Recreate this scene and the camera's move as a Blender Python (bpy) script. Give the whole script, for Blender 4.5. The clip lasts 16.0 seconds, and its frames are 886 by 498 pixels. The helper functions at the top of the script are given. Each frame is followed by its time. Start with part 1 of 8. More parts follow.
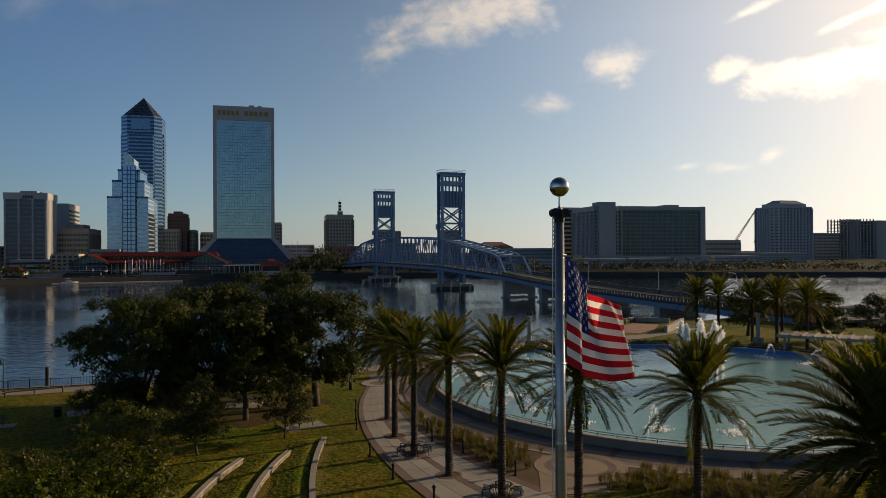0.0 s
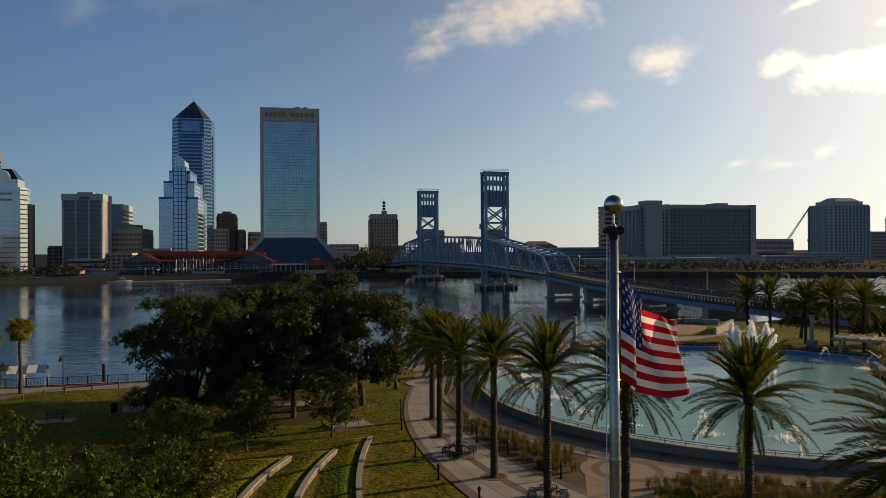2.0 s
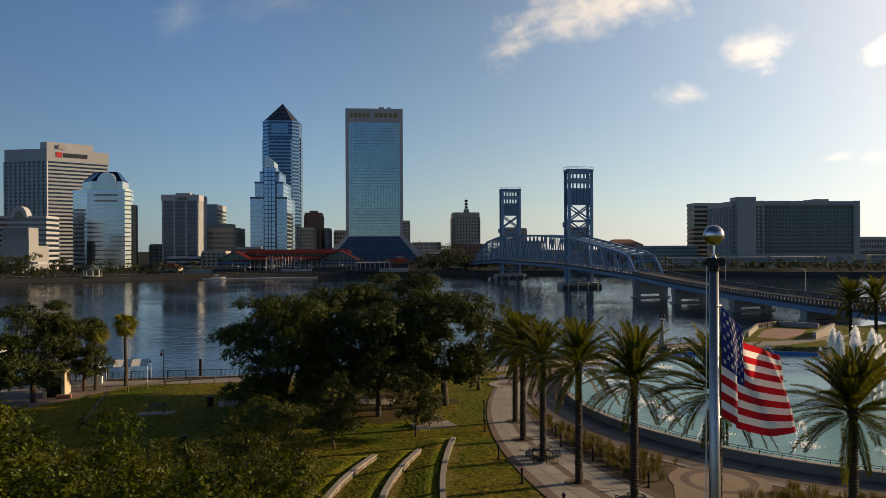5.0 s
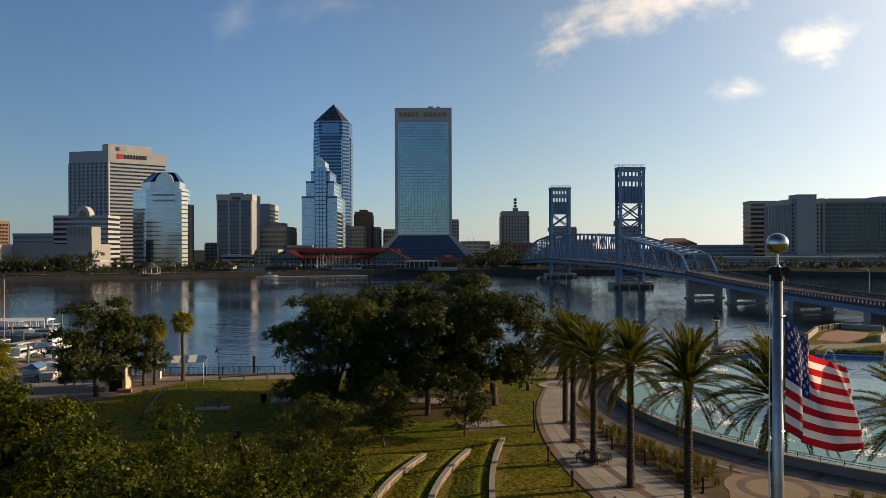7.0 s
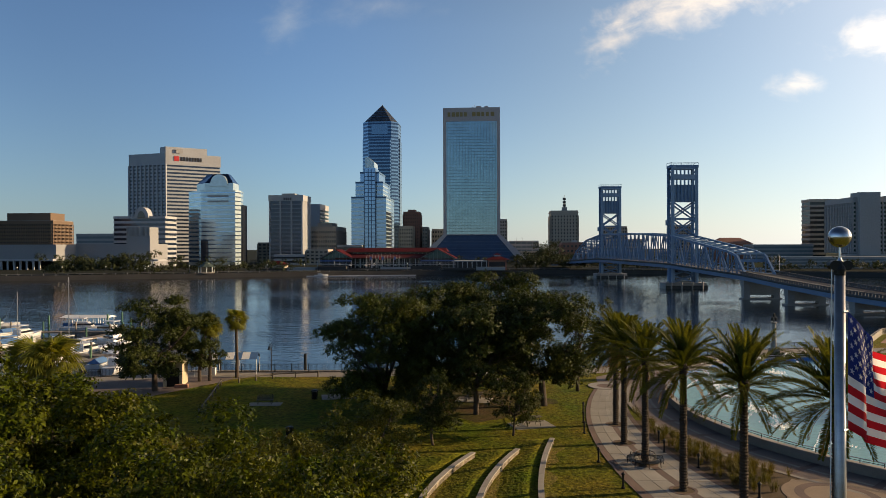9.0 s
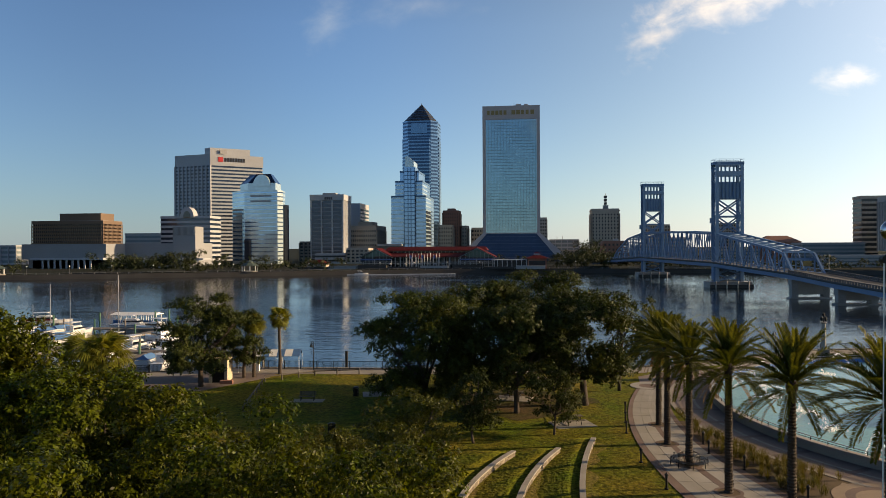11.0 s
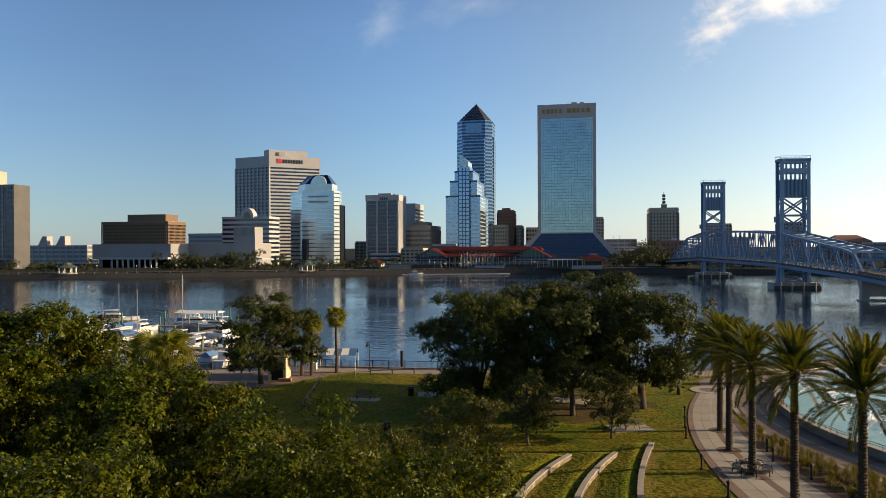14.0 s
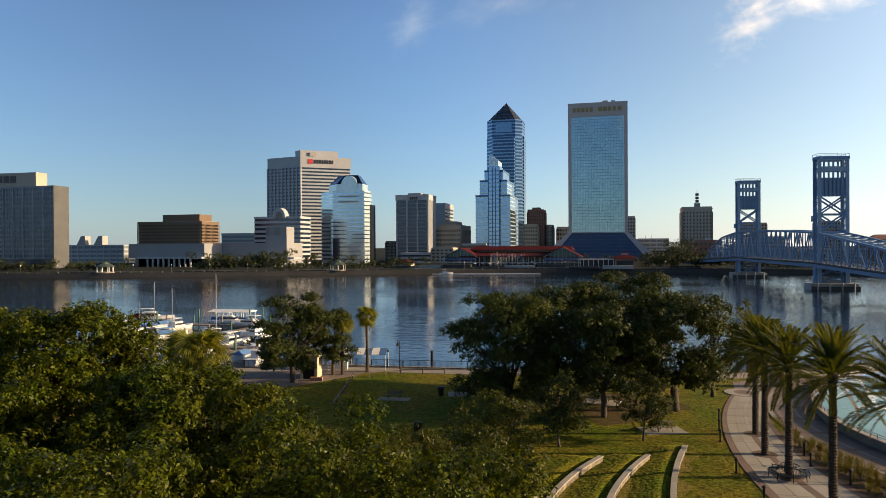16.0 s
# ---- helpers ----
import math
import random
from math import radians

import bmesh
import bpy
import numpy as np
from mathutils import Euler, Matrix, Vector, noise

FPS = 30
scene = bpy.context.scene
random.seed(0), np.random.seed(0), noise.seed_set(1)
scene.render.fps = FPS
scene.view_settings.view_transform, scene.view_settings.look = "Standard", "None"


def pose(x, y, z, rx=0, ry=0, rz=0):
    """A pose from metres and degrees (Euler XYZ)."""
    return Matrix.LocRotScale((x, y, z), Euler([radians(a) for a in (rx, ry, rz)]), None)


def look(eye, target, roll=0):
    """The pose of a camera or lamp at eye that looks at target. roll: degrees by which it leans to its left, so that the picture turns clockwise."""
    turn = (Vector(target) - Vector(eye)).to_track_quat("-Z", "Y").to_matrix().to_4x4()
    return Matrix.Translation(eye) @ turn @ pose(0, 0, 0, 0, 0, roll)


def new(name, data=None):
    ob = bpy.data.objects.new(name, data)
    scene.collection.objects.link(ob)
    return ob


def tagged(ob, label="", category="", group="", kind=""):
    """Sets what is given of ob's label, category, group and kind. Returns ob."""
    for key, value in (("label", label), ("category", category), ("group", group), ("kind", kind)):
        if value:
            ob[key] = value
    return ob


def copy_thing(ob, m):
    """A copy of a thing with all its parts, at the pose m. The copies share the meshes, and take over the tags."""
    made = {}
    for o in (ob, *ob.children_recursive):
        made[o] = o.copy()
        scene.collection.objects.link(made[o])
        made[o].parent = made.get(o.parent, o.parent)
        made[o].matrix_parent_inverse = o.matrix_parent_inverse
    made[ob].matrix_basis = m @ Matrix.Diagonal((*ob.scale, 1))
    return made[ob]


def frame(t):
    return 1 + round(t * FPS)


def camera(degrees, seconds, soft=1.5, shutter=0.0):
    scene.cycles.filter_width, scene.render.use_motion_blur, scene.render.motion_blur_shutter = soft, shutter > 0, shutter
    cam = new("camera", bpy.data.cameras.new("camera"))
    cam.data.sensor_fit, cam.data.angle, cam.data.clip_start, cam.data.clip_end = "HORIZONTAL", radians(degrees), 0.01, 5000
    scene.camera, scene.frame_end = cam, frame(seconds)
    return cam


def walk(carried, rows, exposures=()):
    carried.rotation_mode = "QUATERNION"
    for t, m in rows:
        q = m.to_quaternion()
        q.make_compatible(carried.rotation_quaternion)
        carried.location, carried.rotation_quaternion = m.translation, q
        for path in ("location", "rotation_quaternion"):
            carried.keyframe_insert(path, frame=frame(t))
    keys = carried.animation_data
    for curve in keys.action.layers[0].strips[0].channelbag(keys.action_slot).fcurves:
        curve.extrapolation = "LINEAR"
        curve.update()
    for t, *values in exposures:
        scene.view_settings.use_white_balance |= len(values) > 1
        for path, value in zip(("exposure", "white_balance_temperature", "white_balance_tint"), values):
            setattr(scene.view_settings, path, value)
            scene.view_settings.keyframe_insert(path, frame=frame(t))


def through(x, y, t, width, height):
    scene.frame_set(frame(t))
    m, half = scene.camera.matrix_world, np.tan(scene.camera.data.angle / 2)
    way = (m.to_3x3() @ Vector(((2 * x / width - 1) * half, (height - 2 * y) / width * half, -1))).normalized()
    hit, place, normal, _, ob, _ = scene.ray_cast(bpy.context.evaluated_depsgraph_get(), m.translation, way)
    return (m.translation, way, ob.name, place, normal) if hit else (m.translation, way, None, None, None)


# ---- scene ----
cam = camera(64.1, 16.0, 0.55)
PATH = [
    (0, (0.263, 1.542, 18.453), (0.748, 3.483, 18.457), -0.3),
    (0.5, (0.231, 1.516, 18.481), (0.686, 3.464, 18.484), -0.3),
    (1, (0.212, 1.509, 18.526), (0.637, 3.464, 18.528), -0.3),
    (1.5, (0.17, 1.458, 18.581), (0.562, 3.419, 18.583), -0.3),
    (2, (0.111, 1.426, 18.646), (0.476, 3.392, 18.648), -0.3),
    (2.5, (0.052, 1.349, 18.73), (0.385, 3.322, 18.73), -0.3),
    (3, (-0.007, 1.313, 18.797), (0.288, 3.291, 18.798), -0.3),
    (3.5, (-0.014, 1.371, 18.861), (0.24, 3.355, 18.861), -0.3),
    (4, (0.009, 1.411, 18.913), (0.221, 3.399, 18.912), -0.3),
    (6.5, (-0.029, 1.446, 19.08), (0.003, 3.446, 19.075), -0.2),
    (7, (-0.051, 1.449, 19.094), (-0.053, 3.449, 19.088), -0.2),
    (7.5, (-0.054, 1.448, 19.1), (-0.09, 3.448, 19.094), -0.2),
    (8, (-0.058, 1.438, 19.098), (-0.129, 3.437, 19.092), -0.2),
    (8.5, (-0.077, 1.407, 19.072), (-0.182, 3.404, 19.065), -0.2),
    (9, (-0.091, 1.389, 19.033), (-0.229, 3.384, 19.027), -0.2),
    (11.5, (-0.142, 1.248, 18.99), (-0.417, 3.229, 18.981), -0.3),
    (12, (-0.13, 1.236, 18.997), (-0.432, 3.213, 18.989), -0.3),
    (12.5, (-0.127, 1.273, 19.035), (-0.457, 3.246, 19.026), -0.3),
    (13, (-0.137, 1.252, 19.052), (-0.491, 3.221, 19.043), -0.3),
    (13.5, (-0.164, 1.245, 19.075), (-0.541, 3.209, 19.066), -0.3),
    (14, (-0.168, 1.26, 19.099), (-0.569, 3.22, 19.09), -0.3),
    (14.5, (-0.19, 1.231, 19.13), (-0.616, 3.185, 19.12), -0.3),
    (15, (-0.185, 1.221, 19.153), (-0.634, 3.17, 19.144), -0.3),
    (15.5, (-0.198, 1.241, 19.17), (-0.668, 3.185, 19.16), -0.3),
    (16, (-0.214, 1.225, 19.167), (-0.697, 3.166, 19.157), -0.3),
]
walk(cam, [(t, look(eye, at, roll)) for t, eye, at, roll in PATH],
     [(0, -0.10, 6950, 14), (4, 0.16, 7000, 14), (9, 0.53, 7010, 14), (16, 0.88, 7010, 14)])

# ---------------------------------------------------------------- light
SUN_AZ, SUN_EL = 78.0, 15.0        # degrees clockwise from +y, above the horizon
VEIL_AZ, VEIL_EL = 62.0, 18.0      # middle of the glow painted into the sky, kept apart from the sun

def sky_world():
    world = bpy.data.worlds.new("sky")
    scene.world = world
    world.use_nodes = True
    nt = world.node_tree
    nt.nodes.clear()
    N, L = nt.nodes.new, nt.links.new
    out, bg = N("ShaderNodeOutputWorld"), N("ShaderNodeBackground")
    sky = N("ShaderNodeTexSky")
    sky.sky_type = "NISHITA"
    sky.sun_disc = False
    sky.sun_elevation, sky.sun_rotation = radians(SUN_EL), radians(SUN_AZ)
    sky.air_density, sky.dust_density, sky.ozone_density, sky.altitude = 1.0, 0.15, 3.0, 10
    co = N("ShaderNodeTexCoord")

    def math_node(op, a, b=None, c=None, clamp=False):
        n = N("ShaderNodeMath")
        n.operation, n.use_clamp = op, clamp
        for i, v in enumerate((a, b, c)):
            if v is None:
                continue
            if isinstance(v, (int, float)):
                n.inputs[i].default_value = v
            else:
                L(v, n.inputs[i])
        return n.outputs[0]

    sep = N("ShaderNodeSeparateXYZ")
    L(co.outputs["Generated"], sep.inputs[0])
    az = math_node("MULTIPLY", math_node("ARCTAN2", sep.outputs[0], sep.outputs[1]), 57.29578)
    el = math_node("MULTIPLY", math_node("ARCSINE", sep.outputs[2]), 57.29578)
    plane = N("ShaderNodeCombineXYZ")
    L(az, plane.inputs[0])
    L(math_node("MULTIPLY", el, 1.5), plane.inputs[1])

    def noise_at(scale, detail, rough=0.55, distortion=0.0):
        n = N("ShaderNodeTexNoise")
        n.inputs["Scale"].default_value, n.inputs["Detail"].default_value = scale, detail
        n.inputs["Roughness"].default_value, n.inputs["Distortion"].default_value = rough, distortion
        L(plane.outputs[0], n.inputs["Vector"])
        return n.outputs[0]

    soft, fine = noise_at(0.16, 5, 0.55, 0.6), noise_at(0.55, 6, 0.6, 0.4)
    grain = math_node("ADD", math_node("MULTIPLY", math_node("SUBTRACT", soft, 0.5), 2.2),
                      math_node("MULTIPLY", math_node("SUBTRACT", fine, 0.5), 1.1))
    # drifting clouds: azimuth, elevation, half-width, half-height, lean, weight
    total = None
    for a, e, wa, we, lean, weight in CLOUDS:
        da, de = math_node("SUBTRACT", az, a), math_node("SUBTRACT", el, e)
        de = math_node("SUBTRACT", de, math_node("MULTIPLY", da, lean))
        d = math_node("SQRT", math_node("ADD", math_node("POWER", math_node("DIVIDE", da, wa), 2.0),
                                        math_node("POWER", math_node("DIVIDE", de, we), 2.0)))
        v = math_node("MULTIPLY", math_node("SUBTRACT", math_node("ADD", 1.0, grain), d), weight, clamp=True)
        total = v if total is None else math_node("MAXIMUM", total, v)
    cover = N("ShaderNodeMapRange")
    cover.interpolation_type = "SMOOTHSTEP"
    cover.inputs["From Min"].default_value, cover.inputs["From Max"].default_value = -0.05, 1.6
    cover.inputs["To Max"].default_value = 0.85
    L(total, cover.inputs[0])
    # clouds near the sun are brighter
    to_sun = N("ShaderNodeVectorMath")
    to_sun.operation = "DOT_PRODUCT"
    L(co.outputs["Generated"], to_sun.inputs[0])
    s, c = math.sin(radians(VEIL_AZ)), math.cos(radians(VEIL_AZ))
    ce = math.cos(radians(VEIL_EL))
    to_sun.inputs[1].default_value = (s * ce, c * ce, math.sin(radians(VEIL_EL)))
    near = math_node("POWER", math_node("MAXIMUM", to_sun.outputs["Value"], 0.0), 14.0)
    glow = math_node("POWER", math_node("MAXIMUM", to_sun.outputs["Value"], 0.0), 60.0)
    wide = math_node("POWER", math_node("MAXIMUM", to_sun.outputs["Value"], 0.0), 4.0)
    gain = math_node("ADD", math_node("ADD", 6.0, math_node("MULTIPLY", wide, 12.5)), math_node("ADD", math_node("MULTIPLY", near, 4.0), math_node("MULTIPLY", glow, 14.0)))
    cloud = N("ShaderNodeVectorMath")
    cloud.operation = "SCALE"
    cloud.inputs[0].default_value = (1.0, 0.93, 0.80)
    L(gain, cloud.inputs["Scale"])
    # milky air low over the horizon and round the veiled sun
    veil = N("ShaderNodeMix")
    veil.data_type = "RGBA"
    low = math_node("POWER", math_node("SUBTRACT", 1.0, math_node("MULTIPLY", math_node("ABSOLUTE", el), 1 / 90.0, clamp=True)), 14.0)
    amount = math_node("ADD", math_node("MULTIPLY", low, 0.40), math_node("ADD", math_node("MULTIPLY", glow, 0.35), math_node("MULTIPLY", math_node("POWER", math_node("MAXIMUM", to_sun.outputs["Value"], 0.0), 4.5), 0.66)), clamp=True)
    L(amount, veil.inputs["Factor"])
    blue = N("ShaderNodeMix")
    blue.data_type, blue.blend_type = "RGBA", "MULTIPLY"
    blue.inputs["Factor"].default_value = 1.0
    blue.inputs[7].default_value = (0.985, 1.0, 1.03, 1)
    L(sky.outputs[0], blue.inputs[6])
    L(blue.outputs[2], veil.inputs[6])
    tone = N("ShaderNodeMix")
    tone.data_type = "RGBA"
    tone.inputs[6].default_value, tone.inputs[7].default_value = (0.70, 0.98, 1.30, 1), (1.06, 0.92, 0.71, 1)
    L(math_node("POWER", math_node("MAXIMUM", to_sun.outputs["Value"], 0.0), 6.0), tone.inputs["Factor"])
    warm = N("ShaderNodeVectorMath")
    warm.operation = "SCALE"
    L(tone.outputs[2], warm.inputs[0])
    L(math_node("ADD", math_node("ADD", 4.8, math_node("MULTIPLY", wide, 11.4)), math_node("MULTIPLY", glow, 5.0)), warm.inputs["Scale"])
    L(warm.outputs[0], veil.inputs[7])
    mix = N("ShaderNodeMix")
    mix.data_type = "RGBA"
    L(cover.outputs[0], mix.inputs["Factor"])
    L(veil.outputs[2], mix.inputs[6])
    L(cloud.outputs[0], mix.inputs[7])
    # deep blue overhead, brighter air low down
    haze = math_node("POWER", math_node("SUBTRACT", 1.0, math_node("MULTIPLY", math_node("ABSOLUTE", el), 1 / 90.0, clamp=True)), 4.0)
    lift = N("ShaderNodeVectorMath")
    lift.operation = "SCALE"
    L(mix.outputs[2], lift.inputs[0])
    L(math_node("ADD", 0.74, math_node("MULTIPLY", math_node("MULTIPLY", haze, 0.88), math_node("ADD", 0.45, math_node("MULTIPLY", math_node("MAXIMUM", to_sun.outputs["Value"], 0.0), 0.55)))), lift.inputs["Scale"])
    # evener from the horizon up, bluer away from the sun, warmer towards it
    rise = math_node("MULTIPLY", math_node("ABSOLUTE", el), 1 / 17.0, clamp=True)
    high = math_node("MULTIPLY", math_node("SUBTRACT", el, 20.0), 1 / 30.0, clamp=True)
    level = math_node("SUBTRACT", math_node("ADD", 0.78, math_node("MULTIPLY", rise, 0.40)), math_node("MULTIPLY", high, 0.55))
    side = N("ShaderNodeMapRange")
    side.interpolation_type = "SMOOTHSTEP"
    side.inputs["From Min"].default_value, side.inputs["From Max"].default_value = 0.2, 0.68
    L(to_sun.outputs["Value"], side.inputs[0])
    across = []
    for lo, hi in ((-0.05, 0.4), (0.66, 0.92)):
        m = N("ShaderNodeMapRange")
        m.interpolation_type = "SMOOTHSTEP"
        m.inputs["From Min"].default_value, m.inputs["From Max"].default_value = lo, hi
        L(to_sun.outputs["Value"], m.inputs[0])
        across.append(m.outputs[0])
    level = math_node("MULTIPLY", level, math_node("ADD", 0.92, math_node("MULTIPLY", math_node("SUBTRACT", across[0], math_node("MULTIPLY", across[1], 0.45)), 0.28)))
    # unseen sky behind the walk, raised up to 1.45 to brighten facades facing it
    facing = N("ShaderNodeMapRange")
    facing.interpolation_type = "SMOOTHSTEP"
    facing.inputs["From Min"].default_value, facing.inputs["From Max"].default_value = -0.34, -0.75
    facing.inputs["To Min"].default_value, facing.inputs["To Max"].default_value = 1.0, 1.45
    L(to_sun.outputs["Value"], facing.inputs[0])
    level = math_node("MULTIPLY", level, facing.outputs[0])
    hue = N("ShaderNodeMix")
    hue.data_type = "RGBA"
    hue.inputs[6].default_value, hue.inputs[7].default_value = (0.85, 1.0, 1.15, 1), (1.07, 1.0, 0.93, 1)
    L(side.outputs[0], hue.inputs["Factor"])
    toned = N("ShaderNodeMix")
    toned.data_type, toned.blend_type = "RGBA", "MULTIPLY"
    toned.inputs["Factor"].default_value = 1.0
    L(lift.outputs[0], toned.inputs[6])
    L(hue.outputs[2], toned.inputs[7])
    final = N("ShaderNodeVectorMath")
    final.operation = "SCALE"
    L(toned.outputs[2], final.inputs[0])
    L(level, final.inputs["Scale"])
    L(final.outputs[0], bg.inputs["Color"])
    bg.inputs["Strength"].default_value = 0.07
    L(bg.outputs[0], out.inputs["Surface"])

CLOUDS = [
    (15.7, 17.9, 8.6, 3.0, 0.2, 1.15),
    (9.8, 15.8, 3.6, 1.0, 0.1, 0.8),
    (27.1, 14.2, 3.6, 1.6, 0.02, 1.2),
    (22.7, 11.5, 2.7, 1.1, -0.1, 1.0),
    (44.0, 13.1, 8.4, 1.9, 0.13, 1.9),
    (35.8, 13.2, 2.2, 1.2, 0.3, 1.4),
    (37.8, 17.2, 4.4, 0.45, 0.32, 1.0),
    (45.0, 16.0, 4.2, 0.5, 0.34, 1.2),
    (39.0, 6.9, 1.1, 0.7, 0.3, 0.8),
    (36.2, 6.1, 1.8, 0.5, 0.0, 0.6),
    (33.0, 6.3, 1.3, 0.4, 0.1, 0.6),
    (-16.4, 17.4, 2.6, 2.8, 0.5, 0.5),
    (-9.0, 18.8, 7.0, 1.6, 0.1, 0.35),
    (62.0, 20.0, 14.0, 5.0, 0.1, 1.0),
    (-70.0, 30.0, 20.0, 5.0, 0.1, 0.7),
    (150.0, 28.0, 22.0, 5.0, 0.1, 0.8),
    (182.0, 9.6, 16.0, 1.8, 0.03, 0.6),
]
sky_world()

sun = new("sun", bpy.data.lights.new("sun", "SUN"))
sun.data.energy, sun.data.angle, sun.data.color = 5.0, radians(1.0), (1.0, 0.76, 0.47)
sun.matrix_world = look((0, 0, 60), (-math.sin(radians(SUN_AZ)) * math.cos(radians(SUN_EL)),
                                     -math.cos(radians(SUN_AZ)) * math.cos(radians(SUN_EL)),
                                     60 - math.sin(radians(SUN_EL))))

# ---------------------------------------------------------------- geometry helpers
class Geo:
    """Collects vertices and faces of one mesh."""
    def __init__(self):
        self.v, self.f = [], []

    def add(self, verts, faces):
        n = len(self.v)
        self.v += [tuple(p) for p in verts]
        self.f += [tuple(i + n for i in f) for f in faces]
        return self

    def box(self, x0, x1, y0, y1, z0, z1):
        return self.add([(x0, y0, z0), (x1, y0, z0), (x1, y1, z0), (x0, y1, z0), (x0, y0, z1), (x1, y0, z1), (x1, y1, z1), (x0, y1, z1)],
                        [(3, 2, 1, 0), (4, 5, 6, 7), (0, 1, 5, 4), (1, 2, 6, 5), (2, 3, 7, 6), (3, 0, 4, 7)])

    def block(self, x0, x1, y0, y1, z0, z1, b):
        """A box with its upper edges bevelled by b."""
        ring = lambda d, z: [(x0 + d, y0 + d, z), (x1 - d, y0 + d, z), (x1 - d, y1 - d, z), (x0 + d, y1 - d, z)]
        v = ring(b, z0) + ring(0, z0 + b) + ring(0, z1 - b) + ring(b, z1)
        f = [(3, 2, 1, 0), (12, 13, 14, 15)]
        for k in range(3):
            for i in range(4):
                j = (i + 1) % 4
                f.append((4 * k + i, 4 * k + j, 4 * k + 4 + j, 4 * k + 4 + i))
        return self.add(v, f)

    def prism(self, poly, z0, z1, top=None):
        """poly: corners anticlockwise from above; top: other corners for the upper end."""
        n = len(poly)
        top = top or poly
        v = [(x, y, z0) for x, y in poly] + [(x, y, z1) for x, y in top]
        f = [tuple(range(n - 1, -1, -1)), tuple(range(n, 2 * n))]
        f += [(i, (i + 1) % n, n + (i + 1) % n, n + i) for i in range(n)]
        return self.add(v, f)

    def tube(self, pts, radii, n=8, caps=True):
        """A round bar through pts."""
        pts = [Vector(p) for p in pts]
        if isinstance(radii, (int, float)):
            radii = [radii] * len(pts)
        v, f = [], []
        side = None
        for i, p in enumerate(pts):
            d = (pts[min(i + 1, len(pts) - 1)] - pts[max(i - 1, 0)]).normalized()
            if side is None:
                side = d.cross(Vector((0, 0, 1)))
                if side.length < 1e-3:
                    side = Vector((1, 0, 0))
            side = (side - d * side.dot(d)).normalized()
            up = d.cross(side)
            for k in range(n):
                a = 2 * math.pi * k / n
                v.append(p + (side * math.cos(a) + up * math.sin(a)) * radii[i])
        for i in range(len(pts) - 1):
            for k in range(n):
                f.append((i * n + k, i * n + (k + 1) % n, (i + 1) * n + (k + 1) % n, (i + 1) * n + k))
        if caps:
            f += [tuple(range(n - 1, -1, -1)), tuple(range((len(pts) - 1) * n, len(pts) * n))]
        return self.add(v, f)

    def beam(self, a, b, w, h):
        """A square bar from a to b, w wide and h deep."""
        a, b = Vector(a), Vector(b)
        d = (b - a).normalized()
        s = d.cross(Vector((0, 0, 1)))
        s = Vector((1, 0, 0)) if s.length < 1e-3 else s.normalized()
        u = s.cross(d)
        q = [(-1, -1), (1, -1), (1, 1), (-1, 1)]
        v = [p + s * (i * w / 2) + u * (j * h / 2) for p in (a, b) for i, j in q]
        return self.add(v, [(3, 2, 1, 0), (4, 5, 6, 7), (0, 1, 5, 4), (1, 2, 6, 5), (2, 3, 7, 6), (3, 0, 4, 7)])

    def lathe(self, rings, n=16, cx=0, cy=0):
        """rings: (radius, z) from the bottom up."""
        v = [(cx + r * math.cos(2 * math.pi * k / n), cy + r * math.sin(2 * math.pi * k / n), z) for r, z in rings for k in range(n)]
        f = [tuple(range(n - 1, -1, -1)), tuple(range((len(rings) - 1) * n, len(rings) * n))]
        for i in range(len(rings) - 1):
            f += [(i * n + k, i * n + (k + 1) % n, (i + 1) * n + (k + 1) % n, (i + 1) * n + k) for k in range(n)]
        return self.add(v, f)

    def strip(self, inner, outer, z0, z1):
        """A curved slab between two lines of the same number of points."""
        n = len(inner)
        v = [(x, y, z) for z in (z0, z1) for x, y in list(inner) + list(outer)]
        f = []
        for i in range(n - 1):
            f += [(2 * n + i, 2 * n + i + 1, 3 * n + i + 1, 3 * n + i), (i, i + 1, 2 * n + i + 1, 2 * n + i)[::-1],
                  (n + i, n + i + 1, 3 * n + i + 1, 3 * n + i)]
        f += [(0, n, 3 * n, 2 * n), (n - 1, 2 * n - 1, 4 * n - 1, 3 * n - 1)[::-1]]
        return self.add(v, f)

    def mesh(self, name, material, smooth=False):
        me = bpy.data.meshes.new(name)
        me.from_pydata(self.v, [], self.f)
        if material:
            me.materials.append(material)
        if smooth:
            me.shade_smooth()
        me.update()
        return me


def fix(me):
    """Faces outwards."""
    bm = bmesh.new()
    bm.from_mesh(me)
    bmesh.ops.recalc_face_normals(bm, faces=bm.faces)
    bm.to_mesh(me)
    bm.free()
    return me


def part(name, geo, material, parent=None, label="", smooth=False, at=None):
    """Links a Geo, or mesh data that pieces share, as ONE mesh object under a thing or a part."""
    me = fix(geo.mesh(name, material, smooth)) if isinstance(geo, Geo) else geo
    ob = new(name, me)
    if at is not None:
        ob.matrix_basis = at if isinstance(at, Matrix) else Matrix.Translation(at)
    if parent:
        ob.parent = parent
    if label:
        tagged(ob, label)
    return ob


def thing(name, label, category, group="", kind="", at=(0, 0, 0), rz=0):
    ob = new(name)
    ob.empty_display_size = 0.2
    ob.matrix_basis = pose(*at, 0, 0, rz)
    return tagged(ob, label, category, group, kind)


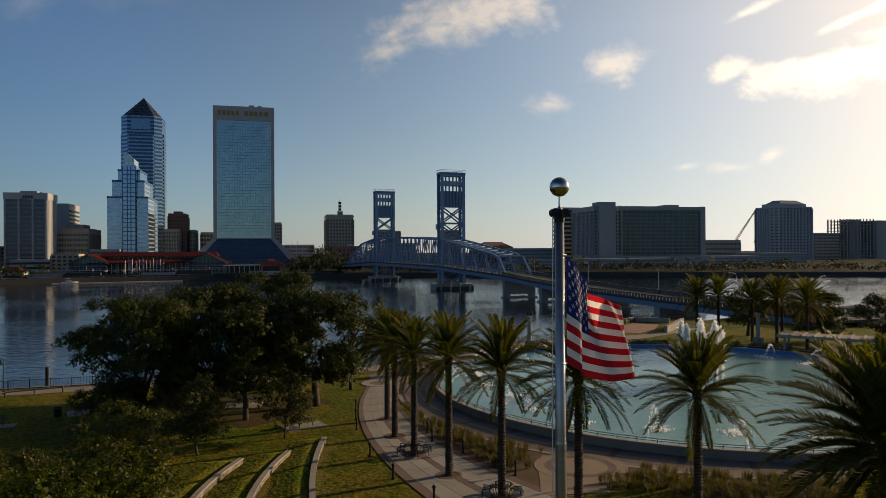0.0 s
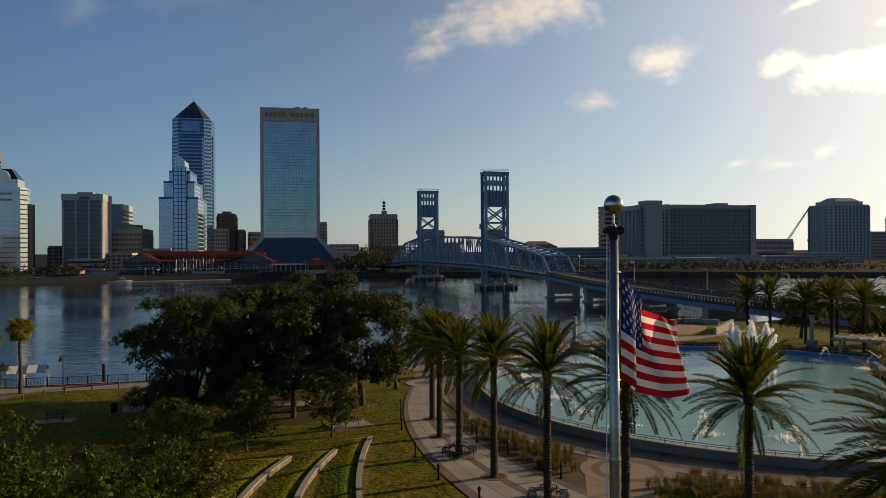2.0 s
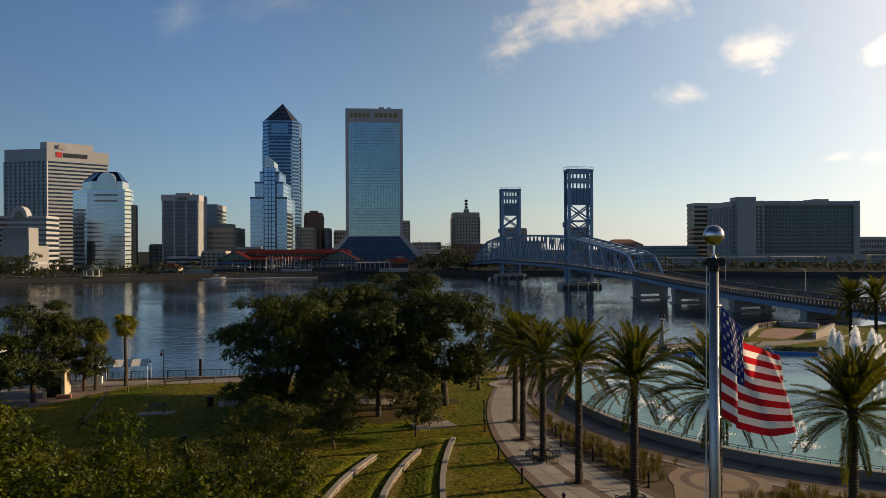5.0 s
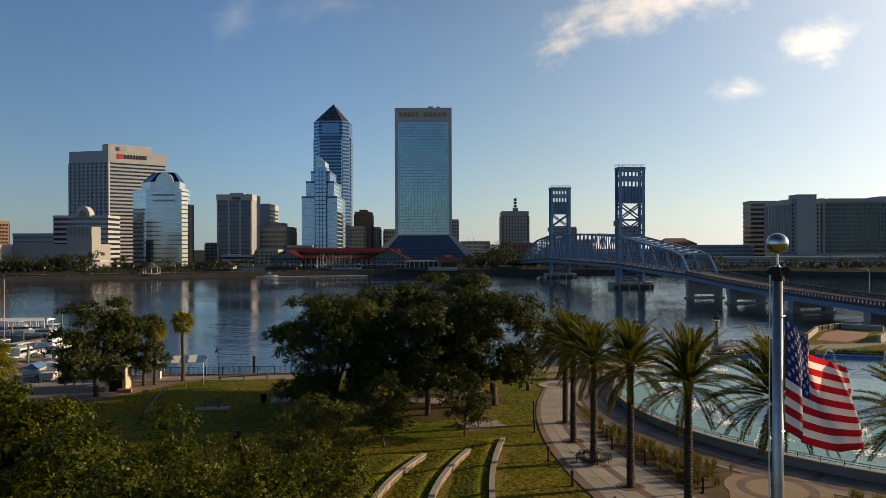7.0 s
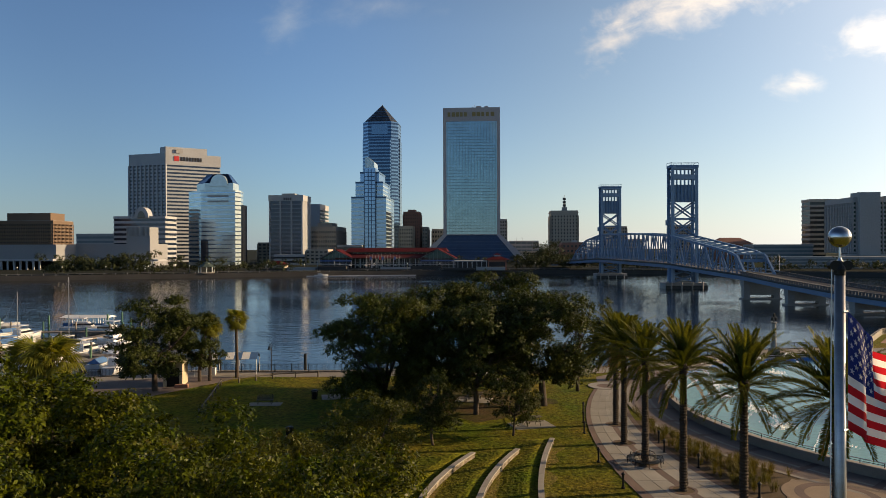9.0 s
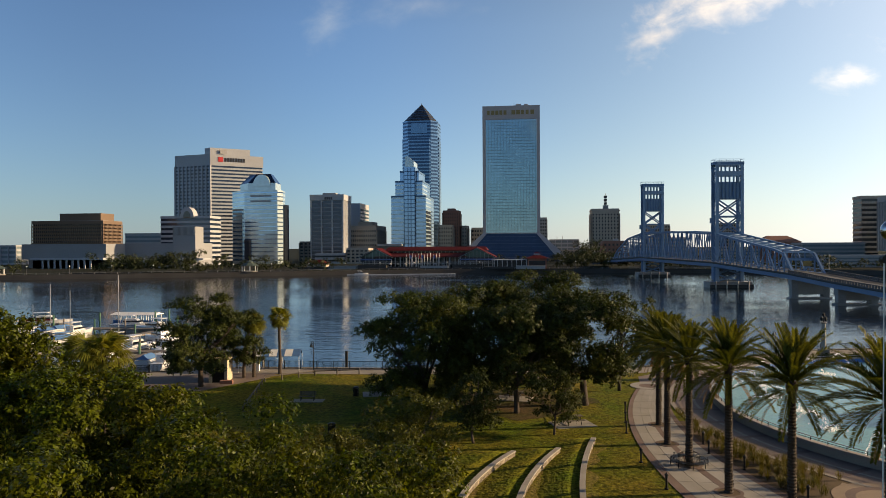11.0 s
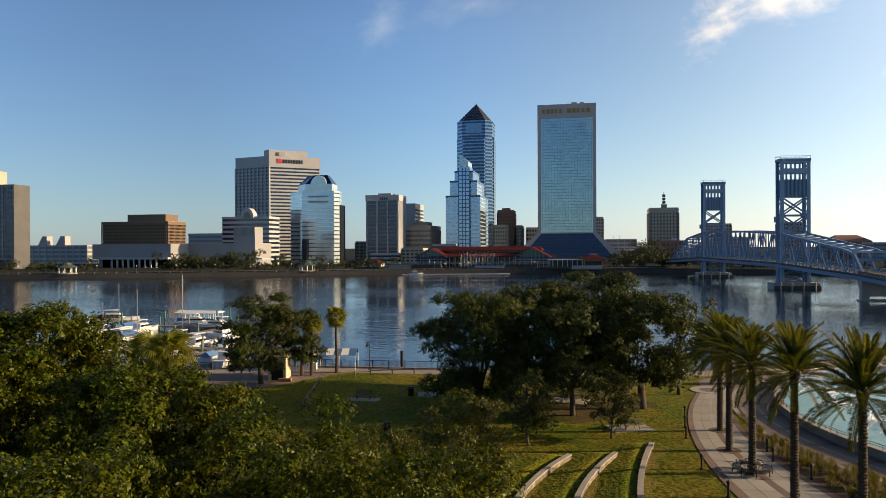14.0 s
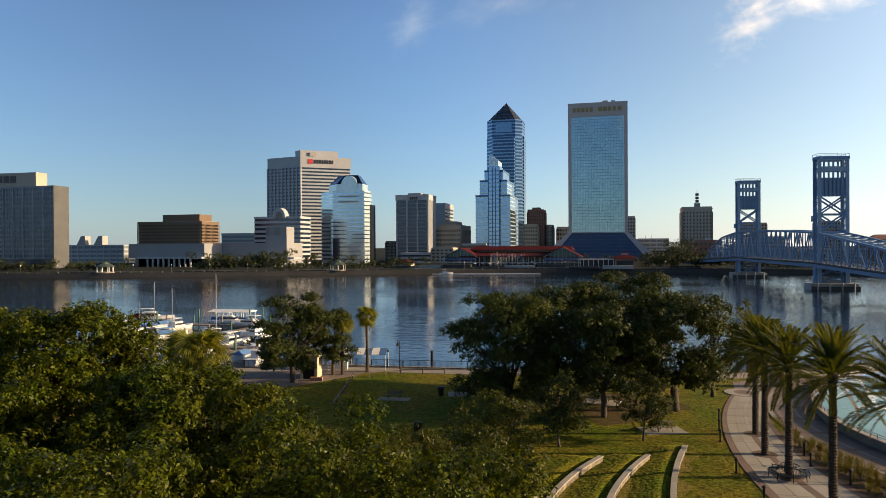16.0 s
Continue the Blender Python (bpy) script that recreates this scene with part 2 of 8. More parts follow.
def fast_mesh(name, verts, quads, material):
    """A mesh of loose four-cornered faces from numpy arrays."""
    me = bpy.data.meshes.new(name)
    nv, nq = len(verts), len(quads)
    me.vertices.add(nv)
    me.vertices.foreach_set("co", np.ascontiguousarray(verts, np.float32).ravel())
    me.loops.add(nq * 4)
    me.loops.foreach_set("vertex_index", np.ascontiguousarray(quads, np.int32).ravel())
    me.polygons.add(nq)
    me.polygons.foreach_set("loop_start", np.arange(0, nq * 4, 4, dtype=np.int32))
    me.update(calc_edges=True)
    me.materials.append(material)
    return me


def arc(cx, cy, r, a0, a1, n):
    return [(cx + r * math.cos(radians(a0 + (a1 - a0) * i / (n - 1))), cy + r * math.sin(radians(a0 + (a1 - a0) * i / (n - 1)))) for i in range(n)]


# ---------------------------------------------------------------- materials
def material(name, colour, rough=0.6, metal=0.0, other=None, scale=3.0, fine=40.0, bump=0.15, mixing=0.5, spec=0.5, island=0.0, stretch=(1, 1, 1), depth=0.02, grain=0.0):
    """A surface with stains at one scale and grain at another. island: how far loose pieces differ."""
    m = bpy.data.materials.new(name)
    m.use_nodes = True
    nt = m.node_tree
    N, L = nt.nodes.new, nt.links.new
    p = nt.nodes["Principled BSDF"]
    p.inputs["Roughness"].default_value, p.inputs["Metallic"].default_value = rough, metal
    p.inputs["Specular IOR Level"].default_value = spec
    co, mp = N("ShaderNodeTexCoord"), N("ShaderNodeMapping")
    mp.inputs["Scale"].default_value = stretch
    L(co.outputs["Object"], mp.inputs[0])
    big, small = N("ShaderNodeTexNoise"), N("ShaderNodeTexNoise")
    for n, s, d in ((big, scale, 4), (small, fine, 3)):
        n.inputs["Scale"].default_value, n.inputs["Detail"].default_value = s, d
        L(mp.outputs[0], n.inputs["Vector"])
    other = other or tuple(c * 0.72 for c in colour)
    mix = N("ShaderNodeMix")
    mix.data_type = "RGBA"
    mix.inputs[6].default_value, mix.inputs[7].default_value = (*colour, 1), (*other, 1)
    ramp = N("ShaderNodeMapRange")
    ramp.inputs[1].default_value, ramp.inputs[2].default_value = 0.5 - mixing * 0.5, 0.5 + mixing * 0.5
    L(big.outputs[0], ramp.inputs[0])
    L(ramp.outputs[0], mix.inputs["Factor"])
    hsv = N("ShaderNodeHueSaturation")
    L(mix.outputs[2], hsv.inputs["Color"])
    val = N("ShaderNodeMapRange")
    val.inputs[3].default_value, val.inputs[4].default_value = 0.8, 1.2
    if grain:
        val.inputs[1].default_value, val.inputs[2].default_value = 0.34, 0.66
        val.inputs[3].default_value, val.inputs[4].default_value = 1 - grain, 1 + grain
    L(small.outputs[0], val.inputs[0])
    value = val.outputs[0]
    if island:
        geo, rnd, mul = N("ShaderNodeNewGeometry"), N("ShaderNodeMapRange"), N("ShaderNodeMath")
        rnd.inputs[3].default_value, rnd.inputs[4].default_value = 1 - island, 1 + island
        obj, add, fr = N("ShaderNodeObjectInfo"), N("ShaderNodeMath"), N("ShaderNodeMath")
        add.operation, fr.operation = "ADD", "FRACT"
        L(geo.outputs["Random Per Island"], add.inputs[0])
        L(obj.outputs["Random"], add.inputs[1])
        L(add.outputs[0], fr.inputs[0])
        L(fr.outputs[0], rnd.inputs[0])
        mul.operation = "MULTIPLY"
        L(value, mul.inputs[0])
        L(rnd.outputs[0], mul.inputs[1])
        value = mul.outputs[0]
    L(value, hsv.inputs["Value"])
    L(hsv.outputs[0], p.inputs["Base Color"])
    if bump:
        b = N("ShaderNodeBump")
        b.inputs["Strength"].default_value, b.inputs["Distance"].default_value = bump, depth
        L(small.outputs[0], b.inputs["Height"])
        L(b.outputs[0], p.inputs["Normal"])
    return m


def leaf_material(name, colour, other, through=0.35, rough=0.45, varied=0.45, tint=(1.5, 1.35, 0.5), spec=0.22):
    m = material(name, colour, rough, 0, other, 0.25, 2.0, 0, 0.4, spec, island=varied)
    nt = m.node_tree
    N, L = nt.nodes.new, nt.links.new
    p, out = nt.nodes["Principled BSDF"], nt.nodes["Material Output"]
    tr, mx = N("ShaderNodeBsdfTranslucent"), N("ShaderNodeMixShader")
    src = p.inputs["Base Color"].links[0].from_socket
    warm = N("ShaderNodeMix")
    warm.data_type, warm.blend_type = "RGBA", "MULTIPLY"
    warm.inputs["Factor"].default_value = 1.0
    warm.inputs[7].default_value = (*tint, 1)
    L(src, warm.inputs[6])
    L(warm.outputs[2], tr.inputs["Color"])
    mx.inputs[0].default_value = through
    L(p.outputs[0], mx.inputs[1])
    L(tr.outputs[0], mx.inputs[2])
    L(mx.outputs[0], out.inputs["Surface"])
    return m


def water_material(name, colour, rough, scales, strength, depth, stretch=(1, 1, 1), spec=0.5):
    m = bpy.data.materials.new(name)
    m.use_nodes = True
    nt = m.node_tree
    N, L = nt.nodes.new, nt.links.new
    p = nt.nodes["Principled BSDF"]
    p.inputs["Base Color"].default_value = (*colour, 1)
    p.inputs["Roughness"].default_value, p.inputs["IOR"].default_value = rough, 1.33
    p.inputs["Specular IOR Level"].default_value = spec
    co, mp = N("ShaderNodeTexCoord"), N("ShaderNodeMapping")
    mp.inputs["Scale"].default_value = stretch
    L(co.outputs["Object"], mp.inputs[0])
    last = None
    for i, s in enumerate(scales):
        n = N("ShaderNodeTexNoise")
        n.inputs["Scale"].default_value, n.inputs["Detail"].default_value = s, 3
        L(mp.outputs[0], n.inputs["Vector"])
        mu = N("ShaderNodeMath")
        mu.operation = "MULTIPLY_ADD"
        L(n.outputs[0], mu.inputs[0])
        mu.inputs[1].default_value = scales[0] / s
        if last is not None:
            L(last, mu.inputs[2])
        else:
            mu.inputs[2].default_value = 0
        last = mu.outputs[0]
    # calm and ruffled stretches
    n = N("ShaderNodeTexNoise")
    n.inputs["Scale"].default_value, n.inputs["Detail"].default_value = 0.012, 3
    mp2 = N("ShaderNodeMapping")
    mp2.inputs["Scale"].default_value = (0.5, 2.0, 1)
    L(co.outputs["Object"], mp2.inputs[0])
    L(mp2.outputs[0], n.inputs["Vector"])
    r = N("ShaderNodeMapRange")
    r.inputs[1].default_value, r.inputs[2].default_value = 0.4, 0.65
    r.inputs[3].default_value, r.inputs[4].default_value = strength * 0.35, strength
    L(n.outputs[0], r.inputs[0])
    b = N("ShaderNodeBump")
    b.inputs["Distance"].default_value = depth
    L(r.outputs[0], b.inputs["Strength"])
    L(last, b.inputs["Height"])
    L(b.outputs[0], p.inputs["Normal"])
    return m


def glass_wall(name, colour, rough=0.06, metal=0.75, wave=0.02, scale=0.25):
    """Mirrored curtain-wall glass, a little uneven from pane to pane."""
    m = material(name, colour, rough, metal, tuple(c * 0.8 for c in colour), 0.05, scale, wave, 0.6, 0.6, depth=0.3)
    return m


M_GRASS = material("grass", (0.066, 0.094, 0.004), 0.95, 0, (0.145, 0.112, 0.012), 0.22, 3.4, 1.0, 0.34, 0.08, depth=0.14, grain=0.5)
M_WORN = material("worn_turf_soil", (0.165, 0.122, 0.042), 0.95, 0, (0.115, 0.112, 0.014), 0.5, 4.5, 0.9, 0.3, 0.08, depth=0.1, grain=0.4)
M_SHADE_SOIL = material("leaf_littered_soil", (0.085, 0.055, 0.028), 0.95, 0, (0.050, 0.058, 0.010), 0.35, 4.0, 0.8, 0.4, 0.08, depth=0.08, grain=0.4)
M_DIRT = material("soil", (0.12, 0.085, 0.05), 0.95, 0, (0.07, 0.05, 0.03), 0.4, 9.0, 0.5, 0.5, 0.2)
M_CONC = material("concrete", (0.26, 0.235, 0.20), 0.85, 0, (0.195, 0.175, 0.15), 0.5, 14.0, 0.2, 0.6, 0.3)
M_CONC_NEW = material("pale_concrete", (0.315, 0.295, 0.262), 0.85, 0, (0.235, 0.22, 0.193), 0.4, 20.0, 0.2, 0.6, 0.3, island=0.08)
M_PAVER = material("brick_paver", (0.16, 0.11, 0.09), 0.85, 0, (0.11, 0.08, 0.07), 0.5, 12.0, 0.4, 0.5, 0.3, island=0.15)
M_PROM = material("promenade_paver", (0.19, 0.145, 0.125), 0.85, 0, (0.14, 0.11, 0.095), 0.3, 10.0, 0.35, 0.5, 0.3, island=0.1)
M_STONE = material("seat_stone", (0.25, 0.21, 0.155), 0.9, 0, (0.11, 0.095, 0.075), 2.6, 14.0, 0.7, 0.35, 0.2, island=0.3, grain=0.35)
M_BLACK = material("black_iron", (0.012, 0.013, 0.014), 0.45, 0.5, None, 3, 60, 0.05)
M_STEEL = material("brushed_aluminium", (0.36, 0.36, 0.37), 0.36, 0.9, (0.27, 0.27, 0.285), 2, 60, 0.04, stretch=(1, 1, 6))
M_CHROME = material("polished_ball", (0.50, 0.50, 0.51), 0.22, 1.0, (0.44, 0.44, 0.45), 3, 12, 0.0)
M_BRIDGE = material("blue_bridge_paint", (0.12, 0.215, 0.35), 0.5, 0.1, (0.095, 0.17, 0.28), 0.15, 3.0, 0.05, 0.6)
M_BRIDGE_PALE = material("pale_bridge_blue", (0.24, 0.335, 0.44), 0.5, 0.1, (0.195, 0.275, 0.37), 0.12, 3.0, 0.05, 0.6)
M_PIER = material("pier_concrete", (0.30, 0.29, 0.27), 0.9, 0, (0.20, 0.19, 0.18), 0.15, 3.0, 0.2, 0.5)
# darker concrete for the bridge parapets and one office end wall
M_PIER_DARK = material("dark_grey_concrete", (0.095, 0.097, 0.10), 0.9, 0, (0.065, 0.067, 0.07), 0.15, 3.0, 0.2, 0.5)
M_ASPHALT = material("asphalt", (0.06, 0.06, 0.06), 0.9, 0, (0.045, 0.045, 0.045), 0.2, 12, 0.2)
M_CITY = material("city_ground", (0.034, 0.034, 0.032), 0.95, 0, (0.022, 0.028, 0.016), 0.02, 0.4, 0.1, spec=0.03)
M_BARK = material("bark", (0.075, 0.055, 0.04), 0.95, 0, (0.045, 0.034, 0.026), 2, 25, 0.8, stretch=(1, 1, 0.3), depth=0.05)
M_PALM_BARK = material("palm_bark", (0.055, 0.038, 0.024), 0.95, 0, (0.032, 0.023, 0.016), 3, 22, 0.9, depth=0.05, island=0.2)
M_LEAF_NEAR = leaf_material("glossy_leaf", (0.031, 0.053, 0.002), (0.068, 0.072, 0.004), 0.32, 0.40, 0.7, spec=0.12)
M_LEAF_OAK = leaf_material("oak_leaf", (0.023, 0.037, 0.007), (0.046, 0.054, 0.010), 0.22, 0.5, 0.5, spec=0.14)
# brighter copy of the oak leaf, with sunlight put into its colour
M_LEAF_SUN = leaf_material("oak_leaf_tinted_sunlit", (0.032, 0.050, 0.007), (0.066, 0.074, 0.012), 0.26, 0.5, 0.5, spec=0.14)
M_LEAF_SMALL = leaf_material("young_tree_leaf", (0.042, 0.059, 0.009), (0.080, 0.076, 0.014), 0.30, 0.45, 0.5, spec=0.12)
M_LEAF_FAR = leaf_material("far_leaf", (0.026, 0.038, 0.013), (0.050, 0.056, 0.020), 0.16, 0.6, 0.4)
M_FROND = leaf_material("palm_frond", (0.052, 0.076, 0.012), (0.094, 0.092, 0.020), 0.40, 0.6, 0.4, spec=0.1)
M_FROND_DRY = leaf_material("dry_frond", (0.22, 0.15, 0.07), (0.15, 0.10, 0.05), 0.3, 0.7, 0.3)
M_FROND_FAN = leaf_material("fan_frond", (0.10, 0.125, 0.015), (0.19, 0.165, 0.025), 0.4, 0.5, 0.4)
M_TALLGRASS = leaf_material("ornamental_grass", (0.060, 0.062, 0.014), (0.095, 0.080, 0.022), 0.35, 0.7, 0.4)
M_WATER = water_material("river_water", (0.006, 0.013, 0.024), 0.03, (0.45, 1.5, 4.6), 0.6, 0.33, (0.38, 1.0, 1))
M_POOL = water_material("pool_water", (0.15, 0.33, 0.34), 0.12, (1.6, 4.5, 11.0), 0.9, 0.11, spec=0.22)
M_POOL_BLUE = material("pool_blue_paint", (0.04, 0.17, 0.46), 0.5, 0, (0.035, 0.13, 0.38), 0.8, 10, 0.05)
M_WHITE = material("white_paint", (0.78, 0.77, 0.74), 0.5, 0, (0.65, 0.64, 0.61), 0.6, 12, 0.05)
M_WHITE_CITY = material("white_precast", (0.37, 0.38, 0.395), 0.8, 0, (0.31, 0.32, 0.335), 0.03, 1.0, 0.05)
M_HALL = material("pale_hall_panel", (0.25, 0.255, 0.265), 0.8, 0, (0.215, 0.22, 0.23), 0.03, 1.0, 0.05)
M_GREY_CITY = material("grey_precast", (0.33, 0.325, 0.315), 0.8, 0, (0.27, 0.265, 0.26), 0.03, 1.0, 0.05)
M_TAN_CITY = material("tan_brick", (0.40, 0.345, 0.28), 0.85, 0, (0.32, 0.27, 0.22), 0.03, 1.0, 0.05)
M_BROWN_CITY = material("brown_precast", (0.15, 0.098, 0.062), 0.8, 0, (0.12, 0.08, 0.052), 0.03, 1.0, 0.05)
M_BRICK_CITY = material("red_brick", (0.30, 0.14, 0.095), 0.85, 0, (0.23, 0.105, 0.075), 0.05, 1.5, 0.05)
M_FRAME_WF = material("rose_granite", (0.45, 0.39, 0.38), 0.6, 0, (0.38, 0.33, 0.32), 0.02, 0.8, 0.03)
M_DARKROOF = material("dark_roof", (0.05, 0.055, 0.07), 0.55, 0.2, None, 0.1, 2, 0.05)
M_RED_ROOF = material("dark_red_roof", (0.075, 0.006, 0.008), 0.8, 0.0, (0.05, 0.005, 0.006), 0.05, 2, 0.05, spec=0.1)
M_GREEN_ROOF = material("grey_green_roof", (0.06, 0.085, 0.07), 0.6, 0.1, None, 0.2, 4, 0.05)
M_GLASS_DARK = glass_wall("dark_office_glass", (0.018, 0.022, 0.030), 0.08, 0.0)
M_GLASS_WF = glass_wall("teal_mirror_glass", (0.33, 0.47, 0.53), 0.05, 0.9)
M_GLASS_BASE = glass_wall("blue_sloping_glass", (0.15, 0.21, 0.31), 0.14, 0.7)
M_GLASS_BLUE = glass_wall("blue_mirror_glass", (0.24, 0.37, 0.55), 0.06, 0.85)
M_GLASS_STEEL = glass_wall("steel_blue_glass", (0.15, 0.25, 0.36), 0.07, 0.8)
M_GLASS_NAVY = glass_wall("navy_glass", (0.035, 0.07, 0.13), 0.08, 0.7)
M_GLASS_PALE = glass_wall("pale_mirror_glass", (0.50, 0.61, 0.65), 0.22, 0.45)
M_GLASS_INK = glass_wall("ink_blue_glass", (0.030, 0.045, 0.075), 0.08, 0.45)
M_LINE = material("dark_grid_line", (0.20, 0.285, 0.32), 0.2, 0.85, None, 0.1, 3, 0)
M_GLASS_GREEN = glass_wall("green_grey_glass", (0.045, 0.075, 0.070), 0.12, 0.4)
M_GREEN_BAR = material("grey_green_bar", (0.19, 0.23, 0.22), 0.6, 0.1, (0.15, 0.185, 0.18), 0.1, 3, 0)
M_QUAY = material("dark_quay_wall", (0.055, 0.052, 0.048), 0.9, 0, (0.036, 0.034, 0.032), 0.1, 2, 0.2)
M_SPANDREL_GREY = material("grey_spandrel_panel", (0.17, 0.18, 0.20), 0.5, 0.1, (0.14, 0.15, 0.17), 0.1, 3, 0)
M_MULLION = material("dark_mullion", (0.16, 0.20, 0.22), 0.5, 0.4, None, 0.1, 3, 0)
M_RED_SIGN = material("red_sign", (0.55, 0.03, 0.03), 0.5, 0, None, 1, 5, 0)
M_CANVAS_CITY = material("blue_pennant_cloth", (0.05, 0.10, 0.30), 0.8, 0, None, 1, 5, 0)
M_DARK_SIGN = material("dark_sign", (0.02, 0.02, 0.025), 0.5, 0, None, 1, 5, 0)
M_GOLD_SIGN = material("bronze_sign", (0.32, 0.22, 0.08), 0.4, 0.5, None, 1, 5, 0)

# ---------------------------------------------------------------- river and land
G0 = 2.5                           # the park's ground above the river
POOL = (49.0, 74.8)
POOL_R = 30.2
FAR_Z = 2.8

def bank_line(xs, base, bends):
    return [(x, base + sum(h * math.exp(-((x - c) / w) ** 2) for c, w, h in bends)) for x in xs]

water = part("water", Geo().add([(-4700, -1500, 0), (4700, -1500, 0), (4700, 4700, 0), (-4700, 4700, 0)], [(0, 1, 2, 3)]), M_WATER)
tagged(water, "dark calm river water with small ripples", "river", kind="structure")

# far bank: one sheet to the horizon with a sea wall along the river
xs = [-4600, -1800, -1000, -700] + list(range(-600, 601, 25)) + [700, 1000, 1800, 4600]
far_edge = bank_line(xs, 330, ((40, 330, 165), (60, 900, 0)))
g = Geo()
n = len(far_edge)
g.add([(x, y, FAR_Z) for x, y in far_edge] + [(x, 4650, FAR_Z) for x, y in far_edge] + [(x, y, -2) for x, y in far_edge],
      [(i, i + 1, n + i + 1, n + i) for i in range(n - 1)] + [(2 * n + i, 2 * n + i + 1, i + 1, i) for i in range(n - 1)])
far_bank = tagged(part("ground_far_bank", g, M_CITY), "paved far river bank under the city", "ground", kind="structure")

def far_y(x):
    return 330 + 165 * math.exp(-((x - 40) / 330) ** 2)

g = Geo()
pts = [(x, far_y(x)) for x in range(-600, 601, 20)]
g.strip([(x, y - 0.6) for x, y in pts], [(x, y + 0.6) for x, y in pts], -1.5, FAR_Z + 0.1)
# the shade on the wall's river face is put into its dark colour
tagged(part("seawall_far", g, M_QUAY), "concrete sea wall along the far bank, shade put in its dark colour", "sea wall", kind="structure")

# near bank: park ground with the river edge
NEAR_EDGE = [(-700, 20), (-300, 60), (-120, 88), (-52, 88), (-40, 93.5), (-20, 94.5), (14, 99), (30, 109), (44, 117.5), (58, 121),
             (64, 127), (72, 139), (82, 146), (95, 140), (120, 150), (180, 158), (420, 175), (4600, 260)]
g = Geo()
n = len(NEAR_EDGE)
g.add([(x, y, G0) for x, y in NEAR_EDGE] + [(x, -1450, G0) for x, y in NEAR_EDGE] + [(x, y, -2) for x, y in NEAR_EDGE],
      [(i, n + i, n + i + 1, i + 1) for i in range(n - 1)] + [(i, i + 1, 2 * n + i + 1, 2 * n + i) for i in range(n - 1)])
ground = tagged(part("ground", g, M_GRASS), "mown park lawn, green and partly worn to straw", "lawn", kind="structure")
g = Geo()
g.strip([(x, y - 0.35) for x, y in NEAR_EDGE[2:16]], [(x, y + 0.25) for x, y in NEAR_EDGE[2:16]], -1.5, G0 + 0.12)
tagged(part("seawall_near", g, M_CONC), "concrete coping of the park's river wall", "sea wall", kind="structure")
g = Geo()
g.strip([(x, y - 4.2) for x, y in NEAR_EDGE[3:10]], [(x, y - 0.35) for x, y in NEAR_EDGE[3:10]], G0 - 0.2, G0 + 0.03)
tagged(part("pavement_riverwalk", g, M_CONC), "grey concrete river walk beside the railing", "pavement", kind="structure")

# ---------------------------------------------------------------- the city across the river
def rect(x0, x1, y0, y1):
    return [(x0, y0), (x1, y0), (x1, y1), (x0, y1)]


def grown(poly, d):
    """The outline moved outwards by d."""
    n, res = len(poly), []
    for i in range(n):
        p, q, r = Vector(poly[i - 1]), Vector(poly[i]), Vector(poly[(i + 1) % n])
        a, b = (q - p).normalized(), (r - q).normalized()
        na, nb = Vector((a.y, -a.x)), Vector((b.y, -b.x))
        m = (na + nb).normalized()
        res.append(tuple(q + m * (d / max(0.3, m.dot(na)))))
    return res


def along_edges(poly, step, edges=None):
    """Points at even steps along the chosen edges, with the edge's way."""
    for i in range(len(poly)):
        if edges is not None and i not in edges:
            continue
        a, b = Vector(poly[i]), Vector(poly[(i + 1) % len(poly)])
        k = max(1, round((b - a).length / step))
        for j in range(k + 1):
            yield a.lerp(b, j / k), (b - a).normalized()


def post_mesh(w, d, h, mat):
    return fix(Geo().box(-w / 2, w / 2, -d / 2, d / 2, 0, h).mesh("pier", mat))


def tower(name, label, poly, z1, floors, wall, glass, sill=0.45, proud=0.35, pier_step=0, pier_w=0.8, edges=None,
          z0=FAR_Z, cap=2.0, blank=(), roof=M_GREY_CITY, pier_mat=None, floor_z=None, category="office tower"):
    """A block of storeys: glazing set back between solid bands and, if wanted, upright piers.
    sill: the solid share of a storey. blank: edges that are closed by a plain wall."""
    t = thing(name, label, category, at=(poly[0][0], poly[0][1], z0))
    o = Vector((poly[0][0], poly[0][1]))
    loc = [tuple(Vector(p) - o) for p in poly]
    h = z1 - z0
    part("glazing", Geo().prism(loc, 0, h - cap), glass, t)
    f0 = (floor_z or z0) - z0
    fh = (h - cap - f0) / floors
    ring = fix(Geo().prism(grown(loc, proud), 0, fh * sill).mesh("spandrel", wall))
    for i in range(floors):
        part("spandrel", ring, None, t, at=(0, 0, f0 + i * fh))
    part("parapet", Geo().prism(grown(loc, proud + 0.1), h - cap, h), wall, t)
    part("roof", Geo().prism(grown(loc, proud - 0.5), h, h + 0.15), roof, t)
    if pier_step:
        pm = post_mesh(pier_w, pier_w, h - cap - f0, pier_mat or wall)
        for p, d in along_edges(grown(loc, proud), pier_step, edges):
            part("pier", pm, None, t, at=pose(p.x, p.y, f0, 0, 0, math.degrees(math.atan2(d.y, d.x))))
    for e in blank:
        a, b = Vector(grown(loc, proud)[e]), Vector(grown(loc, proud)[(e + 1) % len(loc)])
        d = (b - a).normalized()
        nrm = Vector((d.y, -d.x)) * 0.25
        q = [a, b, b + nrm, a + nrm]
        part("side_wall", Geo().prism([tuple(v) for v in (q[0], q[3], q[2], q[1])], 0, h + 0.1), wall, t)
    return t


def roof_block(t, poly0, poly, z0, z1, mat, name="penthouse", label=""):
    o = Vector(poly0)
    return part(name, Geo().prism([tuple(Vector(p) - o) for p in poly], z0 - FAR_Z, z1 - FAR_Z), mat, t, label)


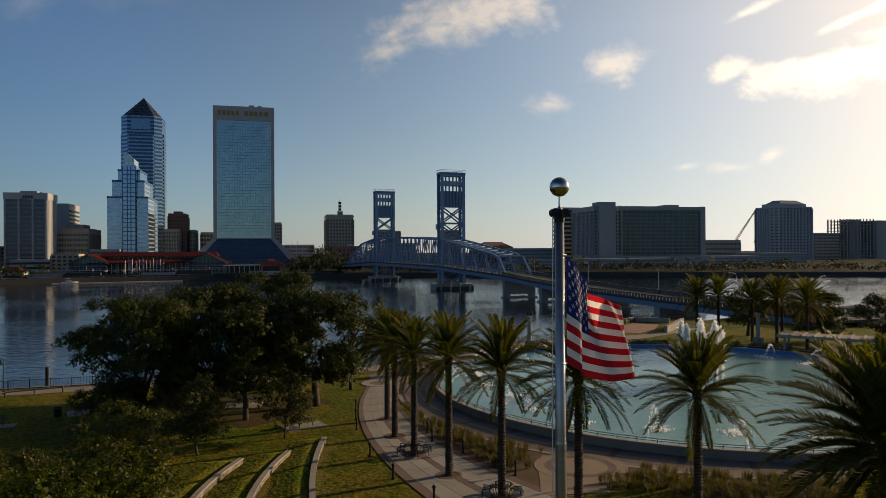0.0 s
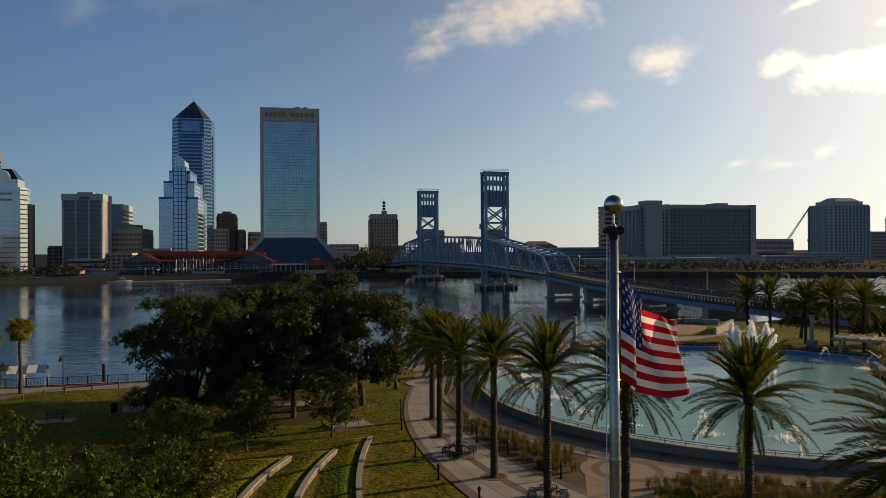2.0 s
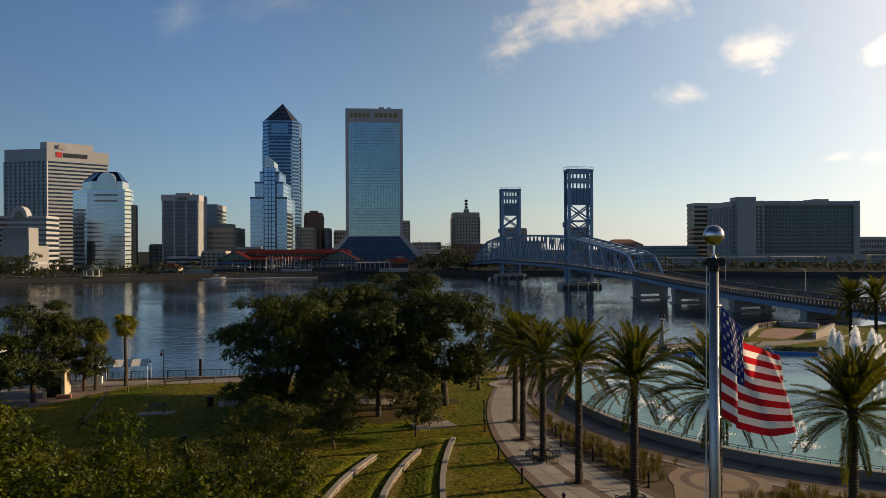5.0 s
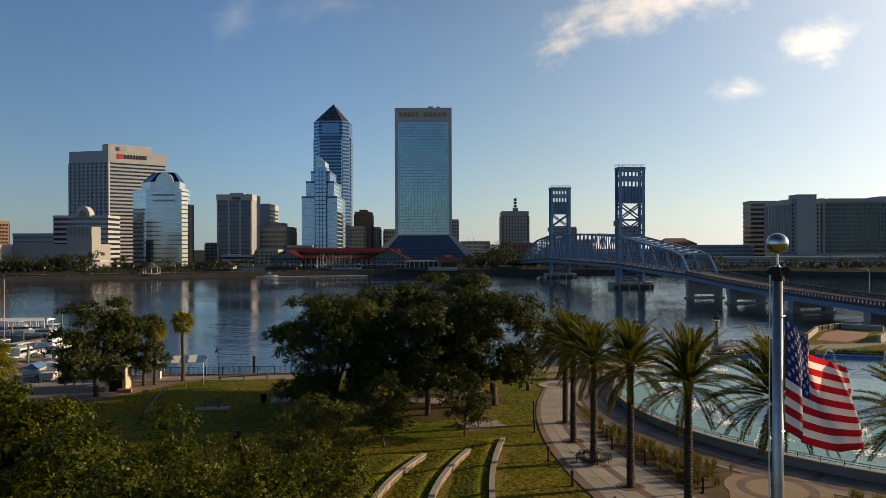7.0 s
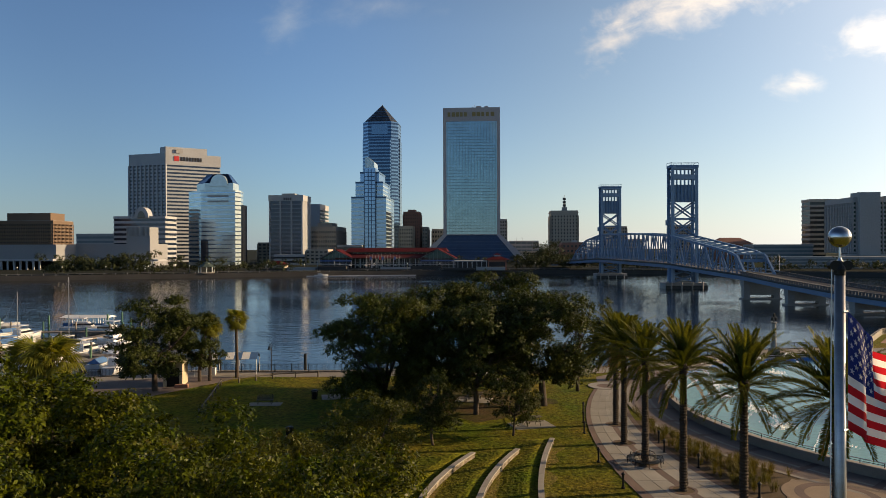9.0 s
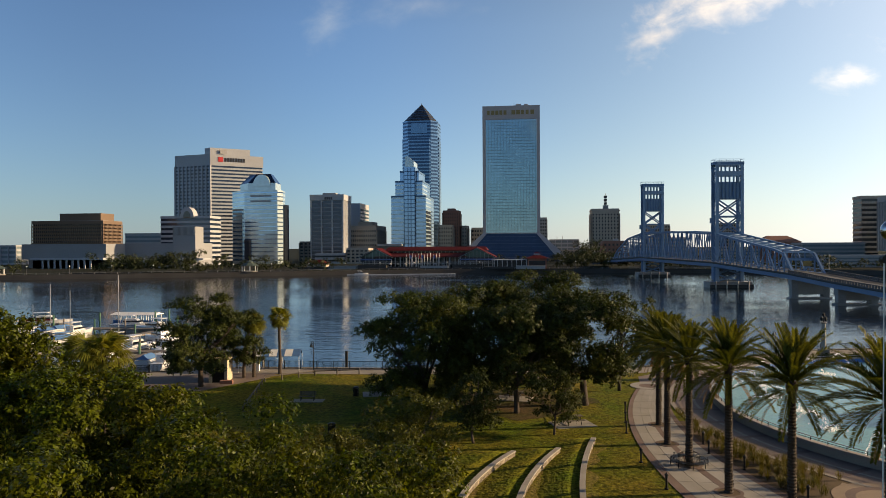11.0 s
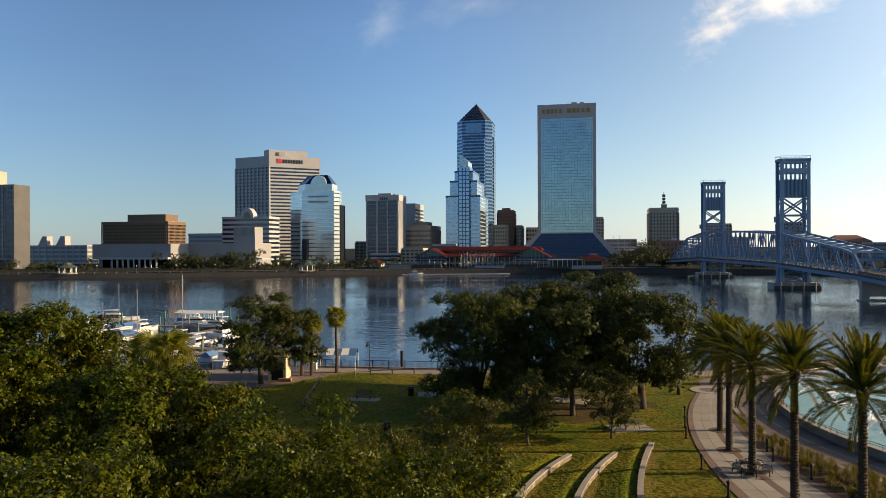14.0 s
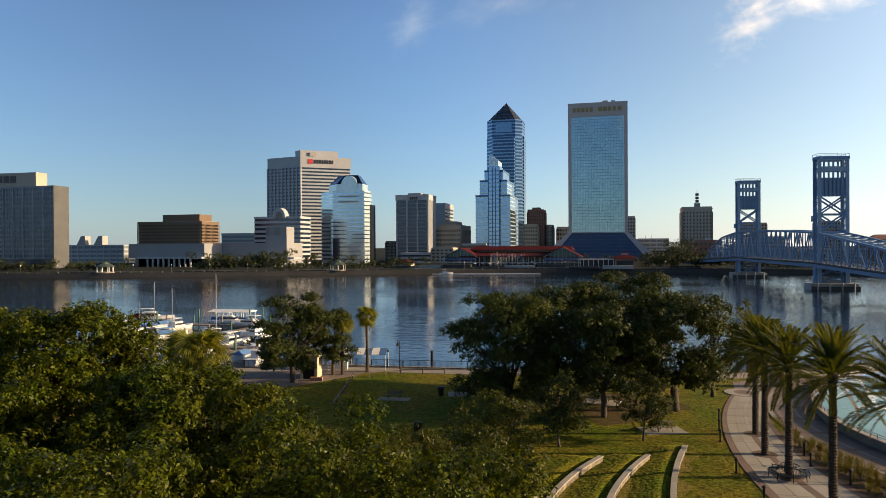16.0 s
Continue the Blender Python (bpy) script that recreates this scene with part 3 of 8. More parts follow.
def sign_bars(t, o, x0, x1, y, z, h, mat, count, seed):
    """Plain upright bars where letters stand."""
    rnd = random.Random(seed)
    w = (x1 - x0) / count
    for i in range(count):
        g = Geo().box(x0 + i * w - o[0], x0 + (i + rnd.uniform(0.6, 0.8)) * w - o[0], y - 0.35 - o[1], y - 0.02 - o[1], z - FAR_Z, z + h - FAR_Z)
        part("sign_bar", g, mat, t)


def roof_gear(t, o, x0, x1, y0, y1, z, seed, count=5):
    """Masts and plant boxes on a flat roof."""
    rnd = random.Random(seed)
    for i in range(count):
        x, y = rnd.uniform(x0, x1) - o[0], rnd.uniform(y0, y1) - o[1]
        if i % 2:
            part("mast", Geo().tube([(x, y, z - FAR_Z - 1), (x, y, z - FAR_Z + rnd.uniform(3, 7))], 0.15, 5), M_DARKROOF, t)
        else:
            w = rnd.uniform(1.5, 3.5)
            part("plant_box", Geo().box(x - w, x + w, y - 1.5, y + 1.5, z - FAR_Z - 0.3, z - FAR_Z + rnd.uniform(1.2, 2.6)), M_GREY_CITY, t)


# the tall slab with a flared glass base
def flared_tower():
    x0, x1, y0, y1, zt = -52.0, 8.9, 759.0, 812.0, 168.0
    t = thing("office_tower", "tall rose-granite framed tower with teal mirror glass", "office tower", at=(x0, y0, FAR_Z))
    W, D, H = x1 - x0, y1 - y0, zt - FAR_Z
    zb, zs = 32.0 - FAR_Z, 153.5 - FAR_Z          # top of the flare, underside of the head band
    part("glazing", Geo().box(3.2, W - 3.2, 0.8, D - 0.8, zb, zs), M_GLASS_WF, t, "teal mirror glass")
    part("head_band", Geo().box(0, W, 0, D, zs, H), M_FRAME_WF, t)
    for xa, xb in ((0, 3.4), (W - 3.4, W)):
        for ya, yb in ((0, 1.6), (D - 1.6, D)):
            part("corner_frame", Geo().box(xa, xb, ya, yb, zb, zs), M_FRAME_WF, t)
        part("side_frame", Geo().box(xa if xa == 0 else xb - 1.4, 1.4 if xa == 0 else xb, 1.6, D - 1.6, zb, zs), M_FRAME_WF, t)
    cols, rows = 34, 37
    g = Geo()
    for i in range(1, cols):
        x = 3.2 + (W - 6.4) * i / cols
        g.box(x - 0.13, x + 0.13, 0.66, 0.85, zb, zs)
    tagged(part("mullion_grid", g, M_LINE, t), kind="stuff")
    bar = fix(Geo().box(3.3, W - 3.3, 0.64, 0.85, 0, 0.4).mesh("floor_line", M_LINE))
    for j in range(1, rows):
        part("floor_line", bar, None, t, at=(0, 0, zb + (zs - zb) * j / rows))
    # flare
    e = 31.0
    low = [(-e, -14), (W + e, -14), (W + e, D + 14), (-e, D + 14)]
    top = [(0.4, 0.4), (W - 0.4, 0.4), (W - 0.4, D - 0.4), (0.4, D - 0.4)]
    part("base_glazing", Geo().prism(low, 0, zb, top), M_GLASS_BASE, t, "blue sloping glass")
    for (ax, ay), (bx, by) in zip(low, [(0, 0), (W, 0), (W, D), (0, D)]):
        s = 1 if ax < bx else -1
        part("hip_frame", Geo().add([(ax, ay, 0), (ax + s * 11, ay, 0), (bx + s * 4.6, by, zb + 0.3), (bx, by, zb + 0.3),
                                     (ax, ay - 0.8, 0), (ax + s * 11, ay - 0.8, 0), (bx + s * 4.6, by - 0.8, zb + 0.3), (bx, by - 0.8, zb + 0.3)],
                                    [(0, 1, 2, 3), (7, 6, 5, 4), (0, 4, 5, 1), (1, 5, 6, 2), (2, 6, 7, 3), (3, 7, 4, 0)]), M_FRAME_WF, t)
    for j in range(1, 8):
        k = j / 8
        xa, xb, yy, z = -e + (e + 0.4) * k, W + e - (e + 0.4) * k, -14 + 14.4 * k - 0.12, zb * k
        part("base_line", Geo().box(xa + 8, xb - 8, yy - 0.1, yy + 0.25, z - 0.1, z + 0.15), M_MULLION, t)
    part("sill_band", Geo().box(0, W, -0.6, 0.8, zb - 0.6, zb + 0.5), M_FRAME_WF, t)
    sign_bars(t, (x0, y0), x0 + 5, x0 + 27, y0, 158.5, 4.6, M_GOLD_SIGN, 5, 1)
    sign_bars(t, (x0, y0), x0 + 31, x0 + 56, y0, 158.5, 4.6, M_GOLD_SIGN, 5, 2)
    roof_gear(t, (x0, y0), x0 + 12, x1 - 8, y0 + 4, y0 + 20, zt, 3, 8)

flared_tower()


# the pyramid-topped glass tower
def pyramid_tower():
    cx, cy = -138.3, 892.0
    o8 = lambda r, c: [(cx - r + c, cy - r), (cx + r - c, cy - r), (cx + r, cy - r + c), (cx + r, cy + r - c),
                       (cx + r - c, cy + r), (cx - r + c, cy + r), (cx - r, cy + r - c), (cx - r, cy - r + c)]
    t = tower("office_tower", "tall dark blue glass tower under a pyramid roof", o8(21.9, 7.5), 174.5, 40, M_GLASS_STEEL, M_GLASS_NAVY, 0.45, 0.25, cap=1.5, roof=M_DARKROOF)
    p0 = o8(21.9, 7.5)[0]
    for dx in (-22.2, 22.2):
        part("corner_rib", Geo().box(cx + dx - 1.2 - p0[0], cx + dx + 1.2 - p0[0], -0.5 + 14, 20, 0, 152), M_GLASS_NAVY, t)
    part("lower_bay", Geo().prism([(x - p0[0], y - p0[1]) for x, y in o8(22.8, 10)], 0, 150), M_GLASS_NAVY, t)
    for i in range(36):
        part("bay_band", Geo().prism([(x - p0[0], y - p0[1]) for x, y in o8(23.0, 10)], i * 4.15 + 1, i * 4.15 + 2.6), M_GLASS_STEEL, t)
    part("top_panel", Geo().box(cx - 10 - p0[0], cx + 10 - p0[0], -0.7, 0, 156, 168.5), M_GLASS_STEEL, t)
    ap = [(cx - p0[0], cy - p0[1])] * 8
    part("pyramid_roof", Geo().prism([(x - p0[0], y - p0[1]) for x, y in o8(21.4, 7.3)], 171.5, 199.0 - FAR_Z, [(a + 0.3 * math.cos(k * .785), b + 0.3 * math.sin(k * .785)) for k, (a, b) in enumerate(ap)]), M_DARKROOF, t)
    for i in range(1, 6):
        k = i / 6.5
        q = [(cx + (x - cx) * (1 - k) - p0[0], cy + (y - cy) * (1 - k) - p0[1]) for x, y in o8(21.4, 7.3)]
        part("roof_step", Geo().prism(grown(q, 0.25), 171.5 + 24.7 * k - 0.25, 171.5 + 24.7 * k + 0.25), M_GLASS_NAVY, t)
    part("spire", Geo().tube([(cx - p0[0], cy - p0[1], 194), (cx - p0[0], cy - p0[1], 197.4)], 0.3, 6), M_DARKROOF, t)

pyramid_tower()


# the stepped glass tower before it
def stepped_tower():
    steps = ((-140, -105, 700, 757, 69.5), (-136, -108.5, 702, 752, 84.5), (-131.5, -112.5, 704, 744, 94.5))
    o = (-140, 700)
    t = thing("office_tower", "stepped blue mirror-glass tower with a gabled crown", "office tower", at=(o[0], o[1], FAR_Z))
    for k, (x0, x1, y0, y1, z1) in enumerate(steps):
        part("glazing", Geo().box(x0 - o[0], x1 - o[0], y0 - o[1] - 0.3 * k, y1 - o[1], 0, z1 - FAR_Z), M_GLASS_BLUE, t)
        part("step_cap", Geo().box(x0 - o[0] - 0.2, x1 - o[0] + 0.2, y0 - o[1] - 0.2 - 0.3 * k, y1 - o[1] + 0.2, z1 - FAR_Z - 1.8, z1 - FAR_Z), M_GLASS_NAVY, t)
    band = fix(Geo().box(-0.12, 35.12, -0.15, 57.1, 0, 1.3).mesh("floor_band", M_GLASS_PALE))
    for i in range(16):
        part("floor_band", band, None, t, at=(0, 0, 3.4 + i * 4.0))
    band2 = fix(Geo().box(3.85, 31.65, 1.3, 52.1, 0, 1.3).mesh("floor_band", M_GLASS_PALE))
    for i in range(3):
        part("floor_band", band2, None, t, at=(0, 0, 68.4 + i * 4.0))
    # the bay that runs up the middle, with a pointed top
    part("middle_bay", Geo().box(13.5, 24.5, -2.2, 20, 0, 98 - FAR_Z), M_GLASS_BLUE, t)
    part("crown", Geo().add([(14.5, -2.2, 95), (23.5, -2.2, 95), (23.5, 20, 95), (14.5, 20, 95), (14.5, -2.2, 105.5), (17, -2.2, 106), (23.5, -2.2, 100.5),
                             (14.5, 20, 105.5), (17, 20, 106), (23.5, 20, 100.5)],
                            [(0, 1, 6, 5, 4), (3, 7, 8, 9, 2), (0, 4, 7, 3), (1, 2, 9, 6), (4, 5, 8, 7), (5, 6, 9, 8)]), M_GLASS_PALE, t)
    for x in (13.5, 17.5, 20.5, 24.5):
        part("bay_mullion", Geo().box(x - 0.35, x + 0.35, -2.5, -2.1, 0, 94), M_GLASS_NAVY, t)
    for i in range(23):
        part("bay_line", Geo().box(13.4, 24.6, -2.4, -2.15, 2 + i * 4.0, 2.7 + i * 4.0), M_GLASS_NAVY, t)

stepped_tower()

# the two-faced bank tower: ribbed face and striped face
A, B, D = (-368.6, 780), (-320.5, 817), (-417, 792)
C = (B[0] + D[0] - A[0], B[1] + D[1] - A[1])
t = tower("office_tower", "white striped bank tower with a ribbed side and roof sign", [D, A, B, C], 126.5, 27, M_WHITE_CITY, M_GLASS_INK, 0.52, 0.4, 5.6, 1.7, edges=(0,), cap=13)
roof_block(t, D, [(-372, 787), (-335, 815), (-345, 822), (-382, 794)], 126, 135, M_WHITE_CITY)
ux, uy = (B[0] - A[0]) / 60.7, (B[1] - A[1]) / 60.7
for k, (s0, s1, mat, zz, hh) in enumerate([(9, 14.5, M_RED_SIGN, 118.2, 5.4)] + [(16 + i * 3.1, 18.1 + i * 3.1, M_DARK_SIGN, 118.6, 4.4) for i in range(8)]):
    q = [(A[0] + ux * s - D[0] + uy * w, A[1] + uy * s - D[1] - ux * w) for s, w in ((s0, 0.6), (s0, 0.95), (s1, 0.95), (s1, 0.6))]
    part("sign_bar", Geo().prism(q, zz - FAR_Z, zz + hh - FAR_Z), mat, t)
part("louvre", Geo().prism([(-362 - D[0], 792.2 - D[1]), (-356 - D[0], 796.8 - D[1]), (-356.3 - D[0], 797.2 - D[1]), (-362.3 - D[0], 792.6 - D[1])], 128 - FAR_Z, 133 - FAR_Z), M_GREY_CITY, t)

# the pale glass block with a barrel crown
P = [(-268.6, 640), (-236.5, 640), (-233.8, 647), (-237.5, 664), (-287, 664), (-287, 655)]
t = tower("office_tower", "pale mirror-glass block with a dark arched crown", P, 72, 17, M_GLASS_PALE, M_GLASS_BLUE, 0.74, 0.12, cap=1.6, category="office block")
roof_block(t, P[0], [(-266, 642), (-239, 642), (-241, 662), (-280, 662), (-280, 657)], 72, 79, M_GLASS_PALE, "upper_storey")
q0, q1 = [(-266, 642), (-239, 642), (-241, 662), (-280, 662), (-280, 657)], [(-260, 648), (-246, 648), (-247, 658), (-270, 660), (-270, 657)]
part("mansard_roof", Geo().prism([(x + 268.6, y - 640) for x, y in q0], 79 - FAR_Z, 88 - FAR_Z, [(x + 268.6, y - 640) for x, y in q1]), M_GLASS_NAVY, t)
g = Geo()
ar = [(16.2 + 8.4 * math.cos(radians(a)), 76 - FAR_Z + 11 * math.sin(radians(a))) for a in range(0, 181, 12)]
g.add([(x, 1.0, z) for x, z in ar] + [(x, 14.0, z) for x, z in ar],
      [tuple(range(len(ar))), tuple(range(2 * len(ar) - 1, len(ar) - 1, -1))] + [(i, i + len(ar), i + 1 + len(ar), i + 1) for i in range(len(ar) - 1)])
part("barrel_crown", g, M_GLASS_PALE, t, "pale arched glass gable")
part("dark_side", Geo().box(34.9, 36.2, 8, 20, 0, 56), M_GLASS_DARK, t)
for z in (61, 66):
    part("louvre_band", Geo().box(6, 26, -0.5, 0, z - FAR_Z, z + 1.6 - FAR_Z), M_GREY_CITY, t)
# tan banded block stands in for the warm reflection in the angled face
part("reflection_block", Geo().box(-13, -2, 3, 14, 0, 52), M_TAN_CITY, t)
for k in range(13):
    part("reflection_band", Geo().box(-13.2, -1.9, 2.8, 13.9, 3 + k * 3.8, 4.7 + k * 3.8), M_GLASS_STEEL, t)
part("entry_block", Geo().box(0.2, 6.6, -1.6, -0.2, 0, 23), M_GLASS_INK, t)

# the white framed bank block with dark bays
P = rect(-213, -181.2, 668, 696)
t = tower("office_tower", "white framed office block with dark banded bays", P, 69, 16, M_SPANDREL_GREY, M_GLASS_INK, 0.3, 0.1, cap=5.5, category="office block")
for x in (-213, -202.5, -191.8, -181.6):
    part("white_pier", Geo().box(x + 213 - 0.5, x + 213 + 0.9, -0.9, 0.5, 0, 66), M_WHITE_CITY, t)
fin = fix(Geo().box(-0.5, 0.9, -1.2, 1.2, 0, 63).mesh("side_fin", M_WHITE_CITY))
for i in range(8):
    part("side_fin", fin, None, t, at=(31.8, 1.2 + i * 3.65, 0))
part("head_band", Geo().box(-0.9, 33.0, -1.0, 28.6, 60.8, 66.4), M_WHITE_CITY, t)
roof_block(t, P[0], rect(-203, -190, 674, 690), 69, 71.2, M_GREY_CITY)
sign_bars(t, P[0], -199, -191, 667, 64.3, 2.4, M_DARK_SIGN, 4, 9)

# white wing and concrete slab behind it
P = rect(-197.5, -186.5, 760, 800)
t = tower("office_block", "white office block with a glazed side", P, 66, 14, M_WHITE_CITY, M_GLASS_GREEN, 0.5, 0.2, blank=(0,), cap=6)
P = rect(-182, -155.8, 700, 748)
t = tower("office_block", "low tan concrete office slab with square windows", P, 39.8, 7, M_TAN_CITY, M_GLASS_DARK, 0.5, 0.4, 2.2, 0.7, cap=4.5)
roof_block(t, P[0], rect(-178, -163, 715, 740), 39.8, 44, M_TAN_CITY)
P = rect(-152, -128, 690, 712)
tower("office_block", "low grey flat-roofed block", P, 21, 3, M_GREY_CITY, M_GLASS_DARK, 0.5, 0.3, cap=2)
P = rect(-200, -172, 640, 660)
tower("office_block", "low white flat-roofed block", P, 12.5, 2, M_WHITE_CITY, M_GLASS_DARK, 0.55, 0.3, cap=2)

# brick towers
P = rect(-96, -79.5, 768, 795)
t = tower("apartment_tower", "brown brick apartment tower with a stepped top", P, 57.5, 14, M_BRICK_CITY, M_GLASS_DARK, 0.55, 0.3, 2.6, 1.5, cap=3)
roof_block(t, P[0], rect(-92, -84, 774, 788), 57.5, 60, M_BRICK_CITY)
P = rect(-98, -84, 748, 764)
tower("apartment_block", "tan brick block with rows of windows", P, 41, 9, M_TAN_CITY, M_GLASS_DARK, 0.5, 0.3, 2.4, 1.2, cap=2.5)
P = rect(-76, -71, 775, 800)
tower("apartment_block", "narrow tan block catching the sun", P, 41, 9, M_TAN_CITY, M_GLASS_DARK, 0.5, 0.3, 2.4, 1.2, cap=2.5)
P = rect(-70, -52, 830, 850)
tower("office_block", "low tan flat-roofed block", P, 40, 7, M_TAN_CITY, M_GLASS_DARK, 0.5, 0.3, 3, 1.2, cap=2.5)
P = rect(4, 17.5, 850, 870)
tower("apartment_tower", "grey tower behind the glass slab", P, 52, 12, M_GREY_CITY, M_GLASS_DARK, 0.5, 0.3, 3, 1.2, cap=2.5)

# the parking deck beside the slab
P = rect(20, 51.5, 800, 840)
t = tower("parking_deck", "white concrete parking deck with open storeys", P, 25.5, 5, M_WHITE_CITY, M_MULLION, 0.42, 0.5, 6.0, 0.7, cap=1.2, category="parking garage")
for x, h in ((24, 5), (30, 6)):
    part("roof_mast", Geo().tube([(x - 16, 6, 20), (x - 16, 6, 21 + h)], 0.18, 5), M_DARKROOF, t)

# the old tan hotel with rooftop sign
P = rect(60, 86.6, 726, 750)
t = tower("hotel_tower", "old tan brick tower with a cornice and roof sign", P, 55.4, 14, M_TAN_CITY, M_GLASS_DARK, 0.5, 0.25, 3.0, 1.7, cap=5.0)
part("cornice", Geo().box(-0.9, 27.5, -0.9, 24.9, 50.2, 51.2), M_TAN_CITY, t)
part("sign_frame", Geo().box(11.5, 17, 8, 9, 52.5, 56.5), M_MULLION, t)
for i in range(3):
    part("sign_box", Geo().block(12.6, 15.6, 7.6, 9.4, 57 + i * 3.3, 59.6 + i * 3.3, 0.2), M_DARK_SIGN, t)
part("sign_mast", Geo().tube([(14.1, 8.5, 52), (14.1, 8.5, 69)], 0.25, 6), M_MULLION, t)
P = rect(63, 83, 640, 665)
t = tower("office_block", "red brick block with square windows", P, 22.6, 4, M_BRICK_CITY, M_GLASS_DARK, 0.55, 0.3, 3.2, 1.6, cap=2.4)
roof_block(t, P[0], rect(72, 76, 644, 650), 22.6, 24.6, M_WHITE_CITY)

# the rail company's slab by the water
P = rect(-530, -434.3, 470, 485)
t = tower("office_tower", "white gridded office slab with dark glass by the river", P, 68.2, 15, M_SPANDREL_GREY, M_GLASS_INK, 0.34, 0.3, 10.0, 0.6, edges=(0,), cap=1.5, pier_mat=M_WHITE_CITY, floor_z=10)
# end wall coloured darker to hold down the sunlight falling on it
part("side_wall", Geo().box(95.9, 96.6, -0.6, 15.4, 0, 65.5), M_PIER_DARK, t, "grey end wall, darkened in colour to offset the sun")
roof_block(t, P[0], rect(-520, -452, 471.5, 483), 68.2, 79.4, M_TAN_CITY)
sign_bars(t, P[0], -496, -470, 471.3, 71.5, 5.5, M_DARK_SIGN, 4, 5)
thin = fix(Geo().box(-0.12, 0.12, -0.2, 0, 0, 56).mesh("mullion", M_MULLION))
for i in range(38):
    part("mullion", thin, None, t, at=(1.2 + i * 2.5, -0.31, 8))

# the brown federal block on its white podium
P = rect(-394.7, -334.5, 520, 545)
t = tower("office_block", "brown precast office block with deep window bands", P, 40.2, 6, M_BROWN_CITY, M_GLASS_DARK, 0.5, 0.5, 1.7, 0.45, cap=2.6, floor_z=21.5)
roof_block(t, P[0], rect(-374, -339, 524, 542), 40.2, 46.2, M_BROWN_CITY)
t = thing("concert_hall", "white blank-walled hall with a colonnade on the quay", "concert hall", at=(-398, 508, FAR_Z))
part("podium", Geo().box(0, 71, 4, 36, 7, 19), M_HALL, t)
part("base_wall", Geo().box(0, 71, 12, 36, 0, 7), M_GREY_CITY, t)
part("flat_roof", Geo().box(10, 71, 0, 12, 6.6, 8.2), M_WHITE_CITY, t)
col = fix(Geo().box(-0.6, 0.6, -0.6, 0.6, 0, 6.7).mesh("column", M_WHITE_CITY))
for i in range(9):
    part("column", col, None, t, at=(20 + i * 5.0, 1.2, 0))
part("long_wall", Geo().box(66, 131, 30, 60, 0, 19.3), M_HALL, t)
part("stage_tower", Geo().box(113, 132, 28, 42, 0, 32.5), M_HALL, t)
for i in range(19):
    part("fluted_rib", Geo().box(113.2 + i, 113.7 + i, 27.7, 28.1, 25.5, 32.3), M_GREY_CITY, t)
part("canopy_roof", Geo().box(66, 145, 14, 30, 6.2, 7.4), M_WHITE_CITY, t)
for i in range(12):
    part("column", col, None, t, at=(70 + i * 6.4, 15.5, -0.4))
# striped hotel with an arched gable
P = rect(-322, -277, 585, 606)
t = tower("hotel_block", "cream striped hotel with an arched gable", P, 46, 10, M_WHITE_CITY, M_GLASS_INK, 0.5, 0.3, cap=2)
ar = [(25 + 6.2 * math.cos(radians(a)), 42 + 9 * math.sin(radians(a))) for a in range(0, 181, 15)]
g = Geo()
g.add([(x, -2.0, z) for x, z in ar] + [(x, 6.0, z) for x, z in ar],
      [tuple(range(len(ar))), tuple(range(2 * len(ar) - 1, len(ar) - 1, -1))] + [(i, i + len(ar), i + 1 + len(ar), i + 1) for i in range(len(ar) - 1)])
part("arched_gable", g, M_WHITE_CITY, t)
g = Geo()
ar = [(25 + 3.2 * math.cos(radians(a)), 42 + 5.5 * math.sin(radians(a))) for a in range(0, 181, 15)]
g.add([(x, -2.3, z) for x, z in ar] + [(x, -1.9, z) for x, z in ar],
      [tuple(range(len(ar))), tuple(range(2 * len(ar) - 1, len(ar) - 1, -1))] + [(i, i + len(ar), i + 1 + len(ar), i + 1) for i in range(len(ar) - 1)])
part("arched_window", g, M_GLASS_DARK, t)
P = rect(-462, -410, 760, 790)
tower("parking_deck", "long grey flat-roofed deck", P, 35, 6, M_GREY_CITY, M_MULLION, 0.5, 0.3, cap=3, category="parking garage")
P = rect(-560, -490, 622, 660)
t = tower("parking_deck", "white parking deck with stair towers", P, 21.5, 4, M_WHITE_CITY, M_MULLION, 0.45, 0.4, 8, 0.8, cap=1.2, category="parking garage")
for x in (-548, -527):
    part("stair_tower", Geo().add([(x + 560, 1, 18), (x + 571, 1, 18), (x + 571, 9, 18), (x + 560, 9, 18), (x + 566, 1, 28), (x + 571, 1, 28), (x + 571, 9, 28), (x + 566, 9, 28)],
                                  [(3, 2, 1, 0), (4, 5, 6, 7), (0, 1, 5, 4), (1, 2, 6, 5), (2, 3, 7, 6), (3, 0, 4, 7)]), M_GREY_CITY, t)

# market hall with long red roofs on the quay
M_GREEN_GLAZE = glass_wall("green_gable_glazing", (0.045, 0.095, 0.085), 0.2, 0.2)
M_BLUE_FASCIA = material("blue_fascia", (0.05, 0.12, 0.34), 0.6, 0, None, 0.3, 4, 0)

def slab(a, b, c, d, thick):
    """A sloping slab under four corners."""
    up = [Vector(p) for p in (a, b, c, d)]
    return Geo().add(up + [p - Vector((0, 0, thick)) for p in up],
                     [(0, 1, 2, 3), (7, 6, 5, 4), (0, 4, 5, 1), (1, 5, 6, 2), (2, 6, 7, 3), (3, 7, 4, 0)])


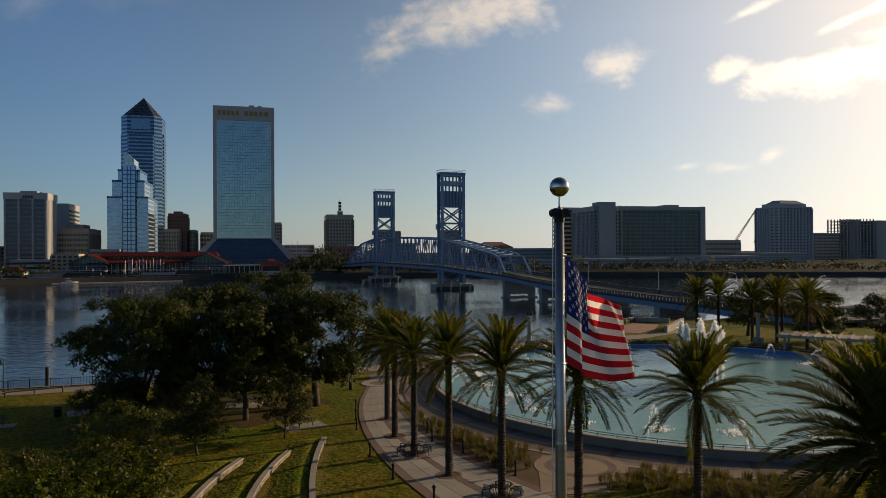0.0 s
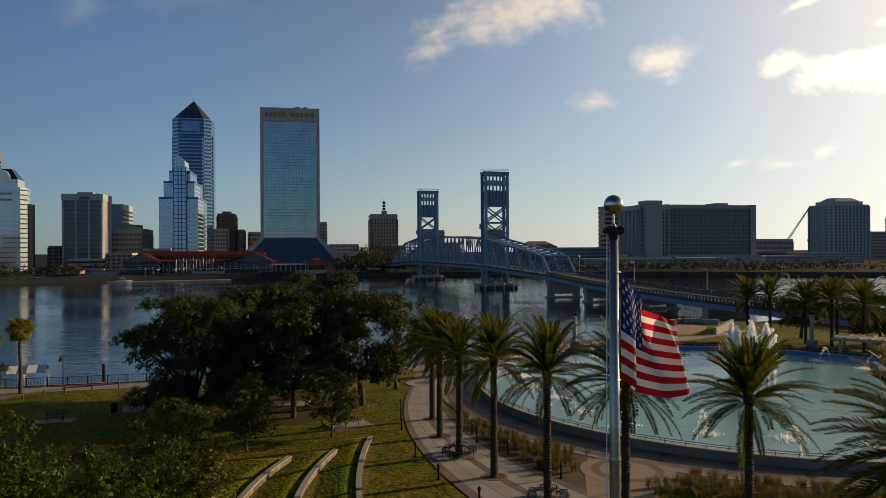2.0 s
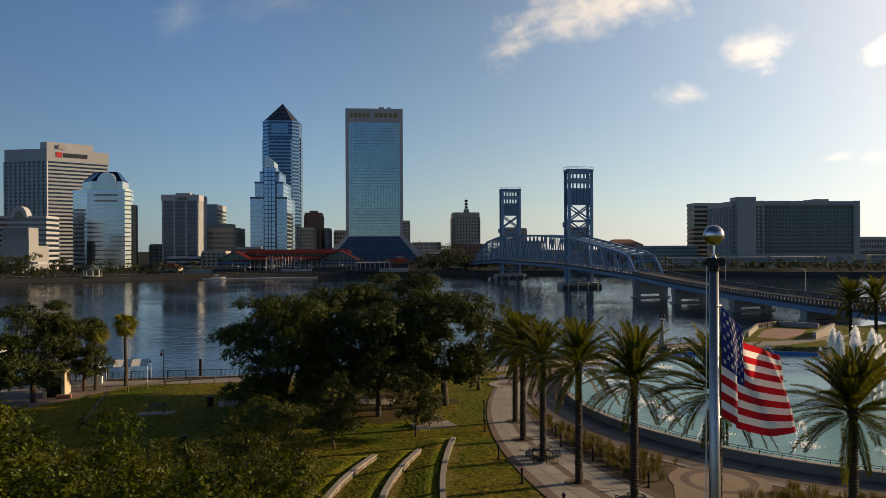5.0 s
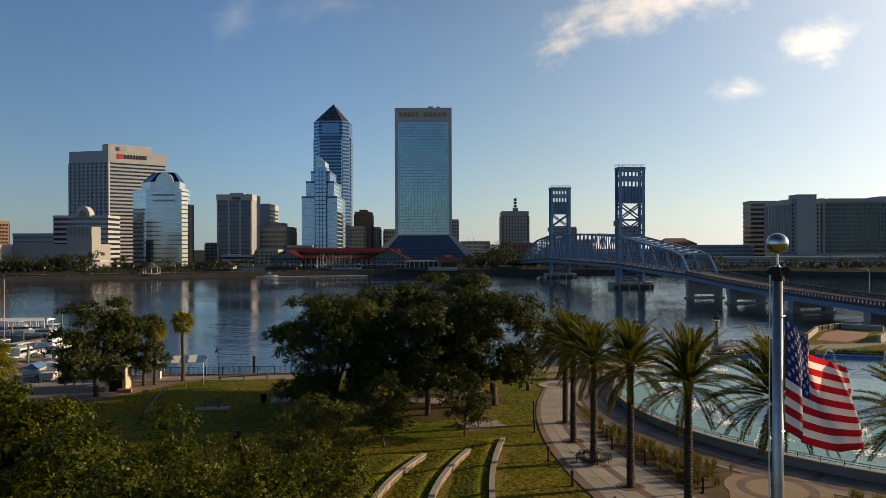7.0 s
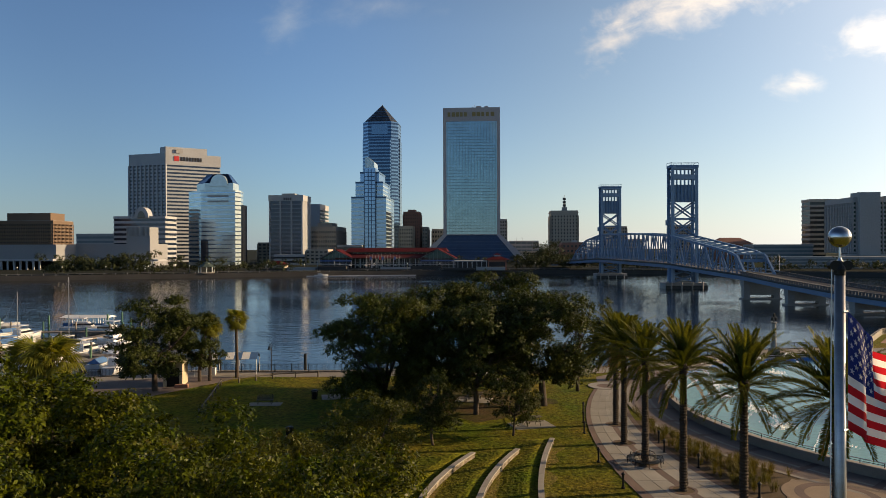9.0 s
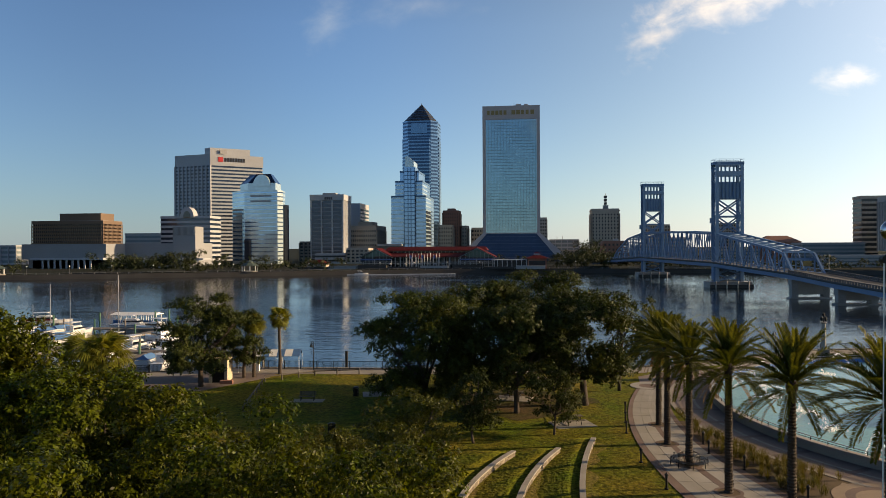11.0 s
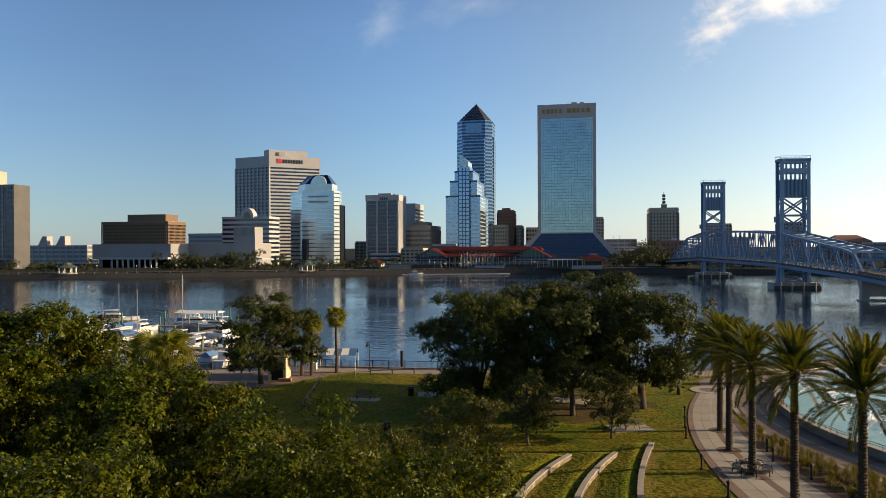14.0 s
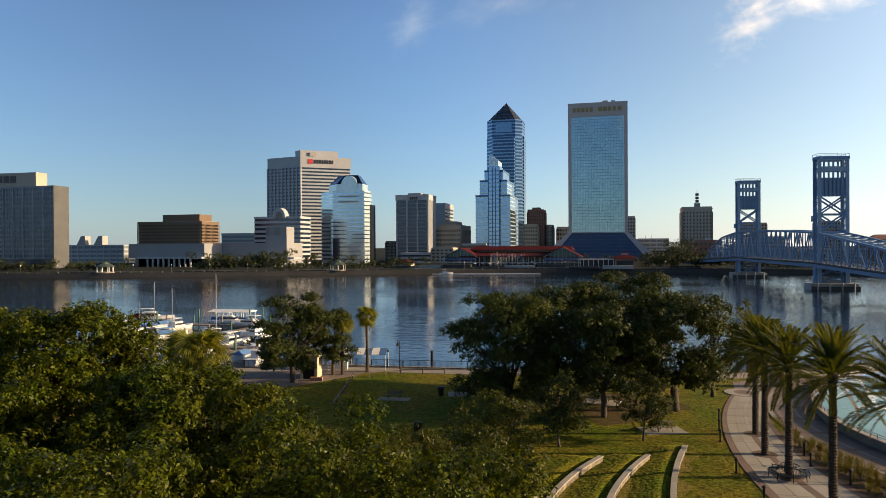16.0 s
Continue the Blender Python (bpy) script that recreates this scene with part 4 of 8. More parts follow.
def gabled_pavilion(t, x0, w, y0, y1, eave, apex):
    xm = x0 + w / 2
    part("pavilion_wall", Geo().box(x0 + 1, x0 + w - 1, y0 + 2, y1, 0, eave), M_GLASS_DARK, t)
    part("gable_glazing", Geo().add([(x0 + 1, y0 + 1.6, eave - 0.5), (x0 + w - 1, y0 + 1.6, eave - 0.5), (xm, y0 + 1.6, apex - 0.9),
                                     (x0 + 1, y1, eave - 0.5), (x0 + w - 1, y1, eave - 0.5), (xm, y1, apex - 0.9)],
                                    [(0, 1, 2), (5, 4, 3), (0, 3, 4, 1), (1, 4, 5, 2), (2, 5, 3, 0)]), M_GREEN_GLAZE, t, "green glazed gable")
    for s in (-1, 1):
        xe = xm + s * (w / 2 + 1.2)
        part("gable_roof", slab((xm, y0, apex), (xe, y0, eave - 0.4), (xe, y1 + 1, eave - 0.4), (xm, y1 + 1, apex), 0.5), M_RED_ROOF, t)
        part("barge_board", slab((xm, y0 - 0.25, apex - 0.35), (xe, y0 - 0.25, eave - 0.75), (xe, y0 - 0.02, eave - 0.75), (xm, y0 - 0.02, apex - 0.35), 0.45), M_GREEN_BAR, t)
    for k in range(1, 8):
        x = x0 + 1 + (w - 2) * k / 8
        top = eave - 0.5 + (apex - eave - 0.6) * (1 - abs(x - xm) / (w / 2))
        part("gable_bar", Geo().box(x - 0.12, x + 0.12, y0 + 1.35, y0 + 1.6, 0, top), M_GREEN_BAR, t)
    part("fascia", Geo().box(x0, x0 + w, y0 + 0.9, y0 + 1.3, eave - 2.6, eave - 1.7), M_BLUE_FASCIA, t, "blue fascia band")
    for z in (0.6, 3.9):
        part("balcony", Geo().box(x0 - 1, x0 + w + 1, y0 - 3.5, y0 + 2, z, z + 0.35), M_GREY_CITY, t)
        part("balcony_rail", Geo().box(x0 - 1, x0 + w + 1, y0 - 3.5, y0 - 3.4, z + 1.2, z + 1.32), M_WHITE_CITY, t)
    for k in range(7):
        x = x0 - 0.8 + (w + 1.6) * k / 6
        part("balcony_post", Geo().box(x - 0.15, x + 0.15, y0 - 3.5, y0 - 3.2, 0, 5.2 if k % 3 else eave - 2), M_WHITE_CITY, t)


def market_hall():
    t = thing("market_hall", "low riverside market hall with dark red metal roofs", "market hall", at=(-125, 492, FAR_Z))
    part("upper_hall", Geo().box(19, 90, 24, 40, 0, 12.8), M_TAN_CITY, t)
    part("clerestory", Geo().box(20, 89, 23.7, 24.2, 10.9, 12.2), M_GLASS_DARK, t)
    for k in range(24):
        part("clerestory_post", Geo().box(20 + k * 3, 20.5 + k * 3, 23.4, 23.8, 9.5, 12.8), M_TAN_CITY, t)
    part("upper_roof", Geo().add([(17, 20.5, 12.8), (93, 20.5, 12.8), (93, 43, 12.8), (17, 43, 12.8), (19, 31, 15.6), (91, 31, 15.6)],
                                 [(0, 1, 5, 4), (2, 3, 4, 5), (0, 4, 3), (1, 2, 5), (3, 2, 1, 0)]), M_RED_ROOF, t)
    part("lower_hall", Geo().box(21, 78, 9, 24, 0, 8.0), M_GLASS_DARK, t)
    part("lower_roof", slab((14, 3, 8.7), (80, 3, 8.7), (78, 25, 11.4), (20, 25, 11.4), 0.5), M_RED_ROOF, t)
    part("mid_floor", Geo().box(20, 79, 4.5, 9.2, 3.8, 4.2), M_GREY_CITY, t)
    part("mid_rail", Geo().box(20, 79, 4.4, 4.55, 5.2, 5.3), M_WHITE_CITY, t)
    pm = fix(Geo().box(-0.22, 0.22, -0.22, 0.22, 0, 8.7).mesh("post", M_WHITE_CITY))
    for i in range(16):
        part("post", pm, None, t, at=(20.5 + i * 3.9, 4.8, 0))
    for k in range(19):
        part("hall_mullion", Geo().box(21 + k * 3.1, 21.3 + k * 3.1, 8.8, 9.0, 0, 8.0), M_GREEN_BAR, t)
    gabled_pavilion(t, 3.5, 22.5, 2, 24, 8.8, 14.6)
    gabled_pavilion(t, 75, 23.5, 2, 24, 8.8, 15.0)
    part("terrace", Geo().box(24, 76, -7, 4, 0.1, 1.0), M_QUAY, t)
    for i in range(12):
        part("flagpole", Geo().tube([(38 + i * 2.1, -3, 1.0), (38 + i * 2.1, -3, 10.2 + 0.6 * (i % 3))], 0.11, 5), M_STEEL, t)
    for i in (1, 4, 5, 9):
        part("pennant", Geo().block(38.15 + i * 2.1, 39.3 + i * 2.1, -3.05, -2.95, 7.4, 9.6, 0.02), (M_RED_SIGN, M_CANVAS_CITY)[i % 2], t)
    for i in range(9):
        part("parasol", Geo().lathe([(1.5, 3.3), (0.08, 4.3), (0.05, 4.4)], 8, 26 + i * 5.3, -1.5 + 1.5 * (i % 2)), (M_WHITE_CITY, M_GREEN_BAR, M_TAN_CITY)[i % 3], t)
        part("parasol_pole", Geo().tube([(26 + i * 5.3, -1.5 + 1.5 * (i % 2), 0.9), (26 + i * 5.3, -1.5 + 1.5 * (i % 2), 3.4)], 0.07, 5), M_WHITE_CITY, t)
    t = thing("restaurant_hall", "low riverside pavilion with a dark red hip roof", "pavilion", at=(-8, 494, FAR_Z))
    part("hall", Geo().box(-19, 5, 0.2, 16, 0, 6.0), M_GLASS_DARK, t)
    part("glazing", Geo().box(6, 17, -1.2, -0.9, 1.0, 5.6), M_GLASS_DARK, t)
    part("wing", Geo().box(5, 18, -1, 13, 0, 7.2), M_BRICK_CITY, t)
    part("hip_roof", Geo().prism([(3, -3), (20, -3), (20, 15), (3, 15)], 7.2, 9.4, [(9, 4), (14, 4), (14, 8), (9, 8)]), M_RED_ROOF, t)
    part("lantern", Geo().box(9.2, 13.8, 4.2, 7.8, 9.3, 10.6), M_WHITE_CITY, t)
    part("lantern_roof", Geo().prism([(8.6, 3.6), (14.4, 3.6), (14.4, 8.4), (8.6, 8.4)], 10.6, 11.6, [(11, 5.5), (12, 5.5), (12, 6.5), (11, 6.5)]), M_RED_ROOF, t)
    part("flat_roof", Geo().box(-20, 4.5, -1, 16, 6, 6.5), M_WHITE_CITY, t)
    for i in range(8):
        part("post", Geo().box(-19.3 + i * 3.3, -18.8 + i * 3.3, -0.9, -0.4, 0, 6.0), M_WHITE_CITY, t)
    t = thing("restaurant_hall", "small riverside restaurant with a bright red roof", "pavilion", at=(-172, 528, FAR_Z))
    part("hall", Geo().box(0, 15, 0, 10, 0, 3.2), M_TAN_CITY, t)
    part("hip_roof", Geo().prism([(-1, -1), (16, -1), (16, 11), (-1, 11)], 3.2, 6.0, [(5, 4), (10, 4), (10, 6), (5, 6)]), M_RED_ROOF, t)
    t = thing("quay_deck", "long white and grey riverside terraces with railings", "terrace", at=(-165, 486, FAR_Z))
    for i in range(8):
        part("terrace_wall", Geo().box(i * 22, i * 22 + 20, 0 + i % 2 * 2, 9, 0, 1.6 + (i * 7 % 3) * 0.7), (M_QUAY, M_GREY_CITY, M_QUAY)[i % 3], t)

market_hall()

# small lattice pavilions on the quay
def gazebo(x, y, r):
    t = thing("gazebo", "white gazebo with a grey-green hipped roof", "gazebo", group="gazebos on the far quay", at=(x, y, FAR_Z))
    part("floor_slab", Geo().lathe([(r * 1.15, 0), (r * 1.15, 0.6)], 8), M_CONC, t)
    for k in range(8):
        a = radians(45 * k + 22)
        part("post", Geo().box(r * math.cos(a) - 0.2, r * math.cos(a) + 0.2, r * math.sin(a) - 0.2, r * math.sin(a) + 0.2, 0.6, 4), M_WHITE, t)
    part("roof", Geo().lathe([(r * 1.3, 4), (r * 0.5, 6), (r * 0.5, 6.5), (0.1, 7.6)], 8), M_GREEN_ROOF, t)

gazebo(-317, far_y(-317) + 4, 5.0)
gazebo(-181, far_y(-181) + 4, 4.8)

def quay_railing():
    t = thing("quay_railing", "pale post railing along the far quay", "railing", at=(0, 0, FAR_Z))
    post = fix(Geo().box(-0.11, 0.11, -0.11, 0.11, 0, 1.15).mesh("post", M_HALL))
    run = [(x, far_y(x) + 0.8) for x in range(-420, 121, 6)]
    for x, y in run:
        part("post", post, None, t, at=(x, y, 0))
    for (xa, ya), (xb, yb) in zip(run, run[1:]):
        part("rail", Geo().beam((xa, ya, 1.0), (xb, yb, 1.0), 0.08, 0.08), M_GREY_CITY, t)

quay_railing()

def quay_lamp(x, y):
    t = thing("quay_lamp", "slim quay lamp with a pale globe", "street lamp", "globe lamps on the far quay", at=(x, y, FAR_Z))
    part("pole", Geo().tube([(0, 0, 0), (0, 0, 4.6)], [0.12, 0.08], 6), M_DARKROOF, t)
    part("globe", Geo().lathe([(0.12, 4.5), (0.38, 4.8), (0.38, 5.1), (0.1, 5.4)], 8), M_WHITE, t)

for x in range(-410, 60, 22):
    quay_lamp(x, far_y(x) + 3.0)

# east of the bridge
P = rect(277, 300, 640, 656)
tower("office_block", "brown and tan banded office block", P, 59.5, 13, M_TAN_CITY, M_GLASS_DARK, 0.45, 0.3, cap=2.5)
P = rect(296, 380, 560, 592)
t = tower("hotel_tower", "wide grey hotel slab with a glazed grid front", P, 55.8, 12, M_GREEN_BAR, M_GLASS_GREEN, 0.30, 0.2, 2.4, 0.4, edges=(0,), cap=4, blank=(1,), floor_z=13)
for xa, xb in ((296, 300), (376.5, 381.5)):
    part("end_wall", Geo().box(xa - 296, xb - 296, -1.6, 2, 0, 53.5), M_GREY_CITY, t)
part("head_wall", Geo().box(0, 85, -1.5, 2, 50.2, 53.2), M_GREY_CITY, t)
part("foot_wall", Geo().box(-30, 88, -6, 4, 0, 10), M_GREY_CITY, t)
roof_block(t, P[0], rect(348, 359.5, 566, 584), 55.8, 58.2, M_GREY_CITY)
roof_block(t, P[0], rect(308, 340, 568, 584), 55.8, 56.8, M_GLASS_DARK, "roof_rail")
P = rect(272, 296, 556, 600)
t = tower("hotel_tower", "grey hotel wing with window grid", P, 55.6, 12, M_GREY_CITY, M_GLASS_GREEN, 0.45, 0.3, 2.6, 1.0, cap=4, floor_z=13)
part("stair_core", Geo().box(3, 18, -4, 10, 0, 56.2), M_GREY_CITY, t)
P = rect(475, 523, 700, 730)
tower("office_block", "low grey block with a row of windows", P, 28.5, 4, M_GREY_CITY, M_GLASS_DARK, 0.55, 0.3, 3, 1, cap=3)
P = rect(395, 470, 640, 670)
tower("office_block", "long low grey shed", P, 16, 2, M_GREY_CITY, M_GLASS_DARK, 0.6, 0.3, cap=3)
P = [(657, 800), (708, 800), (715, 808), (715, 836), (650, 836), (650, 808)]
t = tower("apartment_tower", "pale apartment tower with rounded upper storeys", P, 74, 17, M_WHITE_CITY, M_GLASS_DARK, 0.6, 0.4, 5, 2.2, cap=2)
roof_block(t, P[0], [(661, 804), (703, 804), (709, 812), (709, 832), (656, 832), (656, 812)], 74, 78.5, M_WHITE_CITY, "upper_storey")
part("hip_roof", Geo().prism([(6, 6), (46, 6), (50, 30), (2, 30)], 75.5, 80.5, [(14, 14), (38, 14), (42, 24), (10, 24)]), M_GREY_CITY, t)
P = rect(735, 800, 850, 880)
tower("office_block", "grey mid-rise office block", P, 40.5, 8, M_GREY_CITY, M_GLASS_DARK, 0.55, 0.3, 4, 1.2, cap=2)

def frame_building():
    t = thing("building_shell", "bare concrete building shell under construction", "building shell", at=(801, 850, FAR_Z))
    for k in range(13):
        part("floor_slab", Geo().box(0, 60, 0, 26, k * 4.5, k * 4.5 + 0.7), M_GREY_CITY, t)
    pm = fix(Geo().box(-0.7, 0.7, -0.7, 0.7, 0, 58).mesh("column", M_GREY_CITY))
    for i in range(11):
        for y in (1, 24):
            part("column", pm, None, t, at=(1 + i * 5.8, y, 0))
    part("core_wall", Geo().box(18, 40, 3, 20, 0, 57.5), M_GREY_CITY, t)
    part("finished_wing", Geo().box(60, 120, -4, 30, 0, 56), M_GREY_CITY, t)

frame_building()

def crane():
    t = thing("crawler_crane", "lattice boom crane leaning over a building site", "crane", at=(558, 760, FAR_Z))
    a, b = Vector((-14.6, 0, 2)), Vector((31, 0, 62))
    for dx, dy in ((-1.5, -1.5), (1.5, -1.5), (1.5, 1.5), (-1.5, 1.5)):
        part("boom_chord", Geo().tube([a + Vector((dx, dy, 0)), b + Vector((dx * .3, dy * .3, 0))], 0.26, 5), M_WHITE_CITY, t)
    for i in range(22):
        p, q = a.lerp(b, i / 22), a.lerp(b, (i + 1) / 22)
        s = 1.5 * (1 - 0.7 * i / 22)
        part("lacing", Geo().tube([p + Vector((-s, -s, 0)), q + Vector((s, -s, 0))], 0.17, 4), M_WHITE_CITY, t)
    part("hoist_line", Geo().tube([b, (b.x, 0, 26)], 0.12, 4), M_DARKROOF, t)
    part("hook_block", Geo().block(b.x - 0.8, b.x + 0.8, -0.8, 0.8, 23.5, 26, 0.3), M_DARKROOF, t)
    part("cab", Geo().block(-18.6, -10.6, -3, 3, 0, 4, 0.4), M_RED_ROOF, t)

crane()

for x0, x1, y, h, lab in ((139, 168, 900, 44, "far tan apartment block behind the bridge"), (223, 246, 900, 45, "far grey apartment block behind the bridge")):
    tower("apartment_block", lab, rect(x0, x1, y, y + 20), h, 10, M_TAN_CITY, M_GLASS_DARK, 0.5, 0.3, 3, 1.2, cap=2)
P = rect(196, 228, 640, 662)
t = tower("office_block", "red brick block with a pitched brown roof", P, 21, 4, M_BRICK_CITY, M_GLASS_DARK, 0.55, 0.3, 3.2, 1.6, cap=2)
part("pitched_roof", Geo().prism([(-1, -1), (33, -1), (33, 23), (-1, 23)], 18.2, 23.5, [(8, 9), (24, 9), (24, 13), (8, 13)]), M_BRICK_CITY, t)

# low terraces and decks behind the bridge's near spans
for x0, x1, y, h, lab in ((215, 262, 600, 20, "low grey parking deck with open bands"), (150, 200, 640, 15, "low tan flat-roofed quay block"), (96, 130, 690, 19, "low white flat-roofed block"), (118, 150, 720, 26, "grey block with a pitched roof"), (392, 440, 560, 12, "low grey quay building"), (440, 560, 640, 14, "long low grey shed"), (205, 330, 520, 11, "long terrace deck with open bands")):
    tower("parking_deck" if "deck" in lab else "office_block", lab, rect(x0, x1, y, y + 24), h, max(2, round(h / 4)), M_GREY_CITY if x0 > 150 else M_TAN_CITY, M_MULLION, 0.5, 0.3, cap=1.6, category="low building")
for x0, x1, y, h in ((-245, -215, 740, 20), (-235, -222, 700, 24), (-75, -60, 700, 18), (20, 60, 760, 14), (-350, -330, 700, 22), (-170, -150, 640, 17)):
    tower("office_block", "low tan city block with windows", rect(x0, x1, y, y + 20), h, max(2, round(h / 4)), M_TAN_CITY, M_GLASS_DARK, 0.55, 0.3, 4, 1.4, cap=1.6, category="low building")

# ---------------------------------------------------------------- the lift bridge
BR0, BR_SLOPE = Vector((85.4, 326.0)), -0.155

def on_bridge(y, side=0.0, z=0.0):
    """A point of the bridge: y along the plan, side metres to its east."""
    slope = BR_SLOPE if y <= BR0.y else -0.128
    d = Vector((slope, 1)).normalized()
    p = BR0 + Vector((slope, 1)) * (y - BR0.y) + Vector((d.y, -d.x)) * side
    return Vector((p.x, p.y, z))


def deck_z(y):
    ys = (110, 172, 203, 234, 261, 326, 436, 510, 560)
    zs = (3.5, 4.4, 5.2, 6.7, 8.4, 10.8, 11.2, 8.4, 5.2)
    return float(np.interp(y, ys, zs))


def lift_bridge():
    t = thing("lift_bridge", "blue steel vertical-lift truss bridge with two towers", "bridge", at=(0, 0, 0))
    hw = 5.5
    # towers
    for y in (326.0, 436.0):
        tw = part("tower", Geo().beam(on_bridge(y - 2.6, 0, 54.6), on_bridge(y + 2.6, 0, 54.6), 12.7, 1.2), M_BRIDGE, t)
        for s in (-hw, hw):
            for dy in (-2.2, 2.2):
                # legs on the camera side are the paler blue
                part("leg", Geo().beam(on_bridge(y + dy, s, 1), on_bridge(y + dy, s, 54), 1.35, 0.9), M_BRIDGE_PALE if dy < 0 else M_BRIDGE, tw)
            for k in range(14):
                z = 9 + k * 3.2
                part("leg_lacing", Geo().beam(on_bridge(y - 2.2, s, z), on_bridge(y + 2.2, s, z + 3.2), 0.2, 0.25), M_BRIDGE, tw)
                part("leg_lacing", Geo().beam(on_bridge(y + 2.2, s, z), on_bridge(y - 2.2, s, z + 3.2), 0.2, 0.25), M_BRIDGE, tw)
        for dy in (-2.3, 2.3):
            for za, zb, w in ((49.0, 51.0, 1), (53.4, 55.0, 1)):
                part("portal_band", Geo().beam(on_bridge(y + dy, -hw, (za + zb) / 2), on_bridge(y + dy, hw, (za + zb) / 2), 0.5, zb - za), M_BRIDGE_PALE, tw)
            for za, zb in ((46.4, 49.1), (51.0, 53.5)):
                for k in range(7):
                    s = -hw + 2 * hw * k / 6
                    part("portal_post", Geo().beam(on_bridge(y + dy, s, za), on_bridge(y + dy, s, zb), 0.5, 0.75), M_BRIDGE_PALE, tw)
            for za, zb in ((31.2, 38.8), (23.6, 31.2)):
                part("cross_brace", Geo().beam(on_bridge(y + dy, -hw, za), on_bridge(y + dy, hw, zb), 0.45, 0.6), M_BRIDGE, tw)
                part("cross_brace", Geo().beam(on_bridge(y + dy, hw, za), on_bridge(y + dy, -hw, zb), 0.45, 0.6), M_BRIDGE, tw)
                part("cross_beam", Geo().beam(on_bridge(y + dy, -hw, za), on_bridge(y + dy, hw, za), 0.45, 0.7), M_BRIDGE, tw)
        part("counterweight", Geo().beam(on_bridge(y, -4.9, 42.6), on_bridge(y, 4.9, 42.6), 3.6, 7.6), M_BRIDGE_PALE, tw)
        for dy in (-2.1, 2.1):
            for k in range(7):
                s = -4.8 + 9.6 * k / 6
                part("weight_rib", Geo().beam(on_bridge(y + dy, s, 38.8), on_bridge(y + dy, s, 46.4), 0.35, 0.5), M_BRIDGE, tw)
        for s in (-6.2, 6.2):
            part("roof_rail", Geo().beam(on_bridge(y - 2.6, s, 56.3), on_bridge(y + 2.6, s, 56.3), 0.1, 0.1), M_BRIDGE, tw)
        for dy in (-2.6, 2.6):
            part("roof_rail", Geo().beam(on_bridge(y + dy, -6.2, 56.3), on_bridge(y + dy, 6.2, 56.3), 0.1, 0.1), M_BRIDGE, tw)
            for k in range(9):
                s = -6.2 + 12.4 * k / 8
                part("rail_post", Geo().beam(on_bridge(y + dy, s, 55.2), on_bridge(y + dy, s, 56.3), 0.1, 0.1), M_BRIDGE, tw)
        part("operator_box", Geo().beam(on_bridge(y - 1, -hw - 1.2, 29.5), on_bridge(y + 1, -hw - 1.2, 29.5), 1.6, 2.4), M_BRIDGE, tw)
        # pier
        part("pier_footing", Geo().beam(on_bridge(y - 4, 0, 0.7), on_bridge(y + 4, 0, 0.7), 18.4, 4.0), M_PIER, t, "weathered concrete footing")
        part("fender", Geo().beam(on_bridge(y - 4.35, -9.6, 0.5), on_bridge(y - 4.35, 9.6, 0.5), 0.5, 1.9), M_QUAY, t, "dark timber fender")
        for z0, z1 in ((2.7, 6.0), (6.0, 9.3)):
            for a, b in ((-hw, hw), (hw, -hw)):
                part("pier_brace", Geo().beam(on_bridge(y - 1.7, a, z0), on_bridge(y - 1.7, b, z1), 0.35, 0.45), M_BRIDGE, t)
                part("pier_brace", Geo().beam(on_bridge(y + 1.7, a, z0), on_bridge(y + 1.7, b, z1), 0.35, 0.45), M_BRIDGE, t)
        for s in (-7.2, -2.4, 2.4, 7.2):
            part("fender_pile", Geo().tube([on_bridge(y - 4.6, s, -1), on_bridge(y - 4.6, s, 3.0)], 0.35, 6), M_PIER, t)
        for s in (-hw, hw):
            part("pier_shaft", Geo().beam(on_bridge(y, s, 1.2), on_bridge(y, s, deck_z(y) - 1.2), 2.2, 3.2), M_BRIDGE, t)
        part("pier_wall", Geo().beam(on_bridge(y, -7, 2.6), on_bridge(y, 7, 2.6), 2.4, 1.6), M_PIER, t)

    # trusses: south, lift and north span
    def top_z(y):
        ys = (261, 268, 326, 380, 436, 470, 498, 510)
        zs = (8.4, 16.2, 23.6, 25.6, 26.0, 23.0, 15.0, 8.4)
        return float(np.interp(y, ys, zs))
